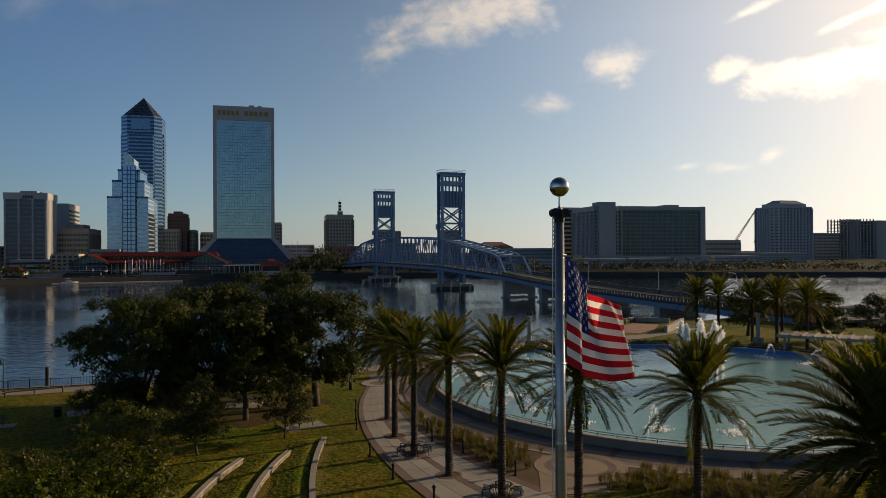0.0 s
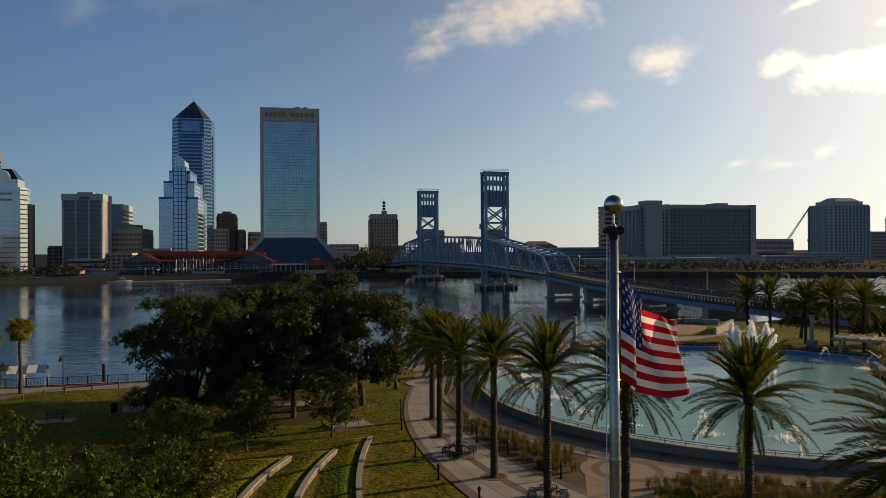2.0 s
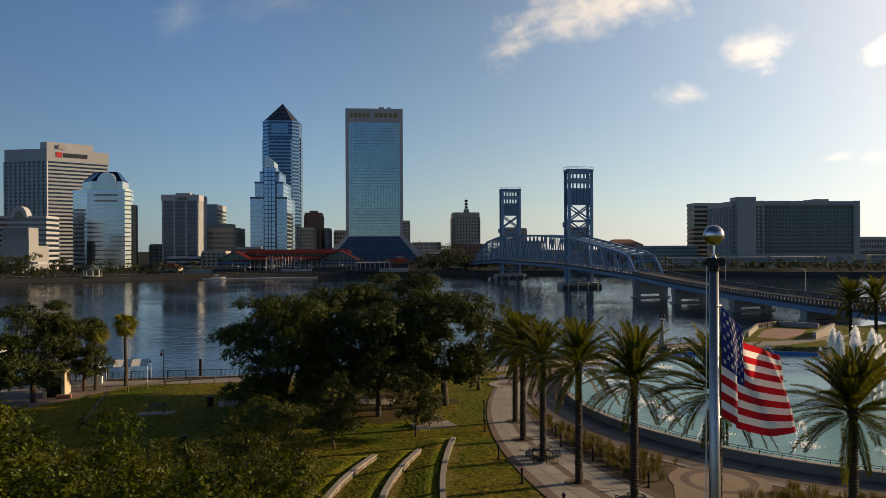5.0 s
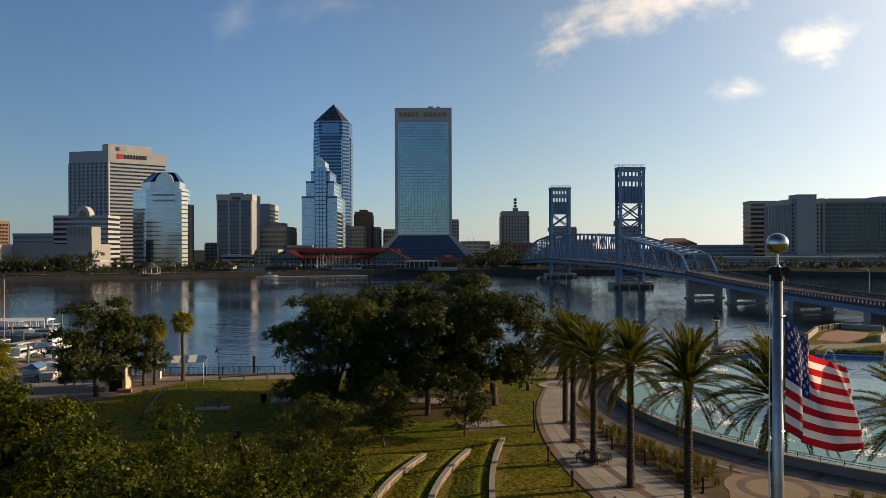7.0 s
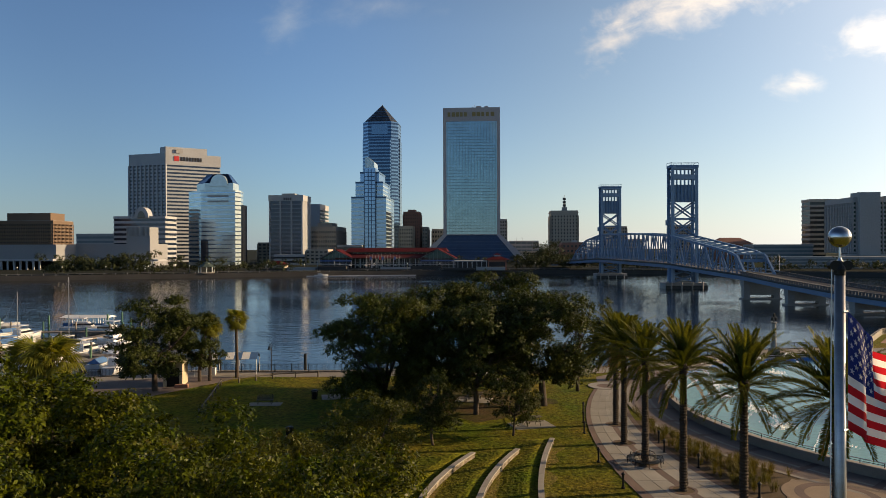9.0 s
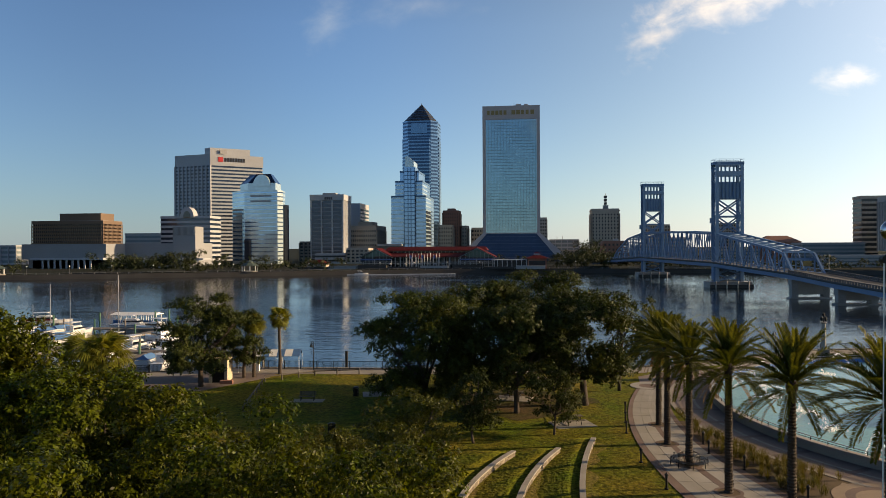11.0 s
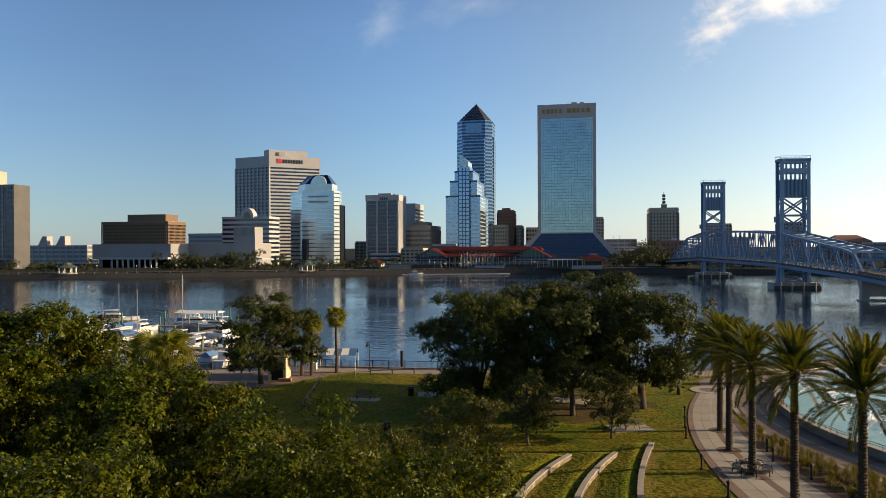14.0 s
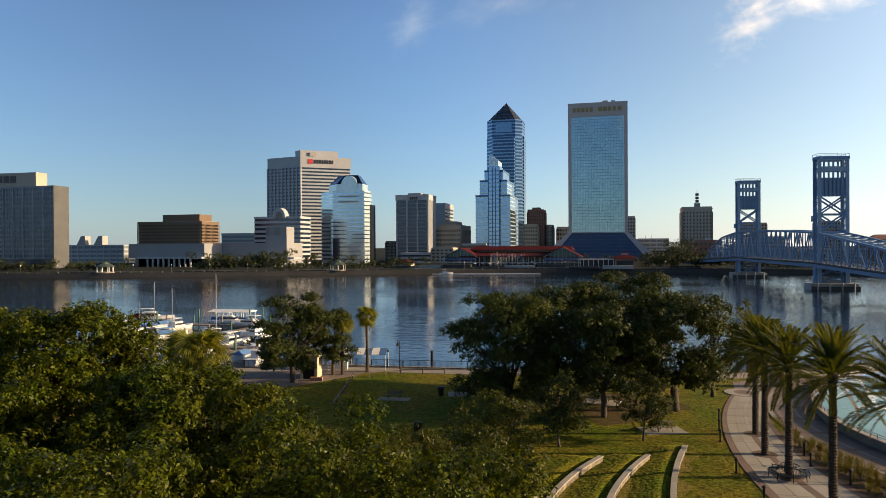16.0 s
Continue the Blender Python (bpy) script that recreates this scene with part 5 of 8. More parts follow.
    for s in (-hw, hw):
        for span, (ya, yb, panels) in enumerate(((261, 324, 10), (328, 434, 16), (438, 510, 11))):
            ys = [ya + (yb - ya) * k / panels for k in range(panels + 1)]
            tr = part("truss", Geo().beam(on_bridge(ya, s, deck_z(ya)), on_bridge(ys[1], s, deck_z(ys[1])), 0.7, 0.9), M_BRIDGE, t)
            for k in range(panels):
                y0, y1 = ys[k], ys[k + 1]
                if k:
                    part("bottom_chord", Geo().beam(on_bridge(y0, s, deck_z(y0)), on_bridge(y1, s, deck_z(y1)), 0.7, 0.9), M_BRIDGE, tr)
                ta = deck_z(y0) if (k == 0 and span == 0) else top_z(y0)
                tb = deck_z(y1) if (k == panels - 1 and span == 2) else top_z(y1)
                part("top_chord", Geo().beam(on_bridge(y0, s, ta), on_bridge(y1, s, tb), 0.75, 0.85), M_BRIDGE, tr)
                if k:
                    part("vertical", Geo().beam(on_bridge(y0, s, deck_z(y0)), on_bridge(y0, s, top_z(y0)), 0.4, 0.45), M_BRIDGE, tr)
                if k and k < panels - (span == 2):
                    if k % 2:
                        part("diagonal", Geo().beam(on_bridge(y0, s, top_z(y0)), on_bridge(y1, s, deck_z(y1)), 0.4, 0.5), M_BRIDGE, tr)
                    else:
                        part("diagonal", Geo().beam(on_bridge(y0, s, deck_z(y0)), on_bridge(y1, s, top_z(y1)), 0.4, 0.5), M_BRIDGE, tr)
                    ym = (y0 + y1) / 2
                    part("sub_post", Geo().beam(on_bridge(ym, s, deck_z(ym)), on_bridge(ym, s, (deck_z(ym) + top_z(ym)) / 2), 0.28, 0.3), M_BRIDGE, tr)
    for ya, yb, panels in ((268, 324, 9), (328, 434, 16), (438, 500, 9)):
        for k in range(panels + 1):
            y = ya + (yb - ya) * k / panels
            part("top_strut", Geo().beam(on_bridge(y, -hw, top_z(y)), on_bridge(y, hw, top_z(y)), 0.5, 0.7), M_BRIDGE_PALE, t)
            if k < panels:
                y1 = ya + (yb - ya) * (k + 1) / panels
                part("lateral", Geo().beam(on_bridge(y, -hw, top_z(y)), on_bridge(y1, hw, top_z(y1)), 0.35, 0.3), M_BRIDGE_PALE, t)
                part("lateral", Geo().beam(on_bridge(y, hw, top_z(y)), on_bridge(y1, -hw, top_z(y1)), 0.35, 0.3), M_BRIDGE_PALE, t)
    part("portal_sign", Geo().beam(on_bridge(267.5, 1.5, 12.0), on_bridge(267.5, 4.5, 12.0), 0.2, 1.8), M_GOLD_SIGN, t, "amber clearance sign")
    part("portal_strut", Geo().beam(on_bridge(267.8, -hw, 13.6), on_bridge(267.8, hw, 13.6), 0.5, 1.0), M_BRIDGE, t)

    # deck, girders and parapets
    ys = [120, 150, 172, 190, 203, 218, 234, 247, 261, 280, 300, 326, 350, 380, 410, 436, 460, 485, 510, 540, 570]
    for y0, y1 in zip(ys, ys[1:]):
        part("deck", Geo().beam(on_bridge(y0, 0, deck_z(y0) + 0.1), on_bridge(y1, 0, deck_z(y1) + 0.1), 14.6, 0.5), M_ASPHALT, t)
        for s in (-7.2, 7.2):
            part("girder", Geo().beam(on_bridge(y0, s * 0.94, deck_z(y0) - 0.8), on_bridge(y1, s * 0.94, deck_z(y1) - 0.8), 0.5, 1.5), M_BRIDGE, t)
            part("kerb", Geo().beam(on_bridge(y0, s, deck_z(y0) + 0.45), on_bridge(y1, s, deck_z(y1) + 0.45), 0.5, 0.4), M_PIER_DARK, t)
            part("parapet_rail", Geo().beam(on_bridge(y0, s, deck_z(y0) + 1.5), on_bridge(y1, s, deck_z(y1) + 1.5), 0.3, 0.25), M_PIER_DARK if y1 <= 261 else M_BRIDGE, t)
    y = 122.0
    while y < 262:
        for s in (-7.2, 7.2):
            part("baluster", Geo().beam(on_bridge(y, s, deck_z(y) + 0.6), on_bridge(y, s, deck_z(y) + 1.5), 0.35, 0.7), M_PIER_DARK, t)
        y += 1.3
    # near piers
    for y, w in ((261, 13.8), (234.5, 13), (203, 13), (174, 13)):
        z = deck_z(y) - 1.6
        hole = y == 261 or y == 234.5
        part("bent_cap", Geo().beam(on_bridge(y, -w / 2, z - 1.0), on_bridge(y, w / 2, z - 1.0), 2.4, 2.2), M_PIER, t)
        for s in (-w / 2 + 1.4, w / 2 - 1.4):
            part("bent_leg", Geo().beam(on_bridge(y, s, -1), on_bridge(y, s, z - 1.8), 2.2, 2.6), M_PIER, t)
        if hole:
            zc, zh = (1.5 + z) / 2, z - 1.5
            part("bent_wall", Geo().beam(on_bridge(y, -w / 2 + 2.4, zc), on_bridge(y, w / 2 - 2.4, zc), 2.1, zh), M_PIER, t)
        part("bent_foot", Geo().beam(on_bridge(y, -w / 2 - 0.4, 0.1), on_bridge(y, w / 2 + 0.4, 0.1), 3, 0.9), M_PIER, t)

lift_bridge()

def street_lamp(x, y, z, rz, h=8.5, group="street lamps on the bridge approach"):
    t = thing("street_lamp", "grey steel street lamp with a curved arm", "street lamp", group=group, at=(x, y, z), rz=rz)
    part("pole", Geo().tube([(0, 0, 0), (0, 0, h * 0.9)], [0.11, 0.07], 8), M_STEEL, t)
    part("arm", Geo().tube([(0, 0, h * 0.88), (0.4, 0, h * 0.97), (1.3, 0, h), (2.4, 0, h * 1.01)], 0.05, 6), M_STEEL, t)
    part("lamp_head", Geo().block(2.1, 2.9, -0.14, 0.14, h * 0.995, h * 1.02, 0.03), M_STEEL, t)

for y in (300, 262, 226, 190, 160):
    p = on_bridge(y, 7.6)
    street_lamp(p.x, p.y, deck_z(y), 190, 8.0)

# the road ramp east of the fountain
t = thing("road_ramp", "low concrete road ramp with parapets and asphalt", "road", kind="structure", at=(0, 0, 0))
pts = [(118 + 12 * k, 128 + 3.2 * k + 0.06 * k * k) for k in range(24)]
part("deck", Geo().strip([(x, y - 6) for x, y in pts], [(x, y + 8) for x, y in pts], G0 - 0.3, 4.0), M_ASPHALT, t)
for off in (-6, 8):
    part("parapet", Geo().strip([(x, y + off - 0.2) for x, y in pts], [(x, y + off + 0.2) for x, y in pts], 3.6, 5.0), M_PIER, t)
street_lamp(131.8, 147.6, 4, 20, 7.6)
street_lamp(122.7, 136.2, 4, 20, 7.0)

# ---------------------------------------------------------------- paths and paving
def path_left(y):
    return 86.4 - math.sqrt(77.9 ** 2 - (y - 62.2) ** 2)


def path_right(y):
    return 71.6 - math.sqrt(58.2 ** 2 - (y - 68.8) ** 2)


def path_piece(name, ya, yb, f0, f1, z, mat, parent, n=5, margin=0.0):
    """A piece of the curved walk between two stations and two shares of its width."""
    ys = [ya + margin + (yb - ya - 2 * margin) * i / (n - 1) for i in range(n)]
    w = lambda y, f: path_left(y) + (path_right(y) - path_left(y)) * f
    return part(name, Geo().strip([(w(y, f0), y) for y in ys], [(w(y, f1), y) for y in ys], G0 - 0.1, z), mat, parent)

walkway = thing("pavement_walk", "curved concrete walk with dark brick bands", "walkway", kind="structure")
path_piece("brick_border", 36, 88, 0.0, 0.10, G0 + 0.045, M_PAVER, walkway, 40)
path_piece("brick_border", 36, 88, 0.90, 1.0, G0 + 0.045, M_PAVER, walkway, 40)
path_piece("joint_bed", 36, 88, 0.10, 0.90, G0 + 0.02, M_CONC, walkway, 40)
path_piece("palm_band", 36, 68, 0.46, 0.55, G0 + 0.052, M_PAVER, walkway, 30)
yy = 36.0
while yy < 87:
    step = 3.2
    for f0, f1 in ((0.10, 0.28), (0.28, 0.46), (0.46, 0.55), (0.55, 0.725), (0.725, 0.90)):
        if f0 == 0.46 and yy < 68:
            continue
        path_piece("concrete_slab", yy, min(88, yy + step), f0 + 0.003, f1 - 0.003, G0 + 0.05, M_CONC_NEW, walkway, 3, 0.02)
    yy += step
for x, y in ((11.3, 67.8), (10.9, 61.5), (11.45, 55.9), (12.75, 50.1), (14.9, 44.8)):
    part("tree_ring", Geo().strip(arc(x, y, 0.72, 0, 360, 33), arc(x, y, 0.95, 0, 360, 33), G0 - 0.1, G0 + 0.075), M_PAVER, walkway, "dark brick ring round a palm")
    part("tree_pit", Geo().lathe([(0.72, G0 - 0.1), (0.72, G0 + 0.058)], 24, x, y), M_DIRT, walkway)
ring = thing("pavement_promenade", "brown brick promenade ring around the fountain pool", "promenade", kind="structure")
cx, cy = POOL
g = Geo()
g.strip(arc(cx, cy, POOL_R + 0.4, 0, 360, 121), arc(cx, cy, 34.6, 0, 360, 121), G0 - 0.1, G0 + 0.03)
part("paver_field", g, M_PROM, ring)
part("concrete_edge", Geo().strip(arc(cx, cy, 34.6, 0, 360, 121), arc(cx, cy, 35.0, 0, 360, 121), G0 - 0.1, G0 + 0.06), M_CONC, ring)
for k in range(40):
    a = 9 * k
    part("brick_band", Geo().strip(arc(cx, cy, POOL_R + 0.45, a, a + 1.0, 3), arc(cx, cy, 34.55, a, a + 1.0, 3), G0 - 0.1, G0 + 0.036), M_PAVER, ring)
for k in range(40):
    a = 9 * k + 1.0
    part("concrete_inlay", Geo().strip(arc(cx, cy, 32.3, a, a + 8, 5), arc(cx, cy, 32.6, a, a + 8, 5), G0 - 0.1, G0 + 0.036), M_CONC, ring)
# the worn crossing where walk and promenade meet
cross = thing("pavement_crossing", "brick forecourt where the walk meets the promenade", "pavement", kind="structure")
part("paver_field", Geo().prism([(12.2, 84), (15, 72), (20, 86), (24, 99), (18, 97), (13, 92)], G0 - 0.1, G0 + 0.024), M_PROM, cross)
part("round_border", Geo().strip(arc(13.4, 86, 1.2, 0, 360, 41), arc(13.4, 86, 2.2, 0, 360, 41), G0 - 0.1, G0 + 0.07), M_CONC_NEW, cross)
part("round_centre", Geo().lathe([(1.2, G0 - 0.1), (1.2, G0 + 0.06)], 32, 13.4, 86), M_PAVER, cross)
for a in (200, 250, 310):
    p = Vector((19.2, 84)) + Vector((math.cos(radians(a)), math.sin(radians(a)))) * 4
    part("pale_band", Geo().beam((19.2, 84, G0 - 0.02), (p.x, p.y, G0 - 0.02), 0.35, 0.13), M_CONC, cross)

# planting beds
beds = thing("planting_bed", "mulched planting bed of ornamental grasses", "planting bed", kind="structure")
ys = [46 + 23.5 * i / 24 for i in range(25)]
part("soil", Geo().strip([(path_right(y), y) for y in ys], [(cx - math.sqrt(35.0 ** 2 - (y - cy) ** 2), y) for y in ys], G0 - 0.1, G0 + 0.03), M_DIRT, beds)
part("soil", Geo().strip(arc(cx, cy, 35.0, 236, 300, 40), arc(cx, cy, 41.5, 236, 300, 40), G0 - 0.1, G0 + 0.012), M_DIRT, beds)
M_TAN_PAVE = material("tan_paving", (0.26, 0.19, 0.125), 0.85, 0, (0.19, 0.14, 0.095), 0.5, 12, 0.3)
patch = thing("pavement_circle", "round concrete paving patch with a brick ring", "pavement", kind="structure")
part("disc", Geo().lathe([(3.4, G0 - 0.1), (3.4, G0 + 0.055)], 40, 22.6, 49.6), M_TAN_PAVE, patch)
part("brick_ring", Geo().strip(arc(22.6, 49.6, 2.0, 0, 360, 41), arc(22.6, 49.6, 2.6, 0, 360, 41), G0 - 0.1, G0 + 0.062), M_PAVER, patch)
part("link_slab", Geo().prism([(17.5, 44.5), (22, 44), (25.2, 48), (21, 53), (19.8, 51)], G0 - 0.1, G0 + 0.048), M_TAN_PAVE, patch)

# ---------------------------------------------------------------- fountain
pool = thing("fountain_pool", "wide round fountain pool with turquoise water", "fountain", at=(cx, cy, G0))
part("water", Geo().lathe([(POOL_R - 0.05, -0.05), (POOL_R - 0.05, 0.3)], 120), M_POOL, pool, "turquoise rippled water")
part("rim_wall", Geo().strip(arc(0, 0, POOL_R, 0, 360, 121), arc(0, 0, POOL_R + 0.4, 0, 360, 121), -0.05, 0.74), M_CONC, pool)
part("blue_lining", Geo().strip(arc(0, 0, POOL_R - 0.06, 0, 360, 121), arc(0, 0, POOL_R - 0.005, 0, 360, 121), 0.0, 0.73), M_POOL_BLUE, pool, "blue painted inner face")
part("rim_cap", Geo().strip(arc(0, 0, POOL_R - 0.05, 0, 360, 121), arc(0, 0, POOL_R + 0.5, 0, 360, 121), 0.74, 0.81), M_CONC_NEW, pool)
rail = part("pool_rail", Geo().tube([(x, y, 1.14) for x, y in arc(0, 0, POOL_R + 0.2, 0, 360, 121)], 0.035, 6, False), M_STEEL, pool, "steel pipe rail")
part("lower_rail", Geo().tube([(x, y, 0.97) for x, y in arc(0, 0, POOL_R + 0.2, 0, 360, 121)], 0.02, 5, False), M_BLACK, rail)
pm = fix(Geo().tube([(0, 0, 0.8), (0, 0, 1.14)], 0.03, 6).mesh("rail_post", M_BLACK))
for x, y in arc(0, 0, POOL_R + 0.2, 0, 357, 120):
    part("rail_post", pm, None, rail, at=(x, y, 0))

M_SPRAY = leaf_material("white_spray", (0.92, 0.93, 0.94), (0.86, 0.88, 0.89), 0.55, 0.6, 0.1, (1, 1, 1))

def droplets(count, place, size, rnd):
    """Loose flecks of water."""
    v = np.zeros((count * 4, 3))
    for i in range(count):
        p, s = place(), size * rnd.uniform(0.5, 1.5)
        a = Vector((rnd.gauss(0, 1), rnd.gauss(0, 1), rnd.gauss(0, 1.6))).normalized()
        b = a.cross(Vector((rnd.gauss(0, 1), rnd.gauss(0, 1), rnd.gauss(0, 1)))).normalized()
        for k, (c, d) in enumerate(((-1, 0), (0, -0.6), (1, 0), (0, 0.6))):
            v[i * 4 + k] = p + a * (c * s) + b * (d * s)
    return v, np.arange(count * 4).reshape(-1, 4)


def plume(x, y, h, seed):
    """One upright jet: a foamy ragged core that swells to a rounded head, with loose flecks round it."""
    rnd = random.Random(seed)
    width = lambda u: (0.14 + 0.30 * u) * math.sqrt(max(0.02, 1 - max(0.0, (u - 0.62) / 0.38) ** 2))
    n, rows, g = 12, 26, Geo()
    v = []
    for i in range(rows):
        u = i / (rows - 1)
        for k in range(n):
            a, r = 2 * math.pi * k / n, width(u) * rnd.uniform(0.65, 1.2)
            v.append((x + r * math.cos(a), y + r * math.sin(a), 0.25 + h * u * 0.93 + rnd.uniform(-0.08, 0.08)))
    f = [(i * n + k, i * n + (k + 1) % n, (i + 1) * n + (k + 1) % n, (i + 1) * n + k) for i in range(rows - 1) for k in range(n)]
    part("jet_core", g.add(v, f + [tuple(range((rows - 1) * n, rows * n))]), M_SPRAY, pool, "dense white foaming water jet", smooth=True)
    def place():
        u = rnd.random() ** 0.75
        r = abs(rnd.gauss(0.85, 0.32)) * width(u)
        a = rnd.uniform(0, 6.28)
        fall = 1.5 if rnd.random() < 0.25 else 1
        return Vector((x + r * fall * math.cos(a), y + r * fall * math.sin(a), 0.3 + h * u * rnd.uniform(0.88, 1.02)))
    v, q = droplets(3600, place, 0.085, rnd)
    tagged(part("jet_spray", fast_mesh("jet_spray", v, q, M_SPRAY), None, pool, "loose white water flecks"), kind="stuff")

for k in range(8):
    a = radians(45 * k + 12)
    plume(2.2 * math.cos(a) + 0.7, 2.1 * math.sin(a), 6.9 + 0.55 * math.sin(k * 2.3), 100 + k)
plume(0.7, 0, 7.4, 120)

def side_jet(a, reach, h, seed):
    """A thin jet thrown in a low bow from the rim."""
    rnd = random.Random(seed)
    ca, sa = math.cos(radians(a)), math.sin(radians(a))
    def place():
        u = rnd.random()
        r = POOL_R - 1.2 - reach * u
        w = 0.03 + 0.09 * u
        return Vector((r * ca + rnd.gauss(0, w), r * sa + rnd.gauss(0, w), 0.35 + 4 * h * u * (1 - u) + rnd.gauss(0, w)))
    v, q = droplets(260, place, 0.06, rnd)
    v2, q2 = droplets(160, lambda: Vector(((POOL_R - 1.2 - reach) * ca + rnd.gauss(0, 0.55), (POOL_R - 1.2 - reach) * sa + rnd.gauss(0, 0.55), 0.33 + abs(rnd.gauss(0, 0.12)))), 0.09, rnd)
    part("side_jet", fast_mesh("side_jet", np.vstack((v, v2)), np.vstack((q, q2 + len(v))), M_SPRAY), None, pool, "thin bowed water jet")["kind"] = "stuff"

for k in range(24):
    side_jet(15 * k + 4, 4.5 + 1.2 * math.sin(k * 1.7), 1.9 + 0.5 * math.cos(k * 2.1), 300 + k)

# ---------------------------------------------------------------- curved seat walls
def seat_wall(a, b, bend, label, fill, reach):
    a, b = Vector(a), Vector(b)
    t = thing("seat_wall", label, "seat wall", group="curved seat walls on the lawn", at=(a.x, a.y, G0))
    d = (b - a)
    nrm = Vector((-d.y, d.x)).normalized()
    pts = [a + d * u + nrm * (bend * 4 * u * (1 - u)) - a for u in [i / 24 for i in range(25)]]
    # turf banked up behind the wall
    crest = [p + Vector((-0.10, 0.02)) for p in pts]
    foot = [p + Vector((-reach, 0.35 * reach)) for p in pts]
    n = len(pts)
    bank = Geo().add([(p.x, p.y, -0.05) for p in foot] + [((p.x * 0.6 + q.x * 0.4), (p.y * 0.6 + q.y * 0.4), fill * 0.6) for p, q in zip(crest, foot)]
                     + [(p.x, p.y, fill) for p in crest] + [(p.x, p.y, -0.1) for p in crest],
                     [(r * n + i, r * n + i + 1, (r + 1) * n + i + 1, (r + 1) * n + i) for r in range(3) for i in range(n - 1)]
                     + [(0, n, 2 * n, 3 * n), (n - 1, 2 * n - 1, 3 * n - 1, 4 * n - 1)])
    tagged(part("turf_bank", bank, M_GRASS, at=(a.x, a.y, G0), smooth=True), "grassy bank rising to a seat wall", "turf bank", kind="structure")
    soil = Geo().strip([tuple(p + Vector((0.14, -0.02))) for p in pts], [tuple(p + Vector((0.75 + 0.35 * math.sin(i * 1.3) + 0.2 * math.sin(i * 0.6), -0.2))) for i, p in enumerate(pts)], -0.1, 0.014)
    tagged(part("soil_strip", soil, M_WORN, at=(a.x, a.y, G0)), "worn soil along the foot of a seat wall", "soil", kind="structure")
    for i in range(24):
        p, q = pts[i], pts[i + 1]
        w = (q - p).normalized()
        o = Vector((-w.y, w.x))
        p, q = p + w * 0.006, q - w * 0.006
        for z0, z1 in ((-0.1, 0.2), (0.21, 0.40)):
            k = 0.003 * ((i * 7 + int(z0 * 10)) % 5)
            part("stone", Geo().prism([tuple(p - o * (0.12 + k)), tuple(q - o * (0.12 + k)), tuple(q + o * (0.12 + k)), tuple(p + o * (0.12 + k))], z0, z1), M_STONE, t)
        if i % 2 == 0:
            q2 = pts[i + 2] - w * 0.006
            part("cap_stone", Geo().prism([tuple(p - o * 0.2), tuple(q2 - o * 0.2), tuple(q2 + o * 0.2), tuple(p + o * 0.2)], 0.405, 0.49), M_CONC_NEW, t)

seat_wall((-1.6, 56.7), (-5.0, 42.0), -0.8, "low curved stone seat wall in worn grass", 0.34, 4.4)
seat_wall((1.9, 57.9), (-1.2, 42.0), -0.8, "long low curved seat wall with pale cap", 0.40, 3.4)
seat_wall((4.9, 61.2), (3.0, 42.0), -0.6, "slender curved pale seat wall by the walk", 0.42, 3.2)

# bare soil under the oaks
edge = [(-1.6 + (7.4 + 1.2 * math.sin(3 * k * 0.0698) + 0.7 * math.sin(7 * k * 0.0698) + 0.35 * math.sin(17 * k * 0.0698) + 0.2 * math.sin(29 * k * 0.0698)) * math.cos(k * 0.0698),
         76.0 + (6.6 + 0.8 * math.sin(4 * k * 0.0698 + 1) + 0.5 * math.sin(11 * k * 0.0698) + 0.25 * math.sin(23 * k * 0.0698)) * math.sin(k * 0.0698)) for k in range(90)]
tagged(part("ground_soil_patch", Geo().prism(edge, G0 - 0.1, G0 + 0.01), M_SHADE_SOIL), "brown leaf-littered soil under the oaks", "soil", kind="structure")

# ---------------------------------------------------------------- park furniture
def bollard_model():
    t = thing("bollard_light", "black iron bollard light with a domed cap", "bollard", group="bollard lights along the walk", at=(8.0, 64.6, G0))
    part("base", Geo().lathe([(0.14, 0), (0.14, 0.08), (0.10, 0.12)], 12), M_BLACK, t)
    part("shaft", Geo().lathe([(0.075, 0.1), (0.07, 0.78)], 12), M_BLACK, t)
    part("lantern", Geo().lathe([(0.10, 0.78), (0.105, 0.80), (0.085, 0.82), (0.085, 0.95)], 12), M_BLACK, t)
    part("cap", Geo().lathe([(0.15, 0.95), (0.14, 1.0), (0.06, 1.08), (0.03, 1.10), (0.03, 1.15)], 12), M_BLACK, t)
    return t

bol = bollard_model()
for x, y in ((8.4, 68.4), (8.9, 72.4), (8.0, 56.2), (8.8, 50.4), (10.5, 45.2), (13.8, 61.7), (13.6, 59.0), (15.2, 55.2), (17.3, 48.9), (20.6, 45.4)):
    copy_thing(bol, pose(x, y, G0))

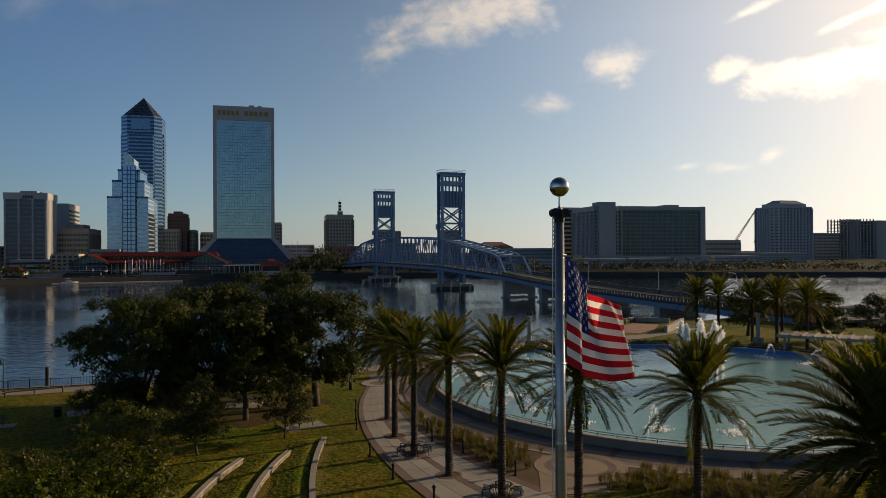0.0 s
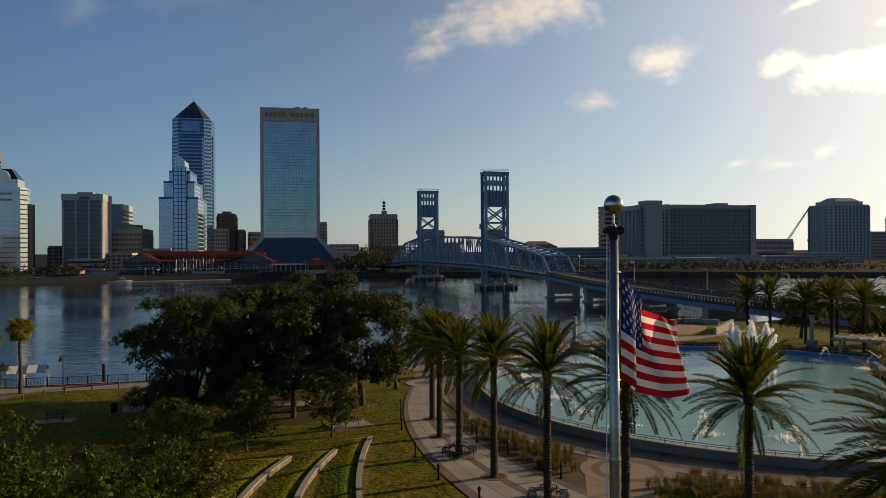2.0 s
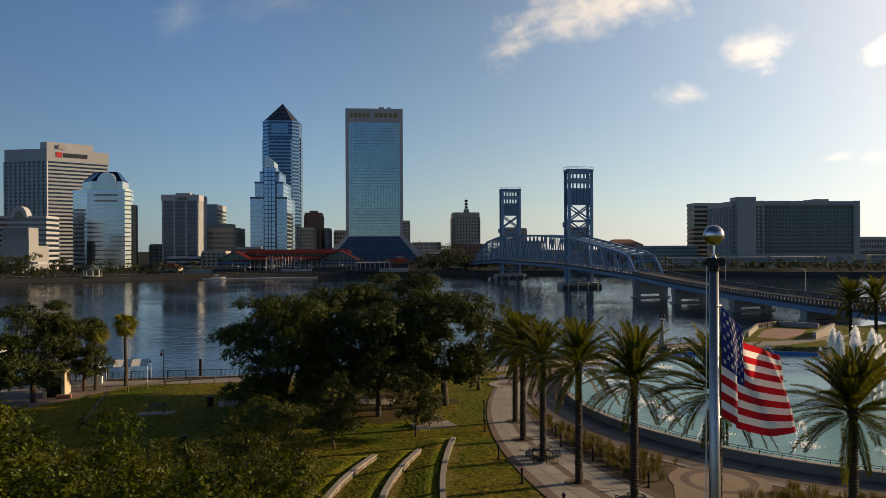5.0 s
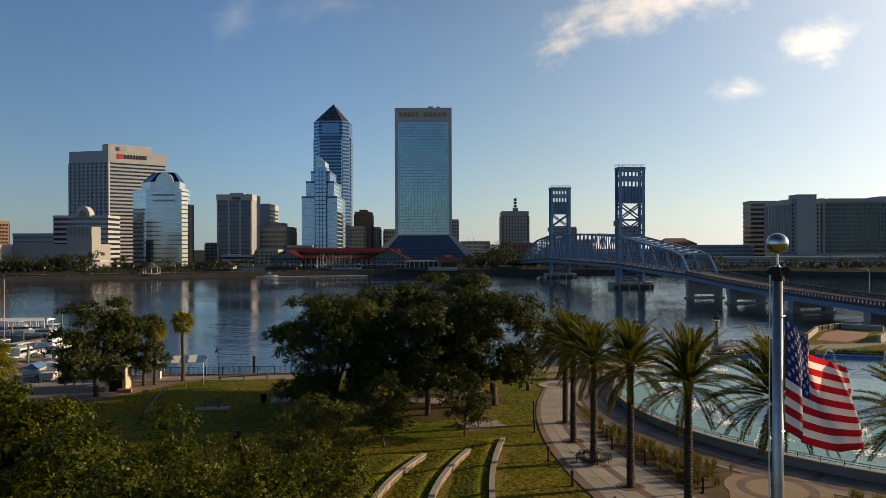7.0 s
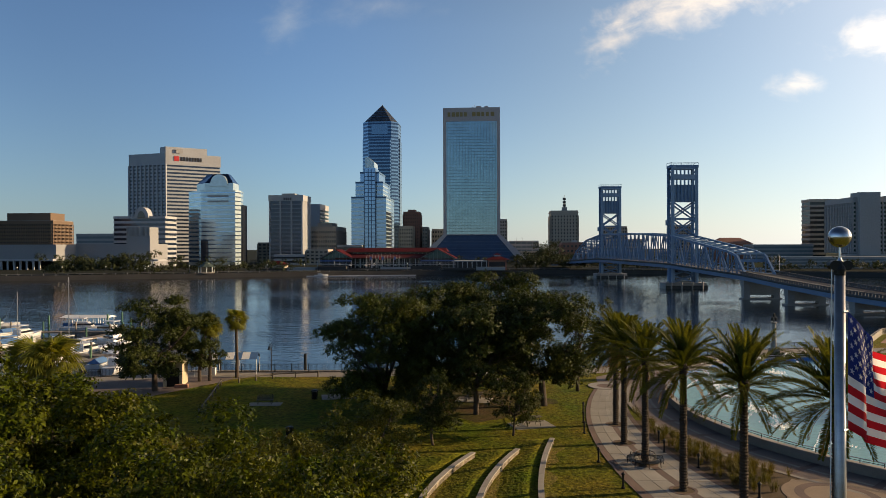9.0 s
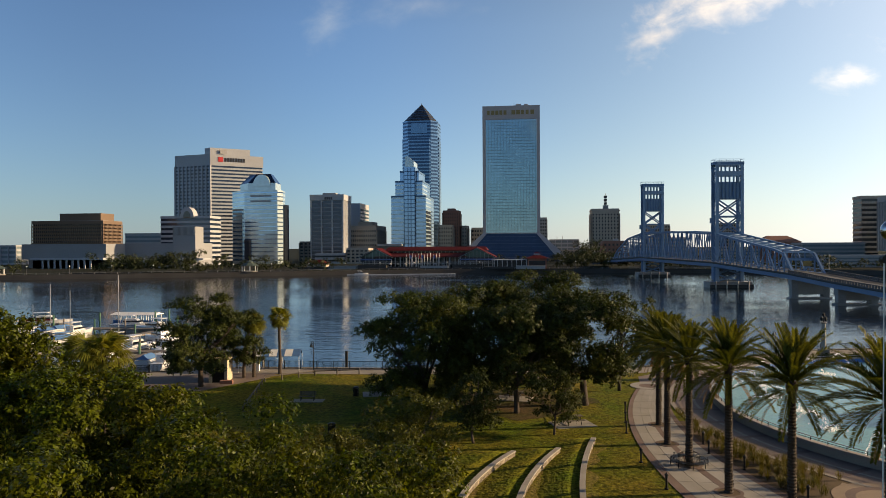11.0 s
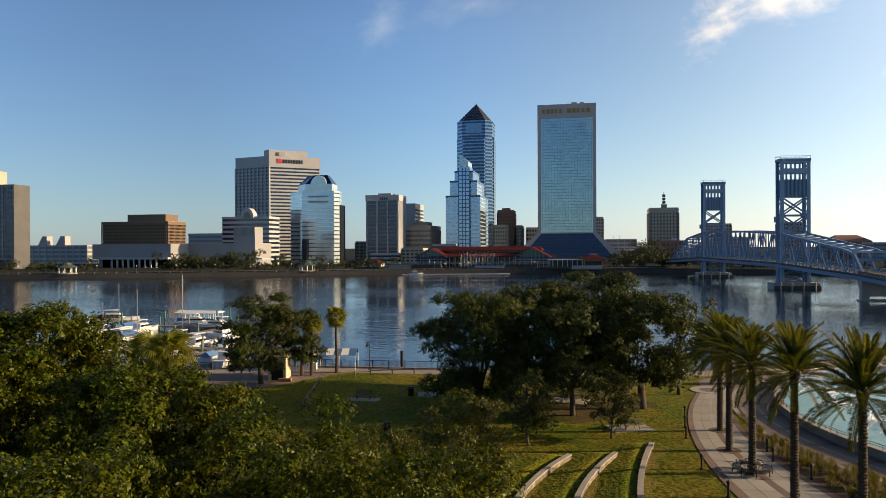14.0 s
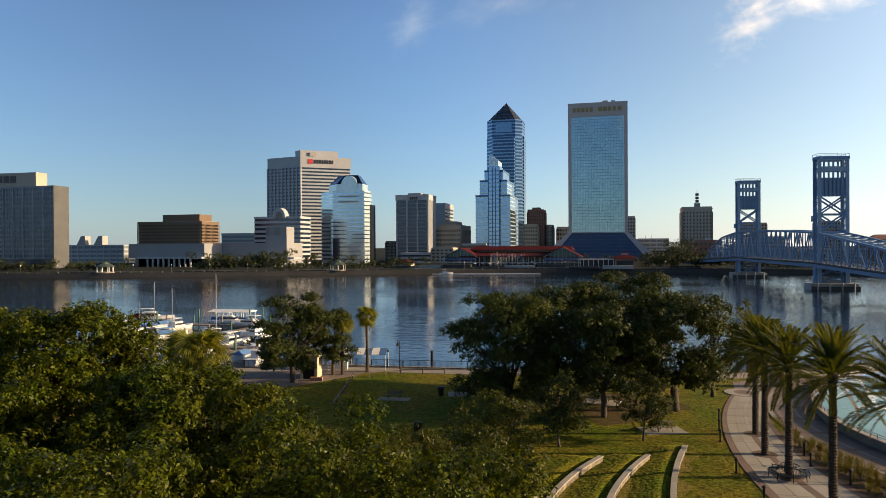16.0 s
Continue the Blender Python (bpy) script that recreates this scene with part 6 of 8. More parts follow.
def ring_bench(x, y):
    t = thing("tree_bench", "black iron ring bench around a palm trunk", "bench", group="ring benches around palms", at=(x, y, G0))
    for k in range(8):
        a = 45 * k
        for r in (0.85, 1.0, 1.15, 1.3):
            part("seat_slat", Geo().strip(arc(0, 0, r, a + 1, a + 44, 5), arc(0, 0, r + 0.1, a + 1, a + 44, 5), 0.43, 0.47), M_BLACK, t)
        part("back_rail", Geo().tube([(p[0], p[1], 0.88) for p in arc(0, 0, 0.72, a, a + 45, 5)], 0.03, 6), M_BLACK, t)
        for b in range(5):
            p, q = arc(0, 0, 0.82, a + 9 * b, a + 9 * b + 1, 2)[0], arc(0, 0, 0.72, a + 9 * b, a + 9 * b + 1, 2)[0]
            part("back_bar", Geo().tube([(p[0], p[1], 0.46), (q[0], q[1], 0.88)], 0.014, 5), M_BLACK, t)
        p = arc(0, 0, 1.32, a, a + 1, 2)[0]
        part("leg", Geo().tube([(p[0] * 1.03, p[1] * 1.03, 0), (p[0], p[1], 0.44), (p[0] * 0.97, p[1] * 0.97, 0.68)], 0.03, 6), M_BLACK, t)
        part("arm_rest", Geo().tube([(p[0] * 1.02, p[1] * 1.02, 0.66), (p[0] * 0.6, p[1] * 0.6, 0.7)], 0.025, 6), M_BLACK, t)

ring_bench(11.45, 55.9)
ring_bench(14.9, 44.8)

M_SLAT = material("weathered_slat", (0.10, 0.085, 0.07), 0.75, 0, (0.07, 0.06, 0.05), 2, 30, 0.3, island=0.2)

def park_bench(x, y, rz):
    pad = part("bench_pad", Geo().block(-1.75, 1.75, -0.75, 0.75, -0.1, 0.05, 0.02), M_CONC_NEW, at=pose(x, y, G0, 0, 0, rz))
    tagged(pad, "pale concrete pad under a park bench", "bench pad")
    t = thing("park_bench", "dark slatted park bench on a concrete pad", "bench", at=(x, y, G0 + 0.05), rz=rz)
    for k in range(5):
        part("seat_slat", Geo().block(-0.9, 0.9, -0.26 + k * 0.1, -0.18 + k * 0.1, 0.42, 0.45, 0.008), M_SLAT, t)
    for k in range(4):
        part("back_slat", Geo().block(-0.9, 0.9, 0.26 + k * 0.03, 0.29 + k * 0.03, 0.50 + k * 0.11, 0.58 + k * 0.11, 0.008), M_SLAT, t)
    for s in (-0.7, 0.7):
        part("leg", Geo().tube([(s, -0.2, 0), (s, -0.2, 0.42)], 0.03, 6), M_BLACK, t)
        part("leg", Geo().tube([(s, 0.26, 0), (s, 0.26, 0.45), (s, 0.38, 0.95)], 0.03, 6), M_BLACK, t)

park_bench(-24.0, 74.4, 4)

def picnic_table(x, y, rz, pad=True):
    if pad:
        p = part("table_pad", Geo().block(-1.9, 1.9, -1.3, 1.3, -0.1, 0.04, 0.02), M_CONC_NEW, at=pose(x, y, G0, 0, 0, rz))
        tagged(p, "pale concrete pad under a picnic table", "table pad")
    t = thing("picnic_table", "dark slatted picnic table with two benches", "picnic table", group="picnic tables under the oaks", at=(x, y, G0 + 0.04), rz=rz)
    for k in range(5):
        part("top_slat", Geo().block(-0.95, 0.95, -0.38 + k * 0.155, -0.24 + k * 0.155, 0.72, 0.76, 0.01), M_SLAT, t)
    for s in (-0.72, 0.62):
        for k in range(2):
            part("bench_slat", Geo().block(-0.95, 0.95, s + k * 0.14 - 0.07, s + k * 0.14 + 0.06, 0.43, 0.47, 0.01), M_SLAT, t)
    for s in (-0.65, 0.65):
        part("leg_bar", Geo().tube([(s, -0.68, 0.42), (s, 0.68, 0.42)], 0.035, 6), M_BLACK, t)
        part("leg", Geo().tube([(s, -0.62, 0), (s, -0.25, 0.72)], 0.035, 6), M_BLACK, t)
        part("leg", Geo().tube([(s, 0.62, 0), (s, 0.25, 0.72)], 0.035, 6), M_BLACK, t)

picnic_table(3.5, 67.3, 20)
picnic_table(-2.1, 77.7, -10)
picnic_table(-17.0, 78.6, 15)
picnic_table(0.6, 86.0, 5, False)

def litter_bin(x, y):
    t = thing("litter_bin", "round black slatted litter bin", "litter bin", group="litter bins on the lawn", at=(x, y, G0))
    part("liner", Geo().lathe([(0.24, 0.05), (0.26, 0.85)], 14), M_BLACK, t)
    for k in range(14):
        a = 2 * math.pi * k / 14
        part("slat", Geo().tube([(0.28 * math.cos(a), 0.28 * math.sin(a), 0), (0.33 * math.cos(a), 0.33 * math.sin(a), 0.92)], 0.022, 4), M_BLACK, t)
    part("lid", Geo().lathe([(0.36, 0.92), (0.36, 0.98), (0.2, 1.06)], 14), M_BLACK, t)

litter_bin(-19.4, 77.2)
litter_bin(-17.6, 61.5)

def park_lamp(x, y, h=4.0):
    t = thing("park_lamp", "black post lamp with a hanging bell shade", "park lamp", group="post lamps on the river walk", at=(x, y, G0))
    part("post", Geo().lathe([(0.13, 0), (0.12, 0.3), (0.06, 0.5), (0.045, h)], 10), M_BLACK, t)
    part("bracket", Geo().tube([(0, 0, h - 0.15), (-0.08, 0, h + 0.12), (-0.22, 0, h + 0.12), (-0.28, 0, h - 0.1)], 0.03, 6), M_BLACK, t)
    part("shade", Geo().lathe([(0.24, h - 0.65), (0.22, h - 0.55), (0.10, h - 0.32), (0.05, h - 0.1)], 12, -0.28, 0), M_BLACK, t)

park_lamp(-28.5, 90.8)
park_lamp(36.0, 112.6, 3.4)
park_lamp(6, 94.5)

def railing(pts, name="river_railing", label="black steel railing along the river walk"):
    t = thing(name, label, "railing", at=(pts[0][0], pts[0][1], G0))
    o = Vector(pts[0])
    run = [Vector(p) - o for p in pts]
    for z in (1.06, 0.12):
        part("rail", Geo().tube([(p.x, p.y, z) for p in run], 0.03, 5), M_BLACK, t)
    thin = fix(Geo().box(-0.012, 0.012, -0.012, 0.012, 0.1, 1.06).mesh("baluster", M_BLACK))
    post = fix(Geo().box(-0.04, 0.04, -0.04, 0.04, 0, 1.14).mesh("post", M_BLACK))
    g = Geo()
    for a, b in zip(run, run[1:]):
        n = max(1, round((b - a).length / 2.2))
        for i in range(n + 1):
            p = a.lerp(b, i / n)
            part("post", post, None, t, at=(p.x, p.y, 0))
        n = max(1, round((b - a).length / 0.16))
        for i in range(n):
            p = a.lerp(b, i / n)
            g.box(p.x - 0.012, p.x + 0.012, p.y - 0.012, p.y + 0.012, 0.1, 1.06)
    tagged(part("baluster_infill", g, M_BLACK, t), kind="stuff")

railing([(-52, 87.6), (-40, 93.0), (-20, 94.0), (14, 98.5)])
railing([(14, 98.5), (30, 108.4), (44, 116.8), (58, 120.2)])

def pile_post(x, y, h=2.2):
    t = part("mooring_pile", Geo().tube([(0, 0, -3), (0, 0, h)], 0.2, 10), M_BLACK, at=(x, y, G0))
    tagged(t, "dark tarred mooring pile at the river wall", "mooring pile", "mooring piles")

pile_post(-25.3, 95.4)
pile_post(-36.8, 94.6, 1.4)

def rail_fence(pts):
    t = thing("log_fence", "low weathered log rail fence on the lawn", "fence", at=(pts[0][0], pts[0][1], G0))
    o = Vector(pts[0])
    run = [Vector(p) - o for p in pts]
    for a, b in zip(run, run[1:]):
        n = max(1, round((b - a).length / 2.4))
        for i in range(n + 1):
            p = a.lerp(b, i / n)
            part("post", Geo().tube([(p.x, p.y, -0.2), (p.x, p.y, 0.75)], 0.09, 8), M_SLAT, t)
        for i in range(n):
            p, q = a.lerp(b, i / n), a.lerp(b, (i + 1) / n)
            part("log_rail", Geo().tube([(p.x, p.y, 0.58), (q.x, q.y, 0.60)], 0.075, 8), M_SLAT, t)

rail_fence([(-28.8, 68.8), (-32.6, 84.3), (-27.7, 88.8), (-22.3, 90.4)])

# stone marker by the forecourt
t = thing("stone_marker", "pale stone marker with a sloping top", "stone marker", at=(17.6, 90.8, G0), rz=-20)
part("block", Geo().add([(-0.8, -0.4, 0), (0.8, -0.4, 0), (0.8, 0.4, 0), (-0.8, 0.4, 0), (-0.8, -0.4, 1.9), (0.5, -0.4, 1.9), (0.8, -0.4, 1.4), (-0.8, 0.4, 1.9), (0.5, 0.4, 1.9), (0.8, 0.4, 1.4)],
                        [(3, 2, 1, 0), (0, 1, 6, 5, 4), (3, 7, 8, 9, 2), (0, 4, 7, 3), (1, 2, 9, 6), (4, 5, 8, 7), (5, 6, 9, 8)]), M_CONC_NEW, t)
part("plinth", Geo().block(-1.0, 1.0, -0.55, 0.55, -0.1, 0.15, 0.02), M_CONC, t)

def light_column(x, y, h=6.3):
    t = thing("light_column", "pale stone column carrying a cluster of globe lanterns", "light column", group="light columns at the pool", at=(x, y, G0))
    part("plinth", Geo().block(-0.6, 0.6, -0.6, 0.6, 0, 1.3, 0.04), M_CONC, t)
    part("shaft", Geo().lathe([(0.42, 1.3), (0.42, 1.4), (0.34, 1.5), (0.29, h - 1.4), (0.36, h - 1.3), (0.45, h - 1.2), (0.45, h - 1.1)], 16), M_CONC_NEW, t)
    part("lantern_stem", Geo().tube([(0, 0, h - 1.1), (0, 0, h - 0.2)], 0.06, 8), M_BLACK, t)
    for k in range(4):
        a = radians(90 * k + 30)
        part("lantern", Geo().lathe([(0.08, h - 0.9), (0.16, h - 0.75), (0.16, h - 0.45), (0.05, h - 0.3)], 10, 0.36 * math.cos(a), 0.36 * math.sin(a)), M_BLACK, t)
    part("top_lantern", Geo().lathe([(0.08, h - 0.3), (0.17, h - 0.2), (0.17, h + 0.1), (0.04, h + 0.25)], 10), M_BLACK, t)

light_column(41.7, 109.7)
light_column(79.3, 102.7)

def pergola():
    t = thing("pergola", "pale flat-roofed colonnade beside the fountain", "colonnade", at=(76.2, 92.8, G0), rz=-50)
    for k in range(7):
        for y in (0, 3.2):
            part("column", Geo().lathe([(0.3, 0), (0.3, 0.2), (0.2, 0.3), (0.18, 2.5), (0.28, 2.6)], 12, k * 4.2, y), M_CONC_NEW, t)
    part("roof_slab", Geo().block(-1, 26.5, -0.8, 4.0, 2.6, 3.0, 0.04), M_CONC_NEW, t)
    for k in range(18):
        part("roof_rib", Geo().block(-0.8 + k * 1.55, -0.5 + k * 1.55, -1.1, 4.3, 3.0, 3.16, 0.02), M_CONC, t)

pergola()

# river plaza
t = thing("pavement_plaza", "terracotta paved river plaza with low walls", "plaza", kind="structure")
part("paving", Geo().prism([(65.5, 126), (69, 123), (75.5, 128.5), (81, 136), (77, 140), (72.6, 136.4)], G0 - 0.1, G0 + 0.02), material("terracotta_paver", (0.30, 0.155, 0.105), 0.85, 0, (0.22, 0.12, 0.085), 0.3, 8, 0.3), t)
for a, b in (((64, 126.4), (72, 138.2)), ((72, 138.2), (79, 143.2)), ((79, 143.2), (85, 138.4))):
    part("low_wall", Geo().beam((a[0], a[1], G0 + 0.5), (b[0], b[1], G0 + 0.5), 0.5, 1.0), M_CONC_NEW, t)
part("ramp_wall", Geo().beam((74, 122, G0 + 0.5), (84, 132, G0 + 0.9), 0.6, 1.6), M_CONC_NEW, t)
part("walk_slab", Geo().prism([(46, 114.5), (52, 112.0), (66, 116), (84, 126), (84, 128), (70, 121.5), (58, 119)], G0 - 0.1, G0 + 0.016), M_CONC, t)
railing([(64, 126), (71.6, 137.6), (79, 142.6)], "plaza_railing", "dark railing round the river plaza")

# ---------------------------------------------------------------- trees
def leaf_cloud(rng, centres, radii, count, length, width, flat=0.75, up=0.25, spray=12):
    """Leaves set in small sprays on the outsides of clumps: numpy arrays of corners and faces."""
    centres, radii = np.array(centres), np.array(radii)
    sprays = max(1, count // spray)
    count = sprays * spray
    pick = rng.choice(len(centres), sprays, p=radii ** 2 / (radii ** 2).sum())
    d = rng.normal(size=(sprays, 3))
    d /= np.linalg.norm(d, axis=1)[:, None]
    d[:, 2] = np.where(d[:, 2] < -0.2, -d[:, 2], d[:, 2])
    r = radii[pick] * (1 - np.abs(rng.normal(0, 0.15, sprays)))
    base = centres[pick] + d * r[:, None] * np.array((1, 1, flat))
    shoot = d * 0.8 + rng.normal(size=(sprays, 3)) * 0.45 + np.array((0, 0, 0.35))
    shoot /= np.linalg.norm(shoot, axis=1)[:, None]
    way, p = np.repeat(shoot, spray, 0), np.repeat(base, spray, 0)
    p = p + way * (rng.uniform(-0.6, 1.5, count) * length)[:, None] + rng.normal(size=(count, 3)) * length * 0.42
    nrm = np.repeat(d, spray, 0) * 0.9 + rng.normal(size=(count, 3)) * 0.42 + np.array((0, 0, up))
    nrm /= np.linalg.norm(nrm, axis=1)[:, None]
    a = np.cross(nrm, rng.normal(size=(count, 3)))
    a /= np.linalg.norm(a, axis=1)[:, None]
    b = np.cross(nrm, a)
    s = rng.uniform(0.65, 1.35, count)[:, None]
    L, W = a * length * s * 0.5, b * width * s * 0.5
    v = np.stack((p - L, p - W + L * 0.1, p + L, p + W + L * 0.1), 1).reshape(-1, 3)
    return v, np.arange(count * 4).reshape(-1, 4)


def limb(t, rnd, a, b, r0, r1, bend, name="limb"):
    a, b = Vector(a), Vector(b)
    off = Vector((rnd.gauss(0, bend), rnd.gauss(0, bend), rnd.gauss(0, bend * 0.4)))
    pts = [a.lerp(b, u) + off * (4 * u * (1 - u)) for u in (0, 0.25, 0.5, 0.75, 1)]
    part(name, Geo().tube(pts, [r0 + (r1 - r0) * u for u in (0, 0.25, 0.5, 0.75, 1)], 7), M_BARK, t, smooth=True)
    return pts


def broad_tree(name, label, x, y, height, spread, seed, leaves, leaf, mat, trunk_h=2.4, trunk_r=0.28, clumps=46, low=0.32, group="", deep=None, lean=(0, 0), clump_r=0.24):
    """A tapered trunk with limbs and a crown of leafy clumps with an uneven outline."""
    rnd, rng = random.Random(seed), np.random.default_rng(seed)
    t = thing(name, label, "tree", group, at=(x, y, G0))
    deep = deep or spread
    centres, radii = [], []
    for k in range(clumps):
        u, a = rnd.random(), rnd.uniform(0, 6.2832)
        zz = low + (1 - low) * u
        w = math.sqrt(max(0.05, 1 - ((zz - (low + 0.28)) / (1.02 - low - 0.2)) ** 2)) if zz > low + 0.28 else 0.72 + 0.28 * (zz - low) / 0.28
        s = rnd.uniform(0.34, 0.95) * w
        c = (lean[0] * zz + spread * s * math.cos(a), lean[1] * zz + deep * s * math.sin(a), height * zz * 0.93)
        centres.append(c)
        radii.append(spread * rnd.uniform(clump_r * 0.7, clump_r * 1.35))
    top = (rnd.gauss(0, 0.15), rnd.gauss(0, 0.15), trunk_h)
    limb(t, rnd, (0, 0, -0.2), top, trunk_r * 1.25, trunk_r * 0.85, 0.08, "trunk")
    for k in range(7):
        c = centres[k * len(centres) // 7]
        mid = (c[0] * 0.45, c[1] * 0.45, trunk_h + (c[2] - trunk_h) * 0.5)
        pts = limb(t, rnd, top, mid, trunk_r * 0.6, trunk_r * 0.32, 0.2)
        limb(t, rnd, mid, c, trunk_r * 0.32, 0.03, 0.25)
        for j in range(2):
            c2 = min(centres, key=lambda q: (q[0] - c[0] - rnd.gauss(0, 1)) ** 2 + (q[1] - c[1] - rnd.gauss(0, 1)) ** 2 + (q[2] - c[2] - rnd.gauss(0, 1)) ** 2)
            limb(t, rnd, pts[3], c2, trunk_r * 0.25, 0.025, 0.2)
    v, q = leaf_cloud(rng, centres, radii, leaves, leaf, leaf * 0.55)
    part("crown", fast_mesh("crown", v, q, mat), None, t)
    return t


# the dense glossy trees in front of the lens
NEAR = "dense glossy-leaved evergreen in the park"
EV = "dense evergreens"
broad_tree("evergreen_tree", NEAR, -21.5, 30.5, 11.2, 5.0, 19, 47840, 0.183, M_LEAF_NEAR, clumps=90, clump_r=0.155, group=EV)
broad_tree("evergreen_tree", NEAR, -31.0, 34.0, 13.7, 6.4, 11, 88320, 0.195, M_LEAF_NEAR, clumps=200, clump_r=0.155, group=EV)
broad_tree("evergreen_tree", NEAR, -28.2, 34.5, 12.4, 4.0, 29, 27600, 0.195, M_LEAF_NEAR, clumps=90, clump_r=0.15, group=EV)
broad_tree("evergreen_tree", NEAR, -40.0, 36.0, 13.2, 7.6, 12, 36800, 0.220, M_LEAF_NEAR, clumps=100, clump_r=0.155, group=EV)
broad_tree("evergreen_tree", NEAR, -18.0, 27.5, 11.5, 6.0, 13, 66240, 0.171, M_LEAF_NEAR, clumps=100, clump_r=0.15, group=EV)
broad_tree("evergreen_tree", NEAR, -10.6, 24.6, 10.6, 5.6, 14, 66240, 0.146, M_LEAF_NEAR, clumps=110, clump_r=0.15, group=EV)
broad_tree("evergreen_tree", NEAR, -14.0, 15.5, 12.0, 5.4, 15, 44160, 0.134, M_LEAF_NEAR, clumps=100, clump_r=0.14, group=EV)
broad_tree("evergreen_tree", NEAR, -25.5, 21.5, 12.4, 6.0, 16, 38640, 0.159, M_LEAF_NEAR, clumps=100, clump_r=0.15, group=EV)
broad_tree("evergreen_tree", "smaller glossy-leaved evergreen at the lawn's edge", -5.2, 21.5, 10.4, 4.4, 17, 38640, 0.134, M_LEAF_NEAR, clumps=80, clump_r=0.2, trunk_r=0.16, low=0.2, group=EV)
broad_tree("evergreen_tree", NEAR, -8.0, 14.5, 10.8, 4.4, 18, 14720, 0.128, M_LEAF_NEAR, clumps=90, clump_r=0.15, group=EV)

# live oaks on the lawn
OAK = "live oaks on the lawn"
broad_tree("live_oak", "spreading dark live oak with an open crown", 5.2, 75.5, 12.4, 7.2, 21, 52000, 0.25, M_LEAF_OAK, 3.2, 0.36, 130, 0.24, OAK, clump_r=0.17)
broad_tree("live_oak", "dark live oak in shade among others", -1.7, 71.2, 10.9, 5.2, 22, 32000, 0.25, M_LEAF_OAK, 2.6, 0.24, 66, 0.24, OAK, clump_r=0.19)
broad_tree("live_oak", "tall live oak behind its neighbours", 0.2, 84.2, 13.6, 7.4, 23, 46000, 0.25, M_LEAF_OAK, 3.0, 0.42, 90, 0.22, OAK, clump_r=0.17)
# this oak's sunlit look comes from its brighter leaf colour
broad_tree("live_oak", "broad low-branched live oak, sunlit look put in its leaf colour", -11.2, 73.0, 12.0, 6.9, 24, 72000, 0.22, M_LEAF_SUN, 2.0, 0.36, 120, 0.05, OAK, clump_r=0.17)
broad_tree("live_oak", "live oak merged with a broader neighbour", -5.2, 79.5, 12.3, 6.8, 25, 44000, 0.25, M_LEAF_OAK, 3.0, 0.34, 90, 0.15, OAK, clump_r=0.17)
broad_tree("live_oak", "thin-limbed live oak leaning out to the river", 9.6, 83.0, 11.0, 3.0, 26, 3800, 0.23, M_LEAF_OAK, 4.2, 0.18, 22, 0.30, OAK, lean=(1.6, 0))
broad_tree("live_oak", "dark round-headed live oak by the boat basin", -39.0, 80.6, 10.9, 5.2, 27, 40000, 0.23, M_LEAF_OAK, 2.8, 0.3, 80, 0.2, OAK, clump_r=0.19)
broad_tree("live_oak", "small dark live oak by the boat basin", -36.2, 86.6, 8.6, 3.2, 28, 14000, 0.23, M_LEAF_OAK, 2.6, 0.2, 44, 0.22, OAK, clump_r=0.26)
# young trees
YOUNG = "young trees on the lawn"
broad_tree("young_tree", "young leafy tree with a slim trunk", -5.0, 60.1, 6.0, 2.5, 31, 12000, 0.16, M_LEAF_OAK, 1.6, 0.10, 50, 0.2, YOUNG, clump_r=0.28)
broad_tree("young_tree", "young upright tree with a slim trunk", 1.7, 63.5, 5.6, 2.4, 32, 8500, 0.16, M_LEAF_OAK, 1.7, 0.09, 44, 0.25, YOUNG, clump_r=0.26)
broad_tree("young_tree", "bushy olive-brown young tree", -8.3, 48.5, 6.6, 4.0, 33, 22000, 0.15, M_LEAF_SMALL, 1.4, 0.12, 80, 0.1, YOUNG, clump_r=0.22)
broad_tree("young_tree", "bushy olive young tree above a hedge", -13.2, 34.5, 6.9, 4.2, 34, 26000, 0.14, M_LEAF_SMALL, 1.6, 0.12, 60, 0.12, YOUNG, clump_r=0.24)
broad_tree("young_tree", "bushy green young tree by the seat walls", -7.6, 33.0, 8.4, 3.8, 35, 26000, 0.13, M_LEAF_SMALL, 1.6, 0.12, 70, 0.12, YOUNG, clump_r=0.22)
# beyond the fountain
broad_tree("live_oak", "round dark tree beyond the fountain", 100, 98, 8.0, 5.0, 41, 8000, 0.35, M_LEAF_OAK, 2.4, 0.3, 40, 0.2, "trees beyond the fountain")
broad_tree("live_oak", "low dark shrub tree beyond the colonnade", 92, 84, 5.6, 4.2, 42, 7000, 0.32, M_LEAF_OAK, 1.4, 0.2, 36, 0.12, "trees beyond the fountain")
broad_tree("live_oak", "dark rounded tree behind the far palms", 93, 104, 8.4, 5.0, 44, 9000, 0.34, M_LEAF_OAK, 2.4, 0.28, 44, 0.15, "trees beyond the fountain")
broad_tree("live_oak", "dark tree among the far palms", 86, 114, 9.0, 4.6, 43, 8000, 0.34, M_LEAF_OAK, 2.4, 0.28, 40, 0.25, "trees beyond the fountain")

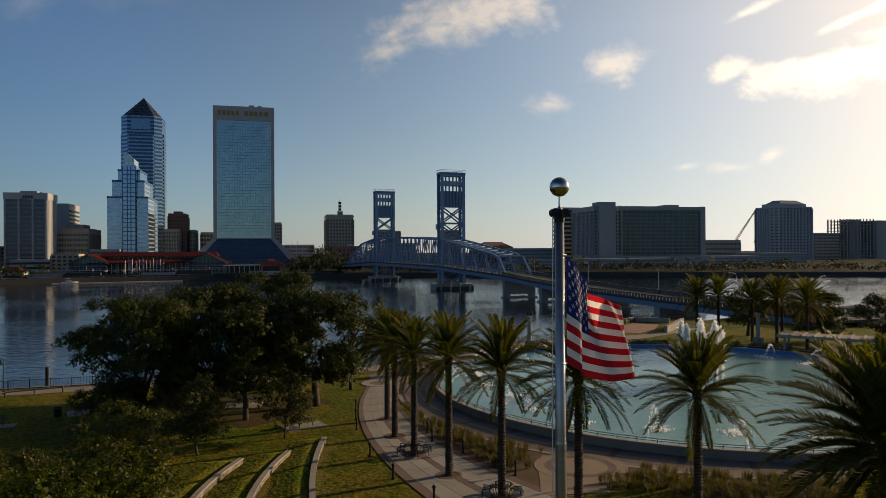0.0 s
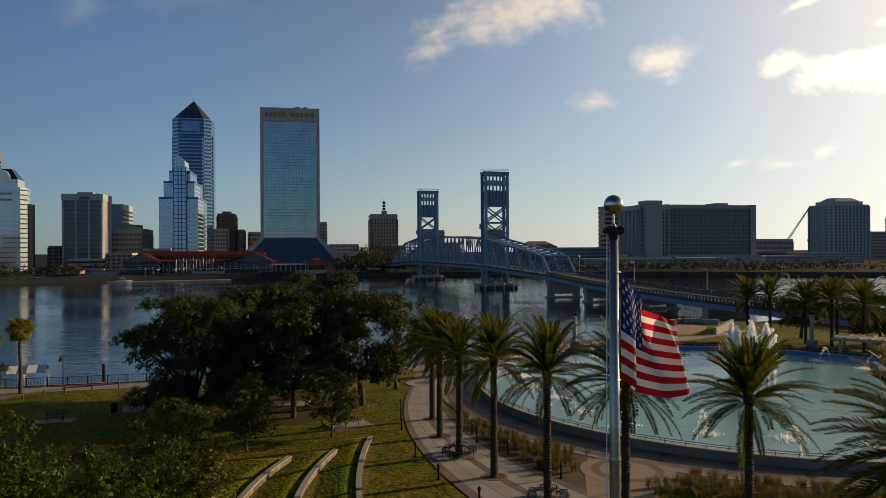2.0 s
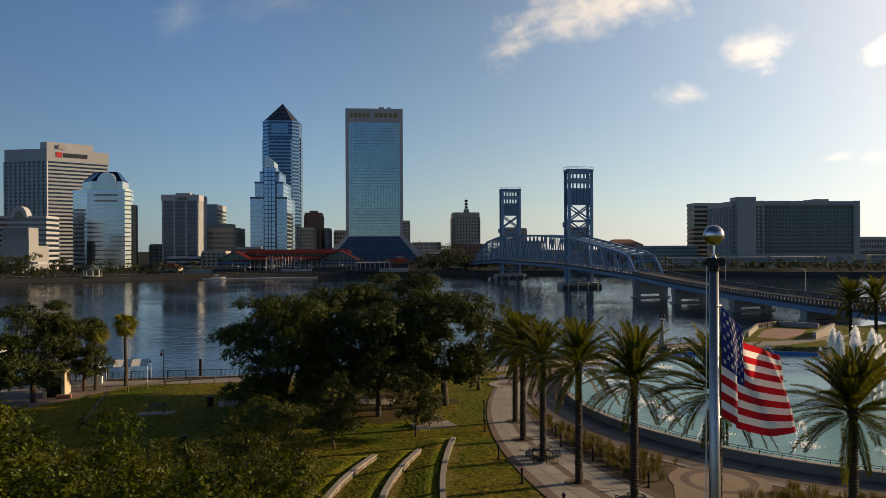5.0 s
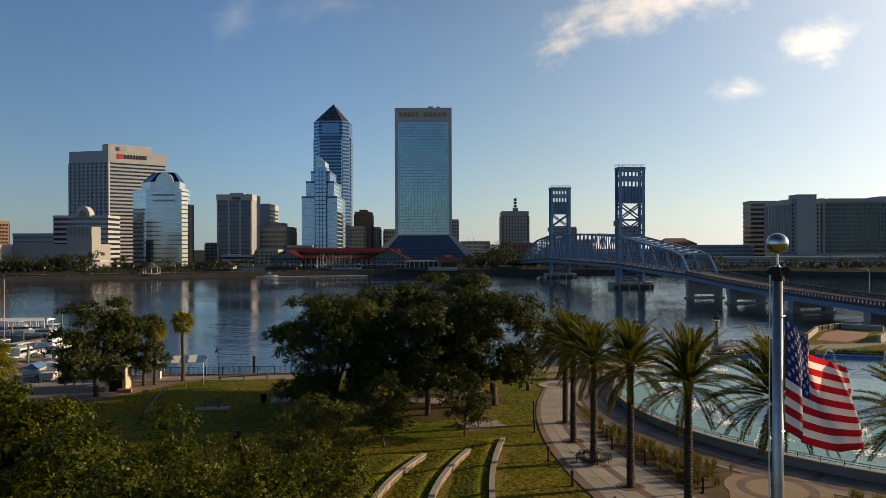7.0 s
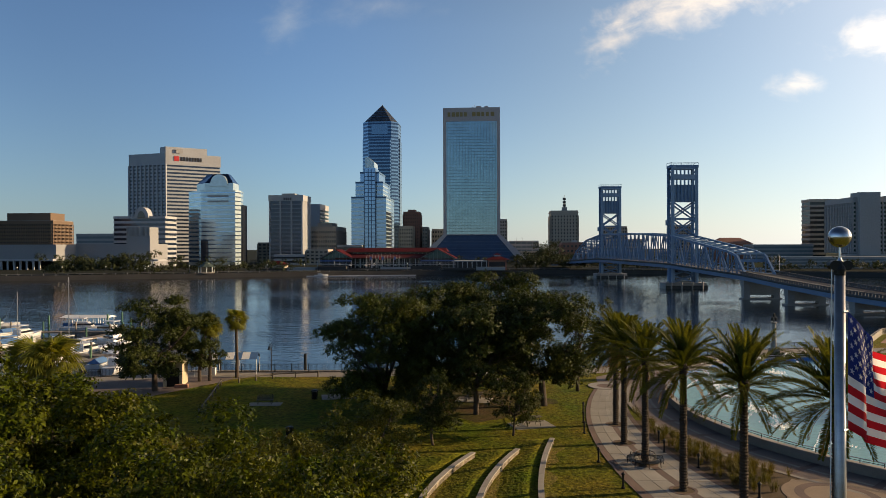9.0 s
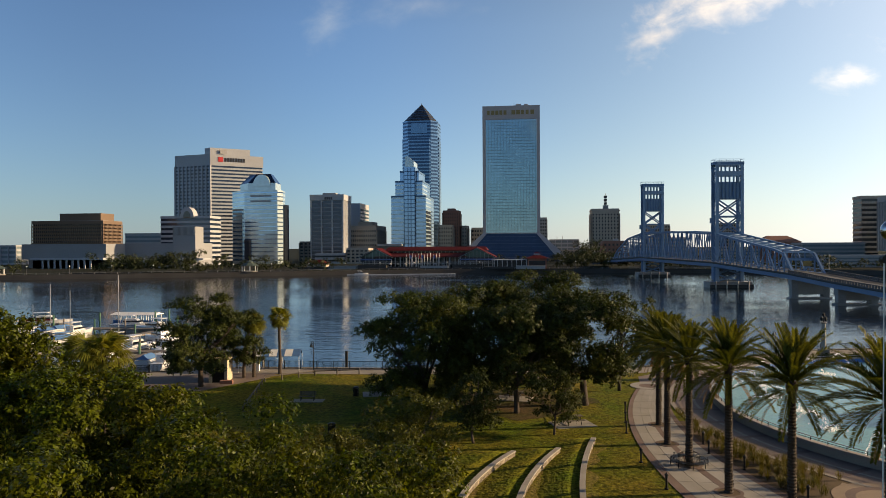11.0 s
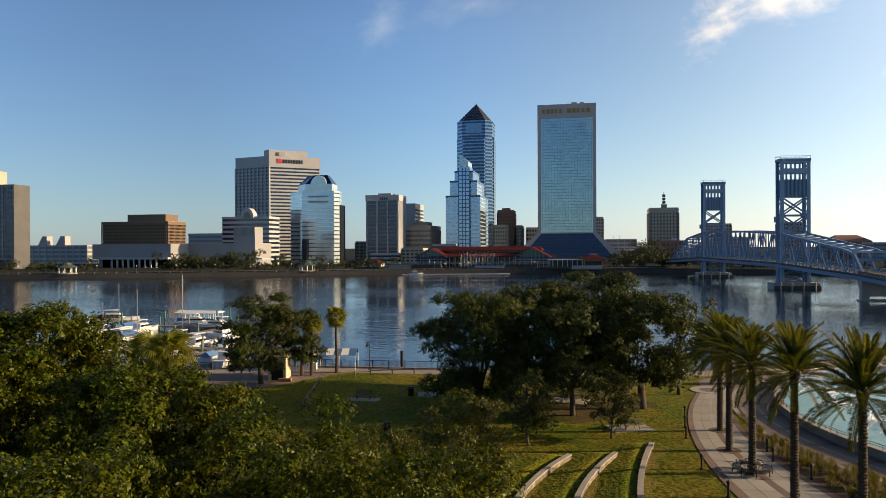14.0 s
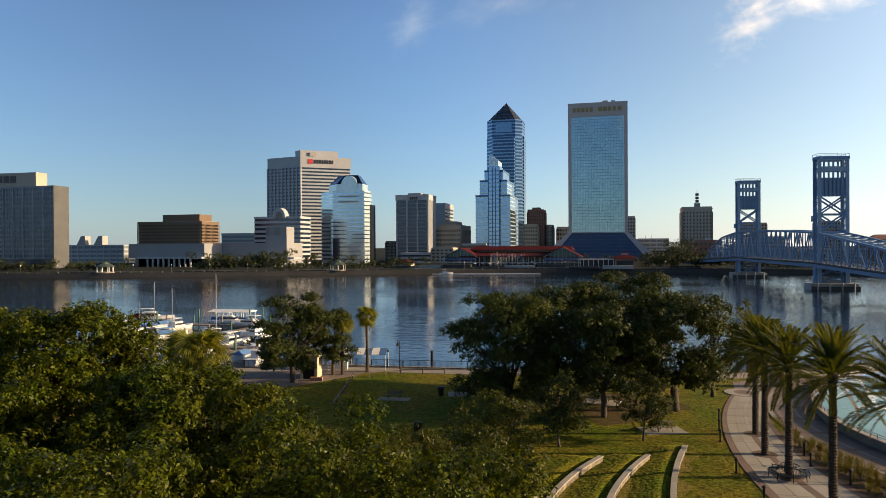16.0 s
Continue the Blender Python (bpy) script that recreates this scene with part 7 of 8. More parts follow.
# ---------------------------------------------------------------- palms
def frond_mesh(length, start, droop, pairs, leaflet, mat, seed, twist=0.0):
    """A feather frond that leaves the trunk at `start` degrees and bows over by `droop`."""
    rng = np.random.default_rng(seed)
    n = 14
    pts, a = [np.zeros(3)], radians(start)
    for i in range(n):
        a -= radians(droop) / n * (0.4 + 1.2 * i / n)
        pts.append(pts[-1] + np.array((math.cos(a), 0, math.sin(a))) * length / n)
    pts = np.array(pts)
    v, q = [], []

    def quad(a, b, c, d):
        k = len(v)
        v.extend((a, b, c, d))
        q.append((k, k + 1, k + 2, k + 3))
    for i in range(n):
        w0, w1 = 0.05 * (1 - i / n) + 0.008, 0.05 * (1 - (i + 1) / n) + 0.008
        quad(pts[i] + (0, -w0, 0), pts[i + 1] + (0, -w1, 0), pts[i + 1] + (0, w1, 0), pts[i] + (0, w0, 0))
    for k in range(pairs):
        u = 0.14 + 0.86 * (k + 0.5) / pairs
        f = u * n
        i = min(n - 1, int(f))
        p = pts[i] + (pts[i + 1] - pts[i]) * (f - i)
        d = pts[i + 1] - pts[i]
        d = d / np.linalg.norm(d)
        upv = np.cross(d, (0, 1, 0))
        upv = -upv if upv[2] < 0 else upv
        ln = leaflet * (0.55 + 0.75 * math.sin(math.pi * min(1, u * 0.9 + 0.08))) * rng.uniform(0.85, 1.1)
        for s in (-1, 1):
            lift = rng.uniform(0.25, 0.65)
            w = d * rng.uniform(0.75, 1.1) + np.array((0, s, 0)) * 0.75 + upv * lift
            w = w / np.linalg.norm(w)
            side = np.cross(w, upv)
            side = side / np.linalg.norm(side) * 0.033
            tip = p + w * ln + np.array((0, 0, -0.05 * ln))
            mid = p + w * ln * 0.5
            quad(p - side * 0.6, mid - side, tip, mid + side)
    return fast_mesh("frond", np.array(v), np.array(q), mat)


FRONDS = []
for i, (start, droop) in enumerate(((84, 20), (74, 30), (60, 38), (44, 42), (27, 44), (8, 42), (-16, 34))):
    FRONDS.append([frond_mesh(3.5 + 0.25 * j, start - 5 * j, droop + 6 * j, 60, 0.38, M_FROND, 60 + 3 * i + j) for j in range(2)])
DRY = [frond_mesh(3.2, -35, 45, 40, 0.38, M_FROND_DRY, 90 + j) for j in range(2)]


def palm_trunk(h, r, seed):
    """A trunk ringed with old leaf bases."""
    rnd = random.Random(seed)
    g = Geo()
    rings = [(r * 1.5, -0.1), (r * 1.35, 0.12)]
    z = 0.2
    while z < h - 0.7:
        k = 1.12 - 0.2 * z / h
        rings += [(r * k * 0.88, z), (r * k * 1.1, z + 0.1)]
        z += 0.19
    rings += [(r * 1.25, h - 0.6), (r * 1.5, h - 0.25), (r * 1.1, h)]
    g.lathe(rings, 12)
    for k in range(int(h * 16)):
        zz, a = rnd.uniform(0.3, h - 0.3), rnd.uniform(0, 6.283)
        rr = r * (1.12 - 0.2 * zz / h)
        ca, sa = math.cos(a), math.sin(a)
        c = Vector((rr * ca, rr * sa, zz))
        g.add([c + Vector((-sa * 0.08, ca * 0.08, -0.05)), c + Vector((sa * 0.08, -ca * 0.08, -0.05)), c + Vector((ca * 0.09, sa * 0.09, 0.09)), c + Vector((0, 0, -0.1))],
              [(0, 1, 2), (0, 3, 1), (1, 3, 2), (3, 0, 2)])
    return g


def date_palm(x, y, h, seed, lean=(0, 0), group="date palms along the walk", fronds=78, dry=4, size=1.0, label="tall date palm with a full feathery crown"):
    rnd = random.Random(seed)
    t = thing("date_palm", label, "palm tree", group, at=(x, y, G0))
    part("trunk", palm_trunk(h, 0.235, seed), M_PALM_BARK, t)
    for k in range(fronds):
        u = (k + 0.5) / fronds
        row = FRONDS[min(6, int(u ** 1.1 * 7))]
        a = k * 137.5 + rnd.uniform(-12, 12)
        s = size * rnd.uniform(0.88, 1.12) * (0.8 if u < 0.15 else 1)
        m = pose(0, 0, h - 0.1 - 0.45 * u, rnd.uniform(-9, 9), rnd.uniform(-8, 8), a) @ Matrix.Scale(s, 4)
        ob = part("frond", row[k % 2], None, t)
        ob.matrix_basis = m
    for k in range(dry):
        ob = part("dry_frond", DRY[k % 2], None, t)
        ob.matrix_basis = pose(0, 0, h - 0.55, rnd.uniform(-8, 8), rnd.uniform(-8, 8), rnd.uniform(0, 360)) @ Matrix.Scale(size * 0.9, 4)
    return t

for i, (x, y, h, s, dry, n) in enumerate(((11.3, 67.8, 7.9, 0.92, 9, 78), (10.9, 61.5, 8.2, 0.92, 9, 78), (11.45, 55.9, 8.2, 0.92, 6, 78), (12.75, 50.1, 8.6, 0.95, 5, 78), (14.9, 44.8, 8.5, 1.0, 1, 78), (18.3, 40.6, 8.6, 1.05, 2, 84), (25.3, 39.0, 7.6, 1.08, 0, 84), (21.5, 22.0, 9.3, 1.1, 0, 190))):
    date_palm(x, y, h, 500 + i, dry=dry, size=s, fronds=n)
for i, (x, y, h) in enumerate(((74.9, 113.3, 7.6), (78.4, 112.0, 7.8), (81.5, 107.0, 7.4), (84.3, 104.4, 7.8), (83.2, 96.2, 7.6), (90, 110, 7.4), (87.5, 101, 7.2))):
    date_palm(x, y, h, 540 + i, group="date palms beyond the fountain", fronds=60, dry=5, size=1.2)


def fan_mesh(r, seed):
    """A fan leaf on its stalk."""
    rng = np.random.default_rng(seed)
    v, q = [], []
    hub = np.array((r * 0.9, 0, 0))
    for a, b, c, d in (((0, -0.03, 0), (0.9 * r, -0.02, 0), (0.9 * r, 0.02, 0), (0, 0.03, 0)),):
        v += [a, b, c, d]
        q.append((0, 1, 2, 3))
    for k in range(22):
        a = radians(-115 + 230 * k / 21)
        w = np.array((math.cos(a), math.sin(a), -0.15 - 0.1 * abs(math.sin(a))))
        s = np.array((-math.sin(a), math.cos(a), 0)) * 0.042 * r
        ln = r * rng.uniform(0.75, 1.0)
        i = len(v)
        v += [hub, hub + w * ln * 0.5 - s, hub + w * ln * 0.92 + np.array((0, 0, -0.5 * ln)), hub + w * ln * 0.5 + s]
        q.append((i, i + 1, i + 2, i + 3))
    return fast_mesh("fan_frond", np.array(v), np.array(q), M_FROND_FAN)

FANS = [fan_mesh(0.95, 700 + k) for k in range(3)]

def cabbage_palm(x, y, h, seed, size=1.0, fronds=46):
    rnd = random.Random(seed)
    t = thing("cabbage_palm", "cabbage palm with a round head of fan leaves", "palm tree", "cabbage palms by the boat basin", at=(x, y, G0))
    part("trunk", Geo().tube([(0, 0, -0.2), (0.05, 0, h * 0.3), (-0.05, 0.04, h * 0.7), (0, 0, h)], [0.24, 0.19, 0.17, 0.2], 10), M_PALM_BARK, t)
    for k in range(fronds):
        u = (k + 0.5) / fronds
        el = 80 - 125 * u
        ob = part("fan_frond", FANS[k % 3], None, t)
        ob.matrix_basis = pose(0, 0, h - 0.05 - 0.25 * u, 0, 0, k * 137.5) @ pose(0, 0, 0, rnd.uniform(-20, 20), -el, 0) @ Matrix.Scale(size * rnd.uniform(0.7, 1.2), 4)

cabbage_palm(-32.6, 89.5, 7.4, 801)
cabbage_palm(-35.1, 87.0, 6.8, 802, 1.05)
cabbage_palm(-35.4, 56.0, 7.6, 803, 1.55, 44)
cabbage_palm(-38.4, 57.6, 7.0, 804, 1.5, 40)

# ---------------------------------------------------------------- grasses and far trees
def tufts(rng, places, blades, height, width):
    n = len(places) * blades
    c = np.repeat(np.array(places), blades, 0)
    a = rng.uniform(0, 6.283, n)
    lean = rng.uniform(0.1, 0.75, n)
    hgt = height * rng.uniform(0.6, 1.25, n)
    base = c + np.stack((np.cos(a) * 0.12 * rng.random(n), np.sin(a) * 0.12 * rng.random(n), np.zeros(n)), 1)
    out = np.stack((np.cos(a), np.sin(a), np.zeros(n)), 1)
    side = np.stack((-np.sin(a), np.cos(a), np.zeros(n)), 1) * width
    up = np.array((0, 0, 1.0))
    mid = base + out * (lean * hgt * 0.35)[:, None] + up * (hgt * 0.65)[:, None]
    tip = base + out * (lean * hgt)[:, None] + up * (hgt * (1 - 0.3 * lean))[:, None]
    v = np.stack((base - side * 0.6, mid - side * 0.5, tip, mid + side * 0.5), 1).reshape(-1, 3)
    return v, np.arange(n * 4).reshape(-1, 4)

rng = np.random.default_rng(5)
places = []
while len(places) < 900:
    a, r = radians(rng.uniform(184, 300)), rng.uniform(35.2, 40.5)
    x, y = POOL[0] + r * math.cos(a), POOL[1] + r * math.sin(a)
    if x < path_right(min(88, max(36, y))) + 0.3 or math.hypot(x - 22.6, y - 49.6) < 3.8 or (17 < x < 22 and 43 < y < 50):
        continue
    places.append((x, y, G0))
v, q = tufts(rng, places, 70, 0.85, 0.016)
tall = new("ornamental_grass", fast_mesh("ornamental_grass", v, q, M_TALLGRASS))
tagged(tall, "straw-green ornamental grass tufts in the planting bed", "grass", kind="stuff")

# rough blades over the nearer lawn
places = np.stack((rng.uniform(-8, 9.5, 9000), rng.uniform(40, 66, 9000), np.full(9000, G0)), 1)
keep = [p for p in places if p[0] < path_left(min(88, max(36, p[1]))) - 0.1]
v, q = tufts(rng, keep, 7, 0.07, 0.012)
blades = new("lawn_blades", fast_mesh("lawn_blades", v, q, leaf_material("grass_blade", (0.085, 0.125, 0.012), (0.15, 0.135, 0.025), 0.3, 0.7, 0.4)))
tagged(blades, "short mown grass blades on the lawn", "grass", kind="stuff")

def tree_line(name, label, spans, seed, count, leaf):
    rng, rnd = np.random.default_rng(seed), random.Random(seed)
    centres, radii = [], []
    for x0, x1, back, h in spans:
        x = x0
        while x < x1:
            y = far_y(x) + back + rnd.uniform(-4, 6)
            hh = h * rnd.uniform(0.42, 1.25)
            for k in range(7):
                centres.append((x + rnd.gauss(0, 2.6), y + rnd.gauss(0, 2.2), FAR_Z + hh * rnd.uniform(0.2, 0.85)))
                radii.append(rnd.uniform(1.5, 3.0) * h / 8)
            x += rnd.uniform(3.2, 7)
    v, q = leaf_cloud(rng, centres, radii, count, leaf, leaf * 0.6)
    ob = new(name, fast_mesh(name, v, q, M_LEAF_FAR))
    tagged(ob, label, "trees", kind="stuff")

tree_line("quay_trees", "dark rounded trees along the far quay", ((-520, -386, 14, 9.5), (-386, -308, 12, 8.5), (-268, -196, 12, 10.5), (-470, -400, 22, 11.5), (-262, -215, 20, 12.5), (-196, -128, 10, 8.5), (16, 55, 14, 11.5), (30, 62, 60, 15), (60, 140, 14, 9.0), (140, 260, 18, 8)), 71, 90000, 0.85)
tree_line("city_trees", "far dark trees between the buildings", ((-600, -470, 40, 9), (40, 62, 200, 17), (260, 640, 30, 7), (-60, 0, 60, 8)), 72, 18000, 1.1)
tree_line("east_bank_trees", "hazy far trees on the east bank", ((380, 620, 20, 6), (240, 420, 62, 6), (250, 400, 100, 7)), 73, 15000, 0.9)

# low shrubs beyond the pool
rng = np.random.default_rng(81)
cs, rs = [], []
for k in range(150):
    a, r = radians(rng.uniform(8, 112)), POOL_R + rng.uniform(2.0, 4.6)
    cs.append((POOL[0] + r * math.cos(a), POOL[1] + r * math.sin(a), G0 + rng.uniform(0.1, 0.5)))
    rs.append(rng.uniform(0.5, 0.95))
v, q = leaf_cloud(rng, cs, rs, 14000, 0.24, 0.12)
tagged(new("pool_hedge", fast_mesh("pool_hedge", v, q, M_LEAF_OAK)), "low dark shrubs planted behind the fountain pool", "shrubs", kind="stuff")

# ---------------------------------------------------------------- boat basin
M_WOOD = material("grey_dock_wood", (0.20, 0.17, 0.14), 0.85, 0, (0.13, 0.115, 0.10), 0.8, 20, 0.3, island=0.2)
M_HULL = material("white_gelcoat", (0.56, 0.56, 0.555), 0.3, 0, (0.48, 0.48, 0.475), 0.8, 8, 0.02)
M_CANVAS = material("blue_canvas", (0.06, 0.16, 0.34), 0.8, 0, (0.05, 0.12, 0.26), 1, 20, 0.1)
M_GREEN_PILE = material("green_pile_sleeve", (0.05, 0.14, 0.08), 0.7, 0, None, 1, 10, 0.1)
M_CREAM = material("cream_stucco", (0.52, 0.44, 0.31), 0.85, 0, (0.43, 0.36, 0.25), 0.6, 15, 0.2)

def dock(x0, y0, x1, y1, w):
    a, b = Vector((x0, y0)), Vector((x1, y1))
    t = thing("dock", "grey weathered plank dock on piles", "dock", "docks of the boat basin", at=(x0, y0, 0))
    d = (b - a)
    n = max(2, round(d.length / 0.6))
    d.normalize()
    for s in (-1, 1):
        o = Vector((-d.y, d.x)) * s * (w / 2 - 0.1)
        e = (b - a) + o
        part("stringer", Geo().beam((o.x, o.y, 0.75), (e.x, e.y, 0.75), 0.15, 0.25), M_WOOD, t)
    rz = math.degrees(math.atan2(d.y, d.x))
    plank = fix(Geo().box(0, 0.57, -w / 2, w / 2, 0.88, 0.95).mesh("plank", M_WOOD))
    for i in range(n):
        p = (b - a) * (i / n)
        part("plank", plank, None, t, at=pose(p.x, p.y, 0, 0, 0, rz))
    for i in range(0, n, 12):
        p = (b - a) * (i / n) + Vector((-d.y, d.x)) * (w / 2 + 0.2)
        part("pile", Geo().tube([(p.x, p.y, -2), (p.x, p.y, 2.9)], 0.18, 8), M_GREEN_PILE if i % 24 else M_WOOD, t)

dock(-112, 122, -60, 116, 2.4)
dock(-86, 104, -80, 150, 2.0)
dock(-68, 92, -64, 118, 2.2)
dock(-120, 148, -76, 150, 2.0)

def boat(x, y, rz, length, cabin, label, mast=0.0, cover=None):
    t = thing("boat", label, "boat", "moored boats in the basin", at=(x, y, 0), rz=rz)
    L, W = length / 2, length * 0.15
    n = 12
    v, f = [], []
    for i in range(n + 1):
        u = i / n
        xx = -L + 2 * L * u
        w = W * (1 - max(0, (u - 0.55) / 0.45) ** 2) + 0.03
        zz = 1.0 + 0.5 * max(0, u - 0.4)
        v += [(xx, -w * 0.55, -0.2), (xx, -w, 0.45), (xx, -w, zz), (xx, w, zz), (xx, w, 0.45), (xx, w * 0.55, -0.2)]
    for i in range(n):
        for k in range(5):
            f.append((i * 6 + k, i * 6 + 6 + k, i * 6 + 7 + k, i * 6 + k + 1))
    f += [(0, 1, 2, 3, 4, 5), tuple(range(n * 6 + 5, n * 6 - 1, -1))]
    part("hull", Geo().add(v, f), M_HULL, t)
    part("rub_rail", Geo().strip([(-L, -W - 0.03), (L * 0.1, -W - 0.03)], [(-L, -W + 0.02), (L * 0.1, -W + 0.02)], 0.72, 0.82), M_CANVAS, t)
    if cabin:
        part("cabin", Geo().prism([(-L * 0.5, -W * 0.7), (L * 0.35, -W * 0.6), (L * 0.35, W * 0.6), (-L * 0.5, W * 0.7)], 1.0, 2.2,
                                  [(-L * 0.45, -W * 0.62), (L * 0.1, -W * 0.5), (L * 0.1, W * 0.5), (-L * 0.45, W * 0.62)]), M_HULL, t)
        part("cabin_window", Geo().prism([(-L * 0.44, -W * 0.72), (L * 0.28, -W * 0.62), (L * 0.28, W * 0.62), (-L * 0.44, W * 0.72)], 1.45, 1.85), M_GLASS_DARK, t)
        part("hard_top", Geo().block(-L * 0.6, 0.0, -W * 0.75, W * 0.75, 2.9, 3.05, 0.04), M_HULL, t)
        for a in (-0.55, -0.05):
            for s in (-1, 1):
                part("top_post", Geo().tube([(L * a, s * W * 0.65, 1.1), (L * a, s * W * 0.65, 2.95)], 0.035, 5), M_STEEL, t)
    if cover:
        part("canvas_cover", Geo().prism([(-L * 0.9, -W), (L * 0.2, -W), (L * 0.2, W), (-L * 0.9, W)], 1.1, 1.8, [(-L * 0.8, -0.1), (0, -0.1), (0, 0.1), (-L * 0.8, 0.1)]), cover, t)
    if mast:
        part("mast", Geo().tube([(L * 0.1, 0, 1), (L * 0.1, 0, mast)], [0.09, 0.06], 8), M_STEEL, t)
        part("boom", Geo().tube([(L * 0.1, 0, 2.2), (-L * 0.75, 0, 2.3)], 0.12, 8), cover or M_CANVAS, t)
        part("forestay", Geo().tube([(L * 0.95, 0, 1.4), (L * 0.1, 0, mast - 0.3)], 0.02, 4), M_STEEL, t)
        part("backstay", Geo().tube([(-L, 0, 1.1), (L * 0.1, 0, mast - 0.1)], 0.02, 4), M_STEEL, t)

boat(-72, 123, 78, 9.5, True, "white cabin cruiser with a hard top")
boat(-66, 124, 80, 8.0, True, "small white cabin boat at the dock")
boat(-78, 127, 82, 10.5, True, "large white motor cruiser at the dock")
boat(-92, 132, 75, 9.0, False, "sailing boat with furled blue sail cover", 10.5, M_CANVAS)
boat(-97, 128, 80, 8.5, True, "white cabin boat with a tall aerial", 8.0)
boat(-81, 131, 80, 10.0, False, "sailing boat with a tall dark mast", 13.5, M_CANVAS)
boat(-62, 110, 95, 7.0, False, "small boat under a blue canvas cover", 0, M_CANVAS)
boat(-58, 107, 95, 6.5, True, "small white runabout at the quay")
boat(-70, 111, 95, 7.5, False, "open boat under a pale canvas cover", 0, M_WHITE)
boat(-104, 134, 80, 8.5, True, "white cabin cruiser at the outer dock")

boat(-112, 144.5, 82, 9.0, True, "white cabin cruiser at the outer dock")
boat(-105, 144.0, 80, 8.5, False, "sailing boat with a white mast", 11.0, M_CANVAS)
boat(-98, 143.5, 84, 9.5, True, "large white motor cruiser at the dock")

for x, ln, lab in ((-112, 9, "white cabin boat at the market quay"),):
    boat(x, far_y(x) - 4.5, 8, ln, True, lab)
pontoon = part("quay_pontoon", Geo().block(-36, 36, -1.2, 1.2, -0.4, 0.4, 0.1), M_WHITE_CITY, at=pose(-86, far_y(-86) - 8.0, 0, 0, 0, 13))
tagged(pontoon, "long white floating pontoon at the market quay", "pontoon")

boat(-119, 163, 18, 11.0, True, "white motor cruiser with a dark red canopy", 0, M_RED_ROOF)
boat(-104, 148.5, 78, 8.0, False, "open boat under a bright blue cover", 0, M_CANVAS)
boat(-85, 151.5, 172, 10.0, True, "white cabin cruiser beside the floating shed")
boat(-93, 157.5, 10, 10.5, True, "white motor cruiser before the floating shed")
boat(-74.5, 135, 152, 9.5, True, "white houseboat with a flat top")

for x, y, h in ((-101.5, 157, 3.6), (-88.4, 158.5, 3.9), (-86.0, 160.5, 4.2), (-80.5, 154, 3.4), (-109, 151, 3.6), (-106, 143, 3.4), (-72, 142, 3.0), (-66, 131, 3.0), (-78, 146, 3.3)):
    pile = part("dock_pile", Geo().tube([(0, 0, -3), (0, 0, h)], 0.2, 8), M_GREEN_PILE, at=(x, y, 0))
    tagged(pile, "dark green sleeved mooring pile in the basin", "mooring pile", "mooring piles of the basin")

def water_taxi_shed():
    t = thing("floating_shed", "long white-roofed floating boat shed", "boat shed", at=(-95.6, 163, 0))
    part("pontoon", Geo().block(-5.4, 5.4, -2.0, 2.0, -0.3, 0.6, 0.1), M_PIER, t)
    part("roof", Geo().add([(-5.8, -2.3, 2.7), (5.8, -2.3, 2.7), (5.8, 2.3, 2.7), (-5.8, 2.3, 2.7), (-5.6, 0, 3.2), (5.6, 0, 3.2)], [(0, 1, 5, 4), (2, 3, 4, 5), (0, 4, 3), (1, 2, 5), (3, 2, 1, 0)]), M_WHITE, t)
    for k in range(9):
        for s in (-1.8, 1.8):
            part("post", Geo().box(-5.2 + k * 1.3 - 0.06, -5.2 + k * 1.3 + 0.06, s - 0.06, s + 0.06, 0.6, 2.8), M_WHITE, t)
    part("side_panel", Geo().box(-5.2, 5.2, -1.86, -1.82, 0.6, 1.4), M_CANVAS, t)

water_taxi_shed()

def striped_tent(x, y, rz):
    t = thing("canopy_tent", "blue and white striped canopy over the landing", "canopy", at=(x, y, G0), rz=rz)
    for k in range(8):
        pts = [(-4 + k, -1.4, 2.1), (-3 + k, -1.4, 2.1), (-3 + k, 0, 2.8), (-4 + k, 0, 2.8), (-3 + k, 1.4, 2.1), (-4 + k, 1.4, 2.1)]
        up = [(a, b, c + 0.04) for a, b, c in pts]
        part("canopy_panel", Geo().add(pts + up, [(0, 1, 2, 3), (3, 2, 4, 5), (6, 9, 8, 7), (9, 11, 10, 8), (0, 6, 7, 1), (5, 4, 10, 11), (0, 3, 9, 6), (3, 5, 11, 9), (1, 7, 8, 2), (2, 8, 10, 4)]), M_CANVAS if k % 2 else M_WHITE, t)
    for px in (-3.9, -1.3, 1.3, 3.9):
        for py in (-1.35, 1.35):
            part("pole", Geo().tube([(px, py, 0), (px, py, 2.15)], 0.035, 6), M_WHITE, t)
    part("counter", Geo().block(-3.5, -1.5, -0.4, 0.4, 0, 1.0, 0.03), M_WHITE, t)

striped_tent(-34.6, 91.6, 10)

def kiosk():
    t = thing("park_kiosk", "small cream stucco kiosk with dark openings", "kiosk", at=(-38.0, 83.2, G0), rz=12)
    part("wall", Geo().block(-1.1, 1.1, 0, 2.6, 0, 2.8, 0.03), M_CREAM, t)
    part("roof_slab", Geo().block(-1.4, 1.4, -0.4, 2.9, 2.8, 3.05, 0.03), M_CREAM, t)
    part("door_opening", Geo().box(-0.75, 0.75, -0.03, 0.02, 0, 2.2), M_BLACK, t)
    part("front_pier", Geo().block(-1.1, -0.75, -0.35, 0.05, 0, 2.8, 0.03), M_CREAM, t)
    part("front_pier", Geo().block(0.75, 1.1, -0.35, 0.05, 0, 2.8, 0.03), M_CREAM, t)
    part("planter", Geo().block(0.4, 1.9, -1.3, -0.8, 0, 0.45, 0.04), M_BRICK_CITY, t, "red flower planter")

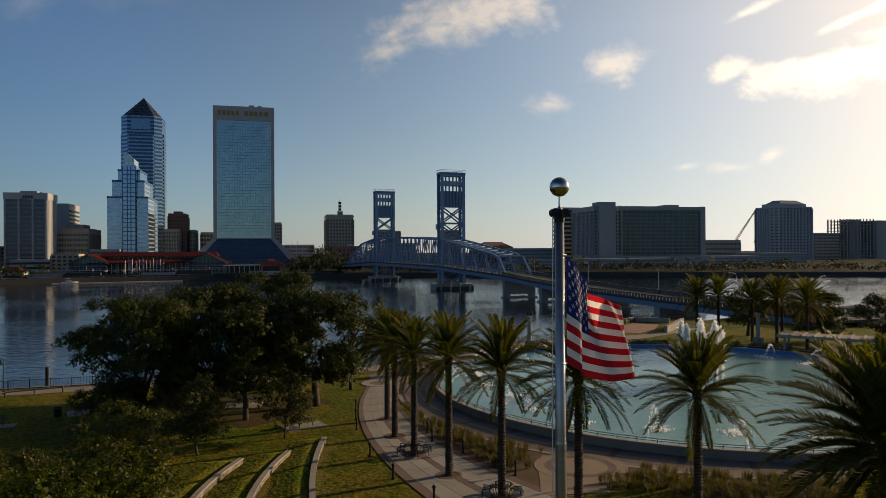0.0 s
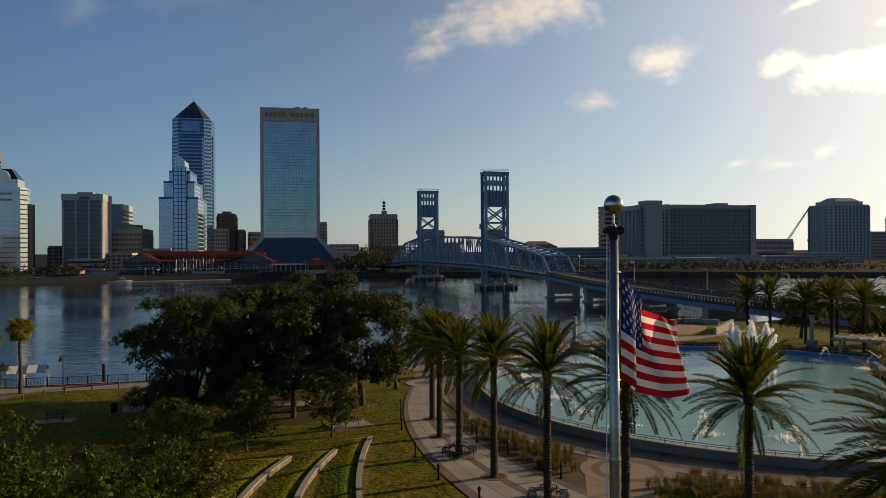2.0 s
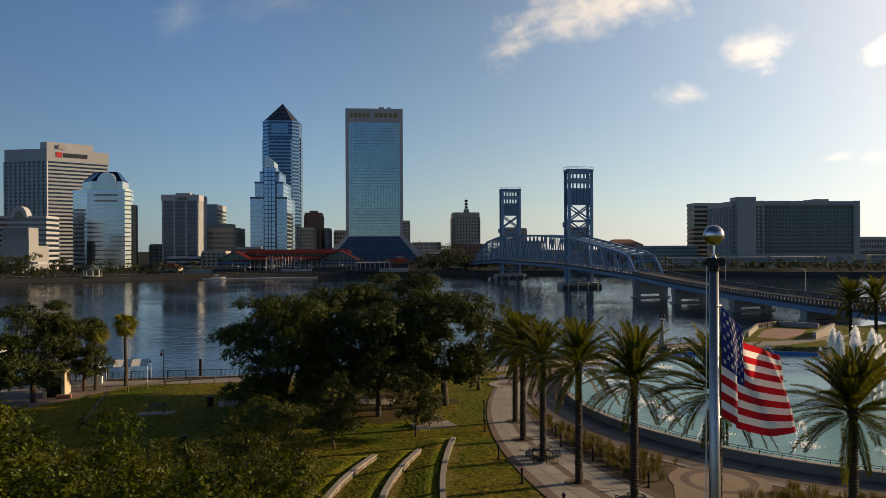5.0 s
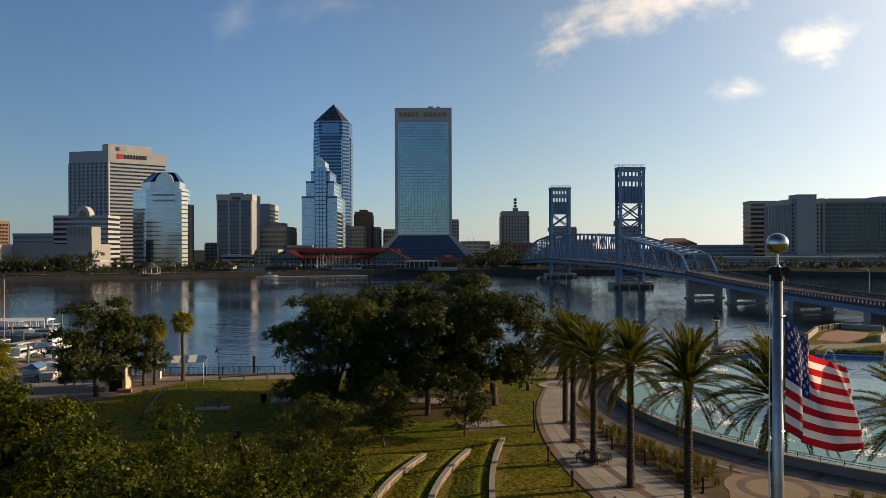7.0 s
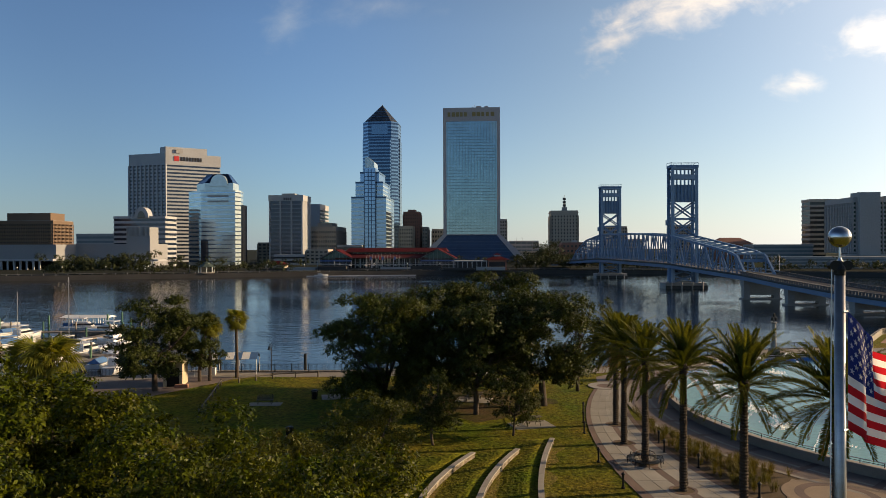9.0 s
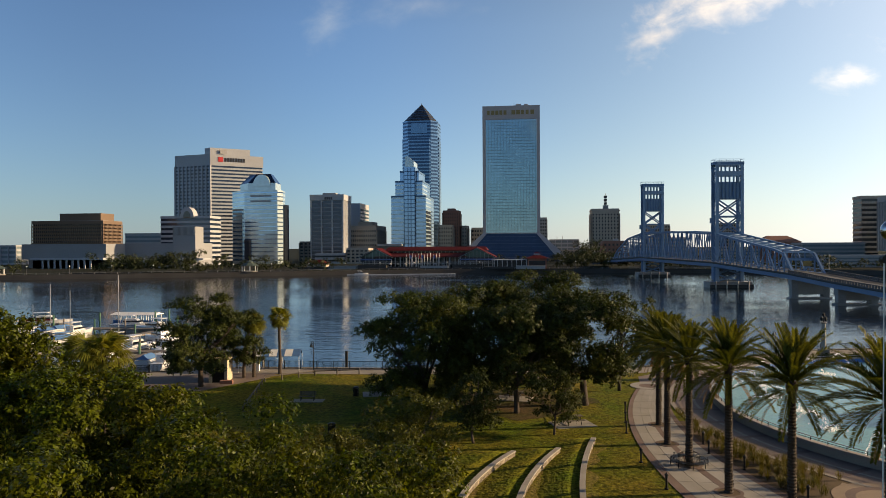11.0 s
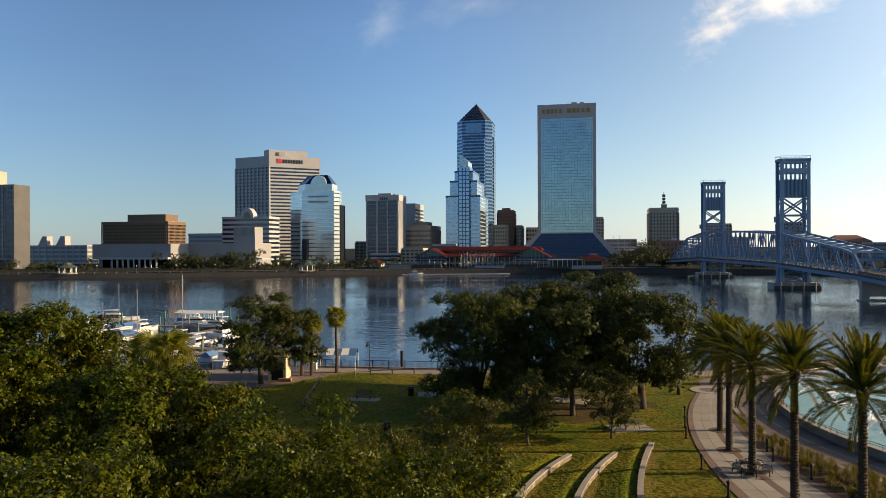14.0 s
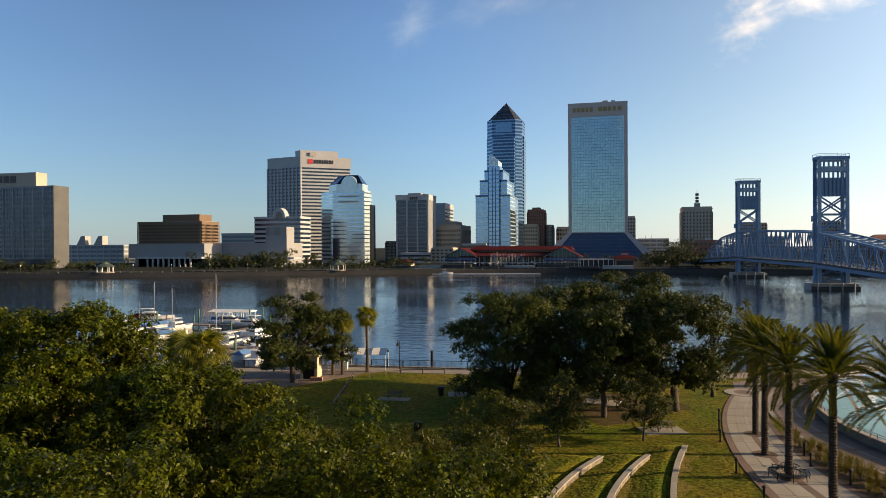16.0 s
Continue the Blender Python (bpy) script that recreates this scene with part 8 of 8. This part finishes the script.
kiosk()
part_deck = part("pavement_landing", Geo().prism([(-52, 78), (-38, 78), (-33, 87), (-33, 90), (-40, 90), (-52, 84)], G0 - 0.1, G0 + 0.02), M_PROM)
tagged(part_deck, "brick landing yard beside the boat basin", "pavement", kind="structure")

def dark_shed():
    t = thing("boat_office", "dark low boat office with a pale gabled roof", "boat office", at=(-50, 72, G0))
    part("wall", Geo().block(-3, 3, 0, 5, 0, 2.6, 0.03), M_DARKROOF, t)
    part("roof", Geo().add([(-3.5, -0.6, 2.6), (3.5, -0.6, 2.6), (3.5, 5.6, 2.6), (-3.5, 5.6, 2.6), (-3.5, 2.5, 4.2), (3.5, 2.5, 4.2)], [(0, 1, 5, 4), (2, 3, 4, 5), (0, 4, 3), (1, 2, 5), (3, 2, 1, 0)]), M_WHITE, t)
    for k in range(5):
        part("sign_bar", Geo().box(-1.6 + k * 0.65, -1.2 + k * 0.65, -0.06, -0.01, 1.5, 1.95), M_WHITE, t)

dark_shed()

# ---------------------------------------------------------------- flagpole and flag
FX, FY, FZ = 3.267, 8.485, 19.116

pole_thing = thing("flagpole", "tall brushed aluminium flagpole with a polished ball", "flagpole", at=(FX, FY, G0))
H = FZ - G0
part("shaft", Geo().lathe([(0.11, 0), (0.105, 2.0), (0.057, H - 2.8), (0.046, H - 0.36)], 24), M_STEEL, pole_thing, smooth=True)
part("base_collar", Geo().lathe([(0.30, 0), (0.30, 0.05), (0.20, 0.16), (0.145, 0.2)], 24), M_STEEL, pole_thing)
part("joint_ring", Geo().lathe([(0.057, H - 2.78), (0.060, H - 2.76), (0.060, H - 2.70), (0.057, H - 2.68)], 24), M_STEEL, pole_thing)
rings = [(max(0.004, 0.103 * math.sin(radians(a))), H - 0.103 * math.cos(radians(a))) for a in range(0, 181, 9)]
part("ball", Geo().lathe(rings, 32), M_CHROME, pole_thing, "polished metal ball", smooth=True)
part("ball_spindle", Geo().lathe([(0.03, H - 0.25), (0.012, H - 0.2), (0.010, H - 0.09)], 12), M_CHROME, pole_thing)
part("truck", Geo().lathe([(0.05, H - 0.37), (0.055, H - 0.31), (0.04, H - 0.27), (0.03, H - 0.23)], 16), M_BLACK, pole_thing)
for s in (-1, 1):
    a = [(0.062 * math.sin(radians(k)), 0.062 * math.cos(radians(k))) for k in range(0, 360, 20)]
    g = Geo()
    y0, y1 = -0.035, 0.035
    g.add([(s * 0.058 + u * 0.8, y0, H - 0.275 + w * 0.75) for u, w in a] + [(s * 0.058 + u * 0.8, y1, H - 0.275 + w * 0.75) for u, w in a],
          [tuple(range(18)), tuple(range(35, 17, -1))] + [(i, (i + 1) % 18, 18 + (i + 1) % 18, 18 + i) for i in range(18)])
    part("pulley_hood", g, M_BLACK, pole_thing, "dark pulley hood")
part("halyard", Geo().tube([(-0.085, -0.02, H - 0.3), (-0.1, -0.02, H - 2.5), (-0.14, 0.0, 1.4)], 0.006, 5), M_WHITE, pole_thing, "thin pale rope")
part("cleat", Geo().block(-0.17, -0.13, -0.02, 0.02, 1.3, 1.5, 0.01), M_STEEL, pole_thing)

M_RED_CLOTH = leaf_material("red_cloth", (0.52, 0.018, 0.028), (0.50, 0.015, 0.022), 0.6, 0.8, 0.0, (1, 1, 1))
M_WHITE_CLOTH = leaf_material("white_cloth", (0.84, 0.82, 0.79), (0.82, 0.80, 0.78), 0.62, 0.8, 0.0, (1, 1, 1))
M_BLUE_CLOTH = leaf_material("blue_cloth", (0.022, 0.040, 0.20), (0.020, 0.034, 0.17), 0.55, 0.8, 0.0, (1, 1, 1))

flag = thing("flag", "striped cloth flag drooping in folds from the pole", "flag", at=(FX, FY, FZ - 0.72))
HOIST, FLY = 1.14, 1.75

def cloth(u, v, off=0.0):
    """A point of the hanging cloth: u along the fly, v down the hoist, 0 to 1."""
    top = Vector((0.78, 0.42, -0.58)) * u + Vector((0, 0, -0.10 * math.sin(math.pi * u)))
    low = Vector((1.06, 0.30, -0.16)) * u + Vector((0, 0, -HOIST - 0.16 * math.sin(math.pi * u)))
    p = top.lerp(low, v)
    fold = (0.10 * math.sin(9.0 * u + 1.8 * v) + 0.045 * math.sin(19 * u - 2.5 * v + 1)) * min(1, u * 3.5)
    p += Vector((0.40, -0.90, 0.0)) * fold + Vector((0.075, 0.0, 0.0))
    return p + Vector((0.35, -0.9, 0.2)).normalized() * off


def cloth_patch(u0, u1, v0, v1, nu, nv, off=0.0):
    g = Geo()
    for side in (0.0,):
        vs = [cloth(u0 + (u1 - u0) * i / nu, v0 + (v1 - v0) * j / nv, off) for j in range(nv + 1) for i in range(nu + 1)]
        g.add(vs, [(j * (nu + 1) + i, j * (nu + 1) + i + 1, (j + 1) * (nu + 1) + i + 1, (j + 1) * (nu + 1) + i) for j in range(nv) for i in range(nu)])
    return g

CANTON = 0.4
for k in range(13):
    u0 = CANTON if k < 7 else 0.0
    part("stripe", cloth_patch(u0, 1.0, k / 13, (k + 1) / 13, 48, 3).mesh("stripe", M_WHITE_CLOTH if k % 2 else M_RED_CLOTH, True), None, flag)
part("canton", cloth_patch(0, CANTON, 0, 7 / 13, 24, 12).mesh("canton", M_BLUE_CLOTH, True), None, flag, "dark blue star field")
for r in range(9):
    for c in range(6 if r % 2 == 0 else 5):
        cu = CANTON * (c * 2 + (1 if r % 2 == 0 else 2)) / 12
        cv = 7 / 13 * (r + 1) / 10
        for off in (0.004, -0.004):
            v = []
            for k in range(10):
                a, rr = radians(36 * k), 0.036 if k % 2 == 0 else 0.015
                v.append(cloth(cu + rr * math.sin(a) / FLY, cv - rr * math.cos(a) / HOIST, off))
            g = Geo().add([cloth(cu, cv, off)] + v, [(0, 1 + k, 1 + (k + 1) % 10) for k in range(10)])
            part("star", g.mesh("star", M_WHITE_CLOTH), None, flag)
for v in (0.0, 1.0):
    p = cloth(0, v)
    part("snap_hook", Geo().tube([(0.0, -0.07, p.z), (p.x, p.y, p.z)], 0.01, 5), M_STEEL, flag)
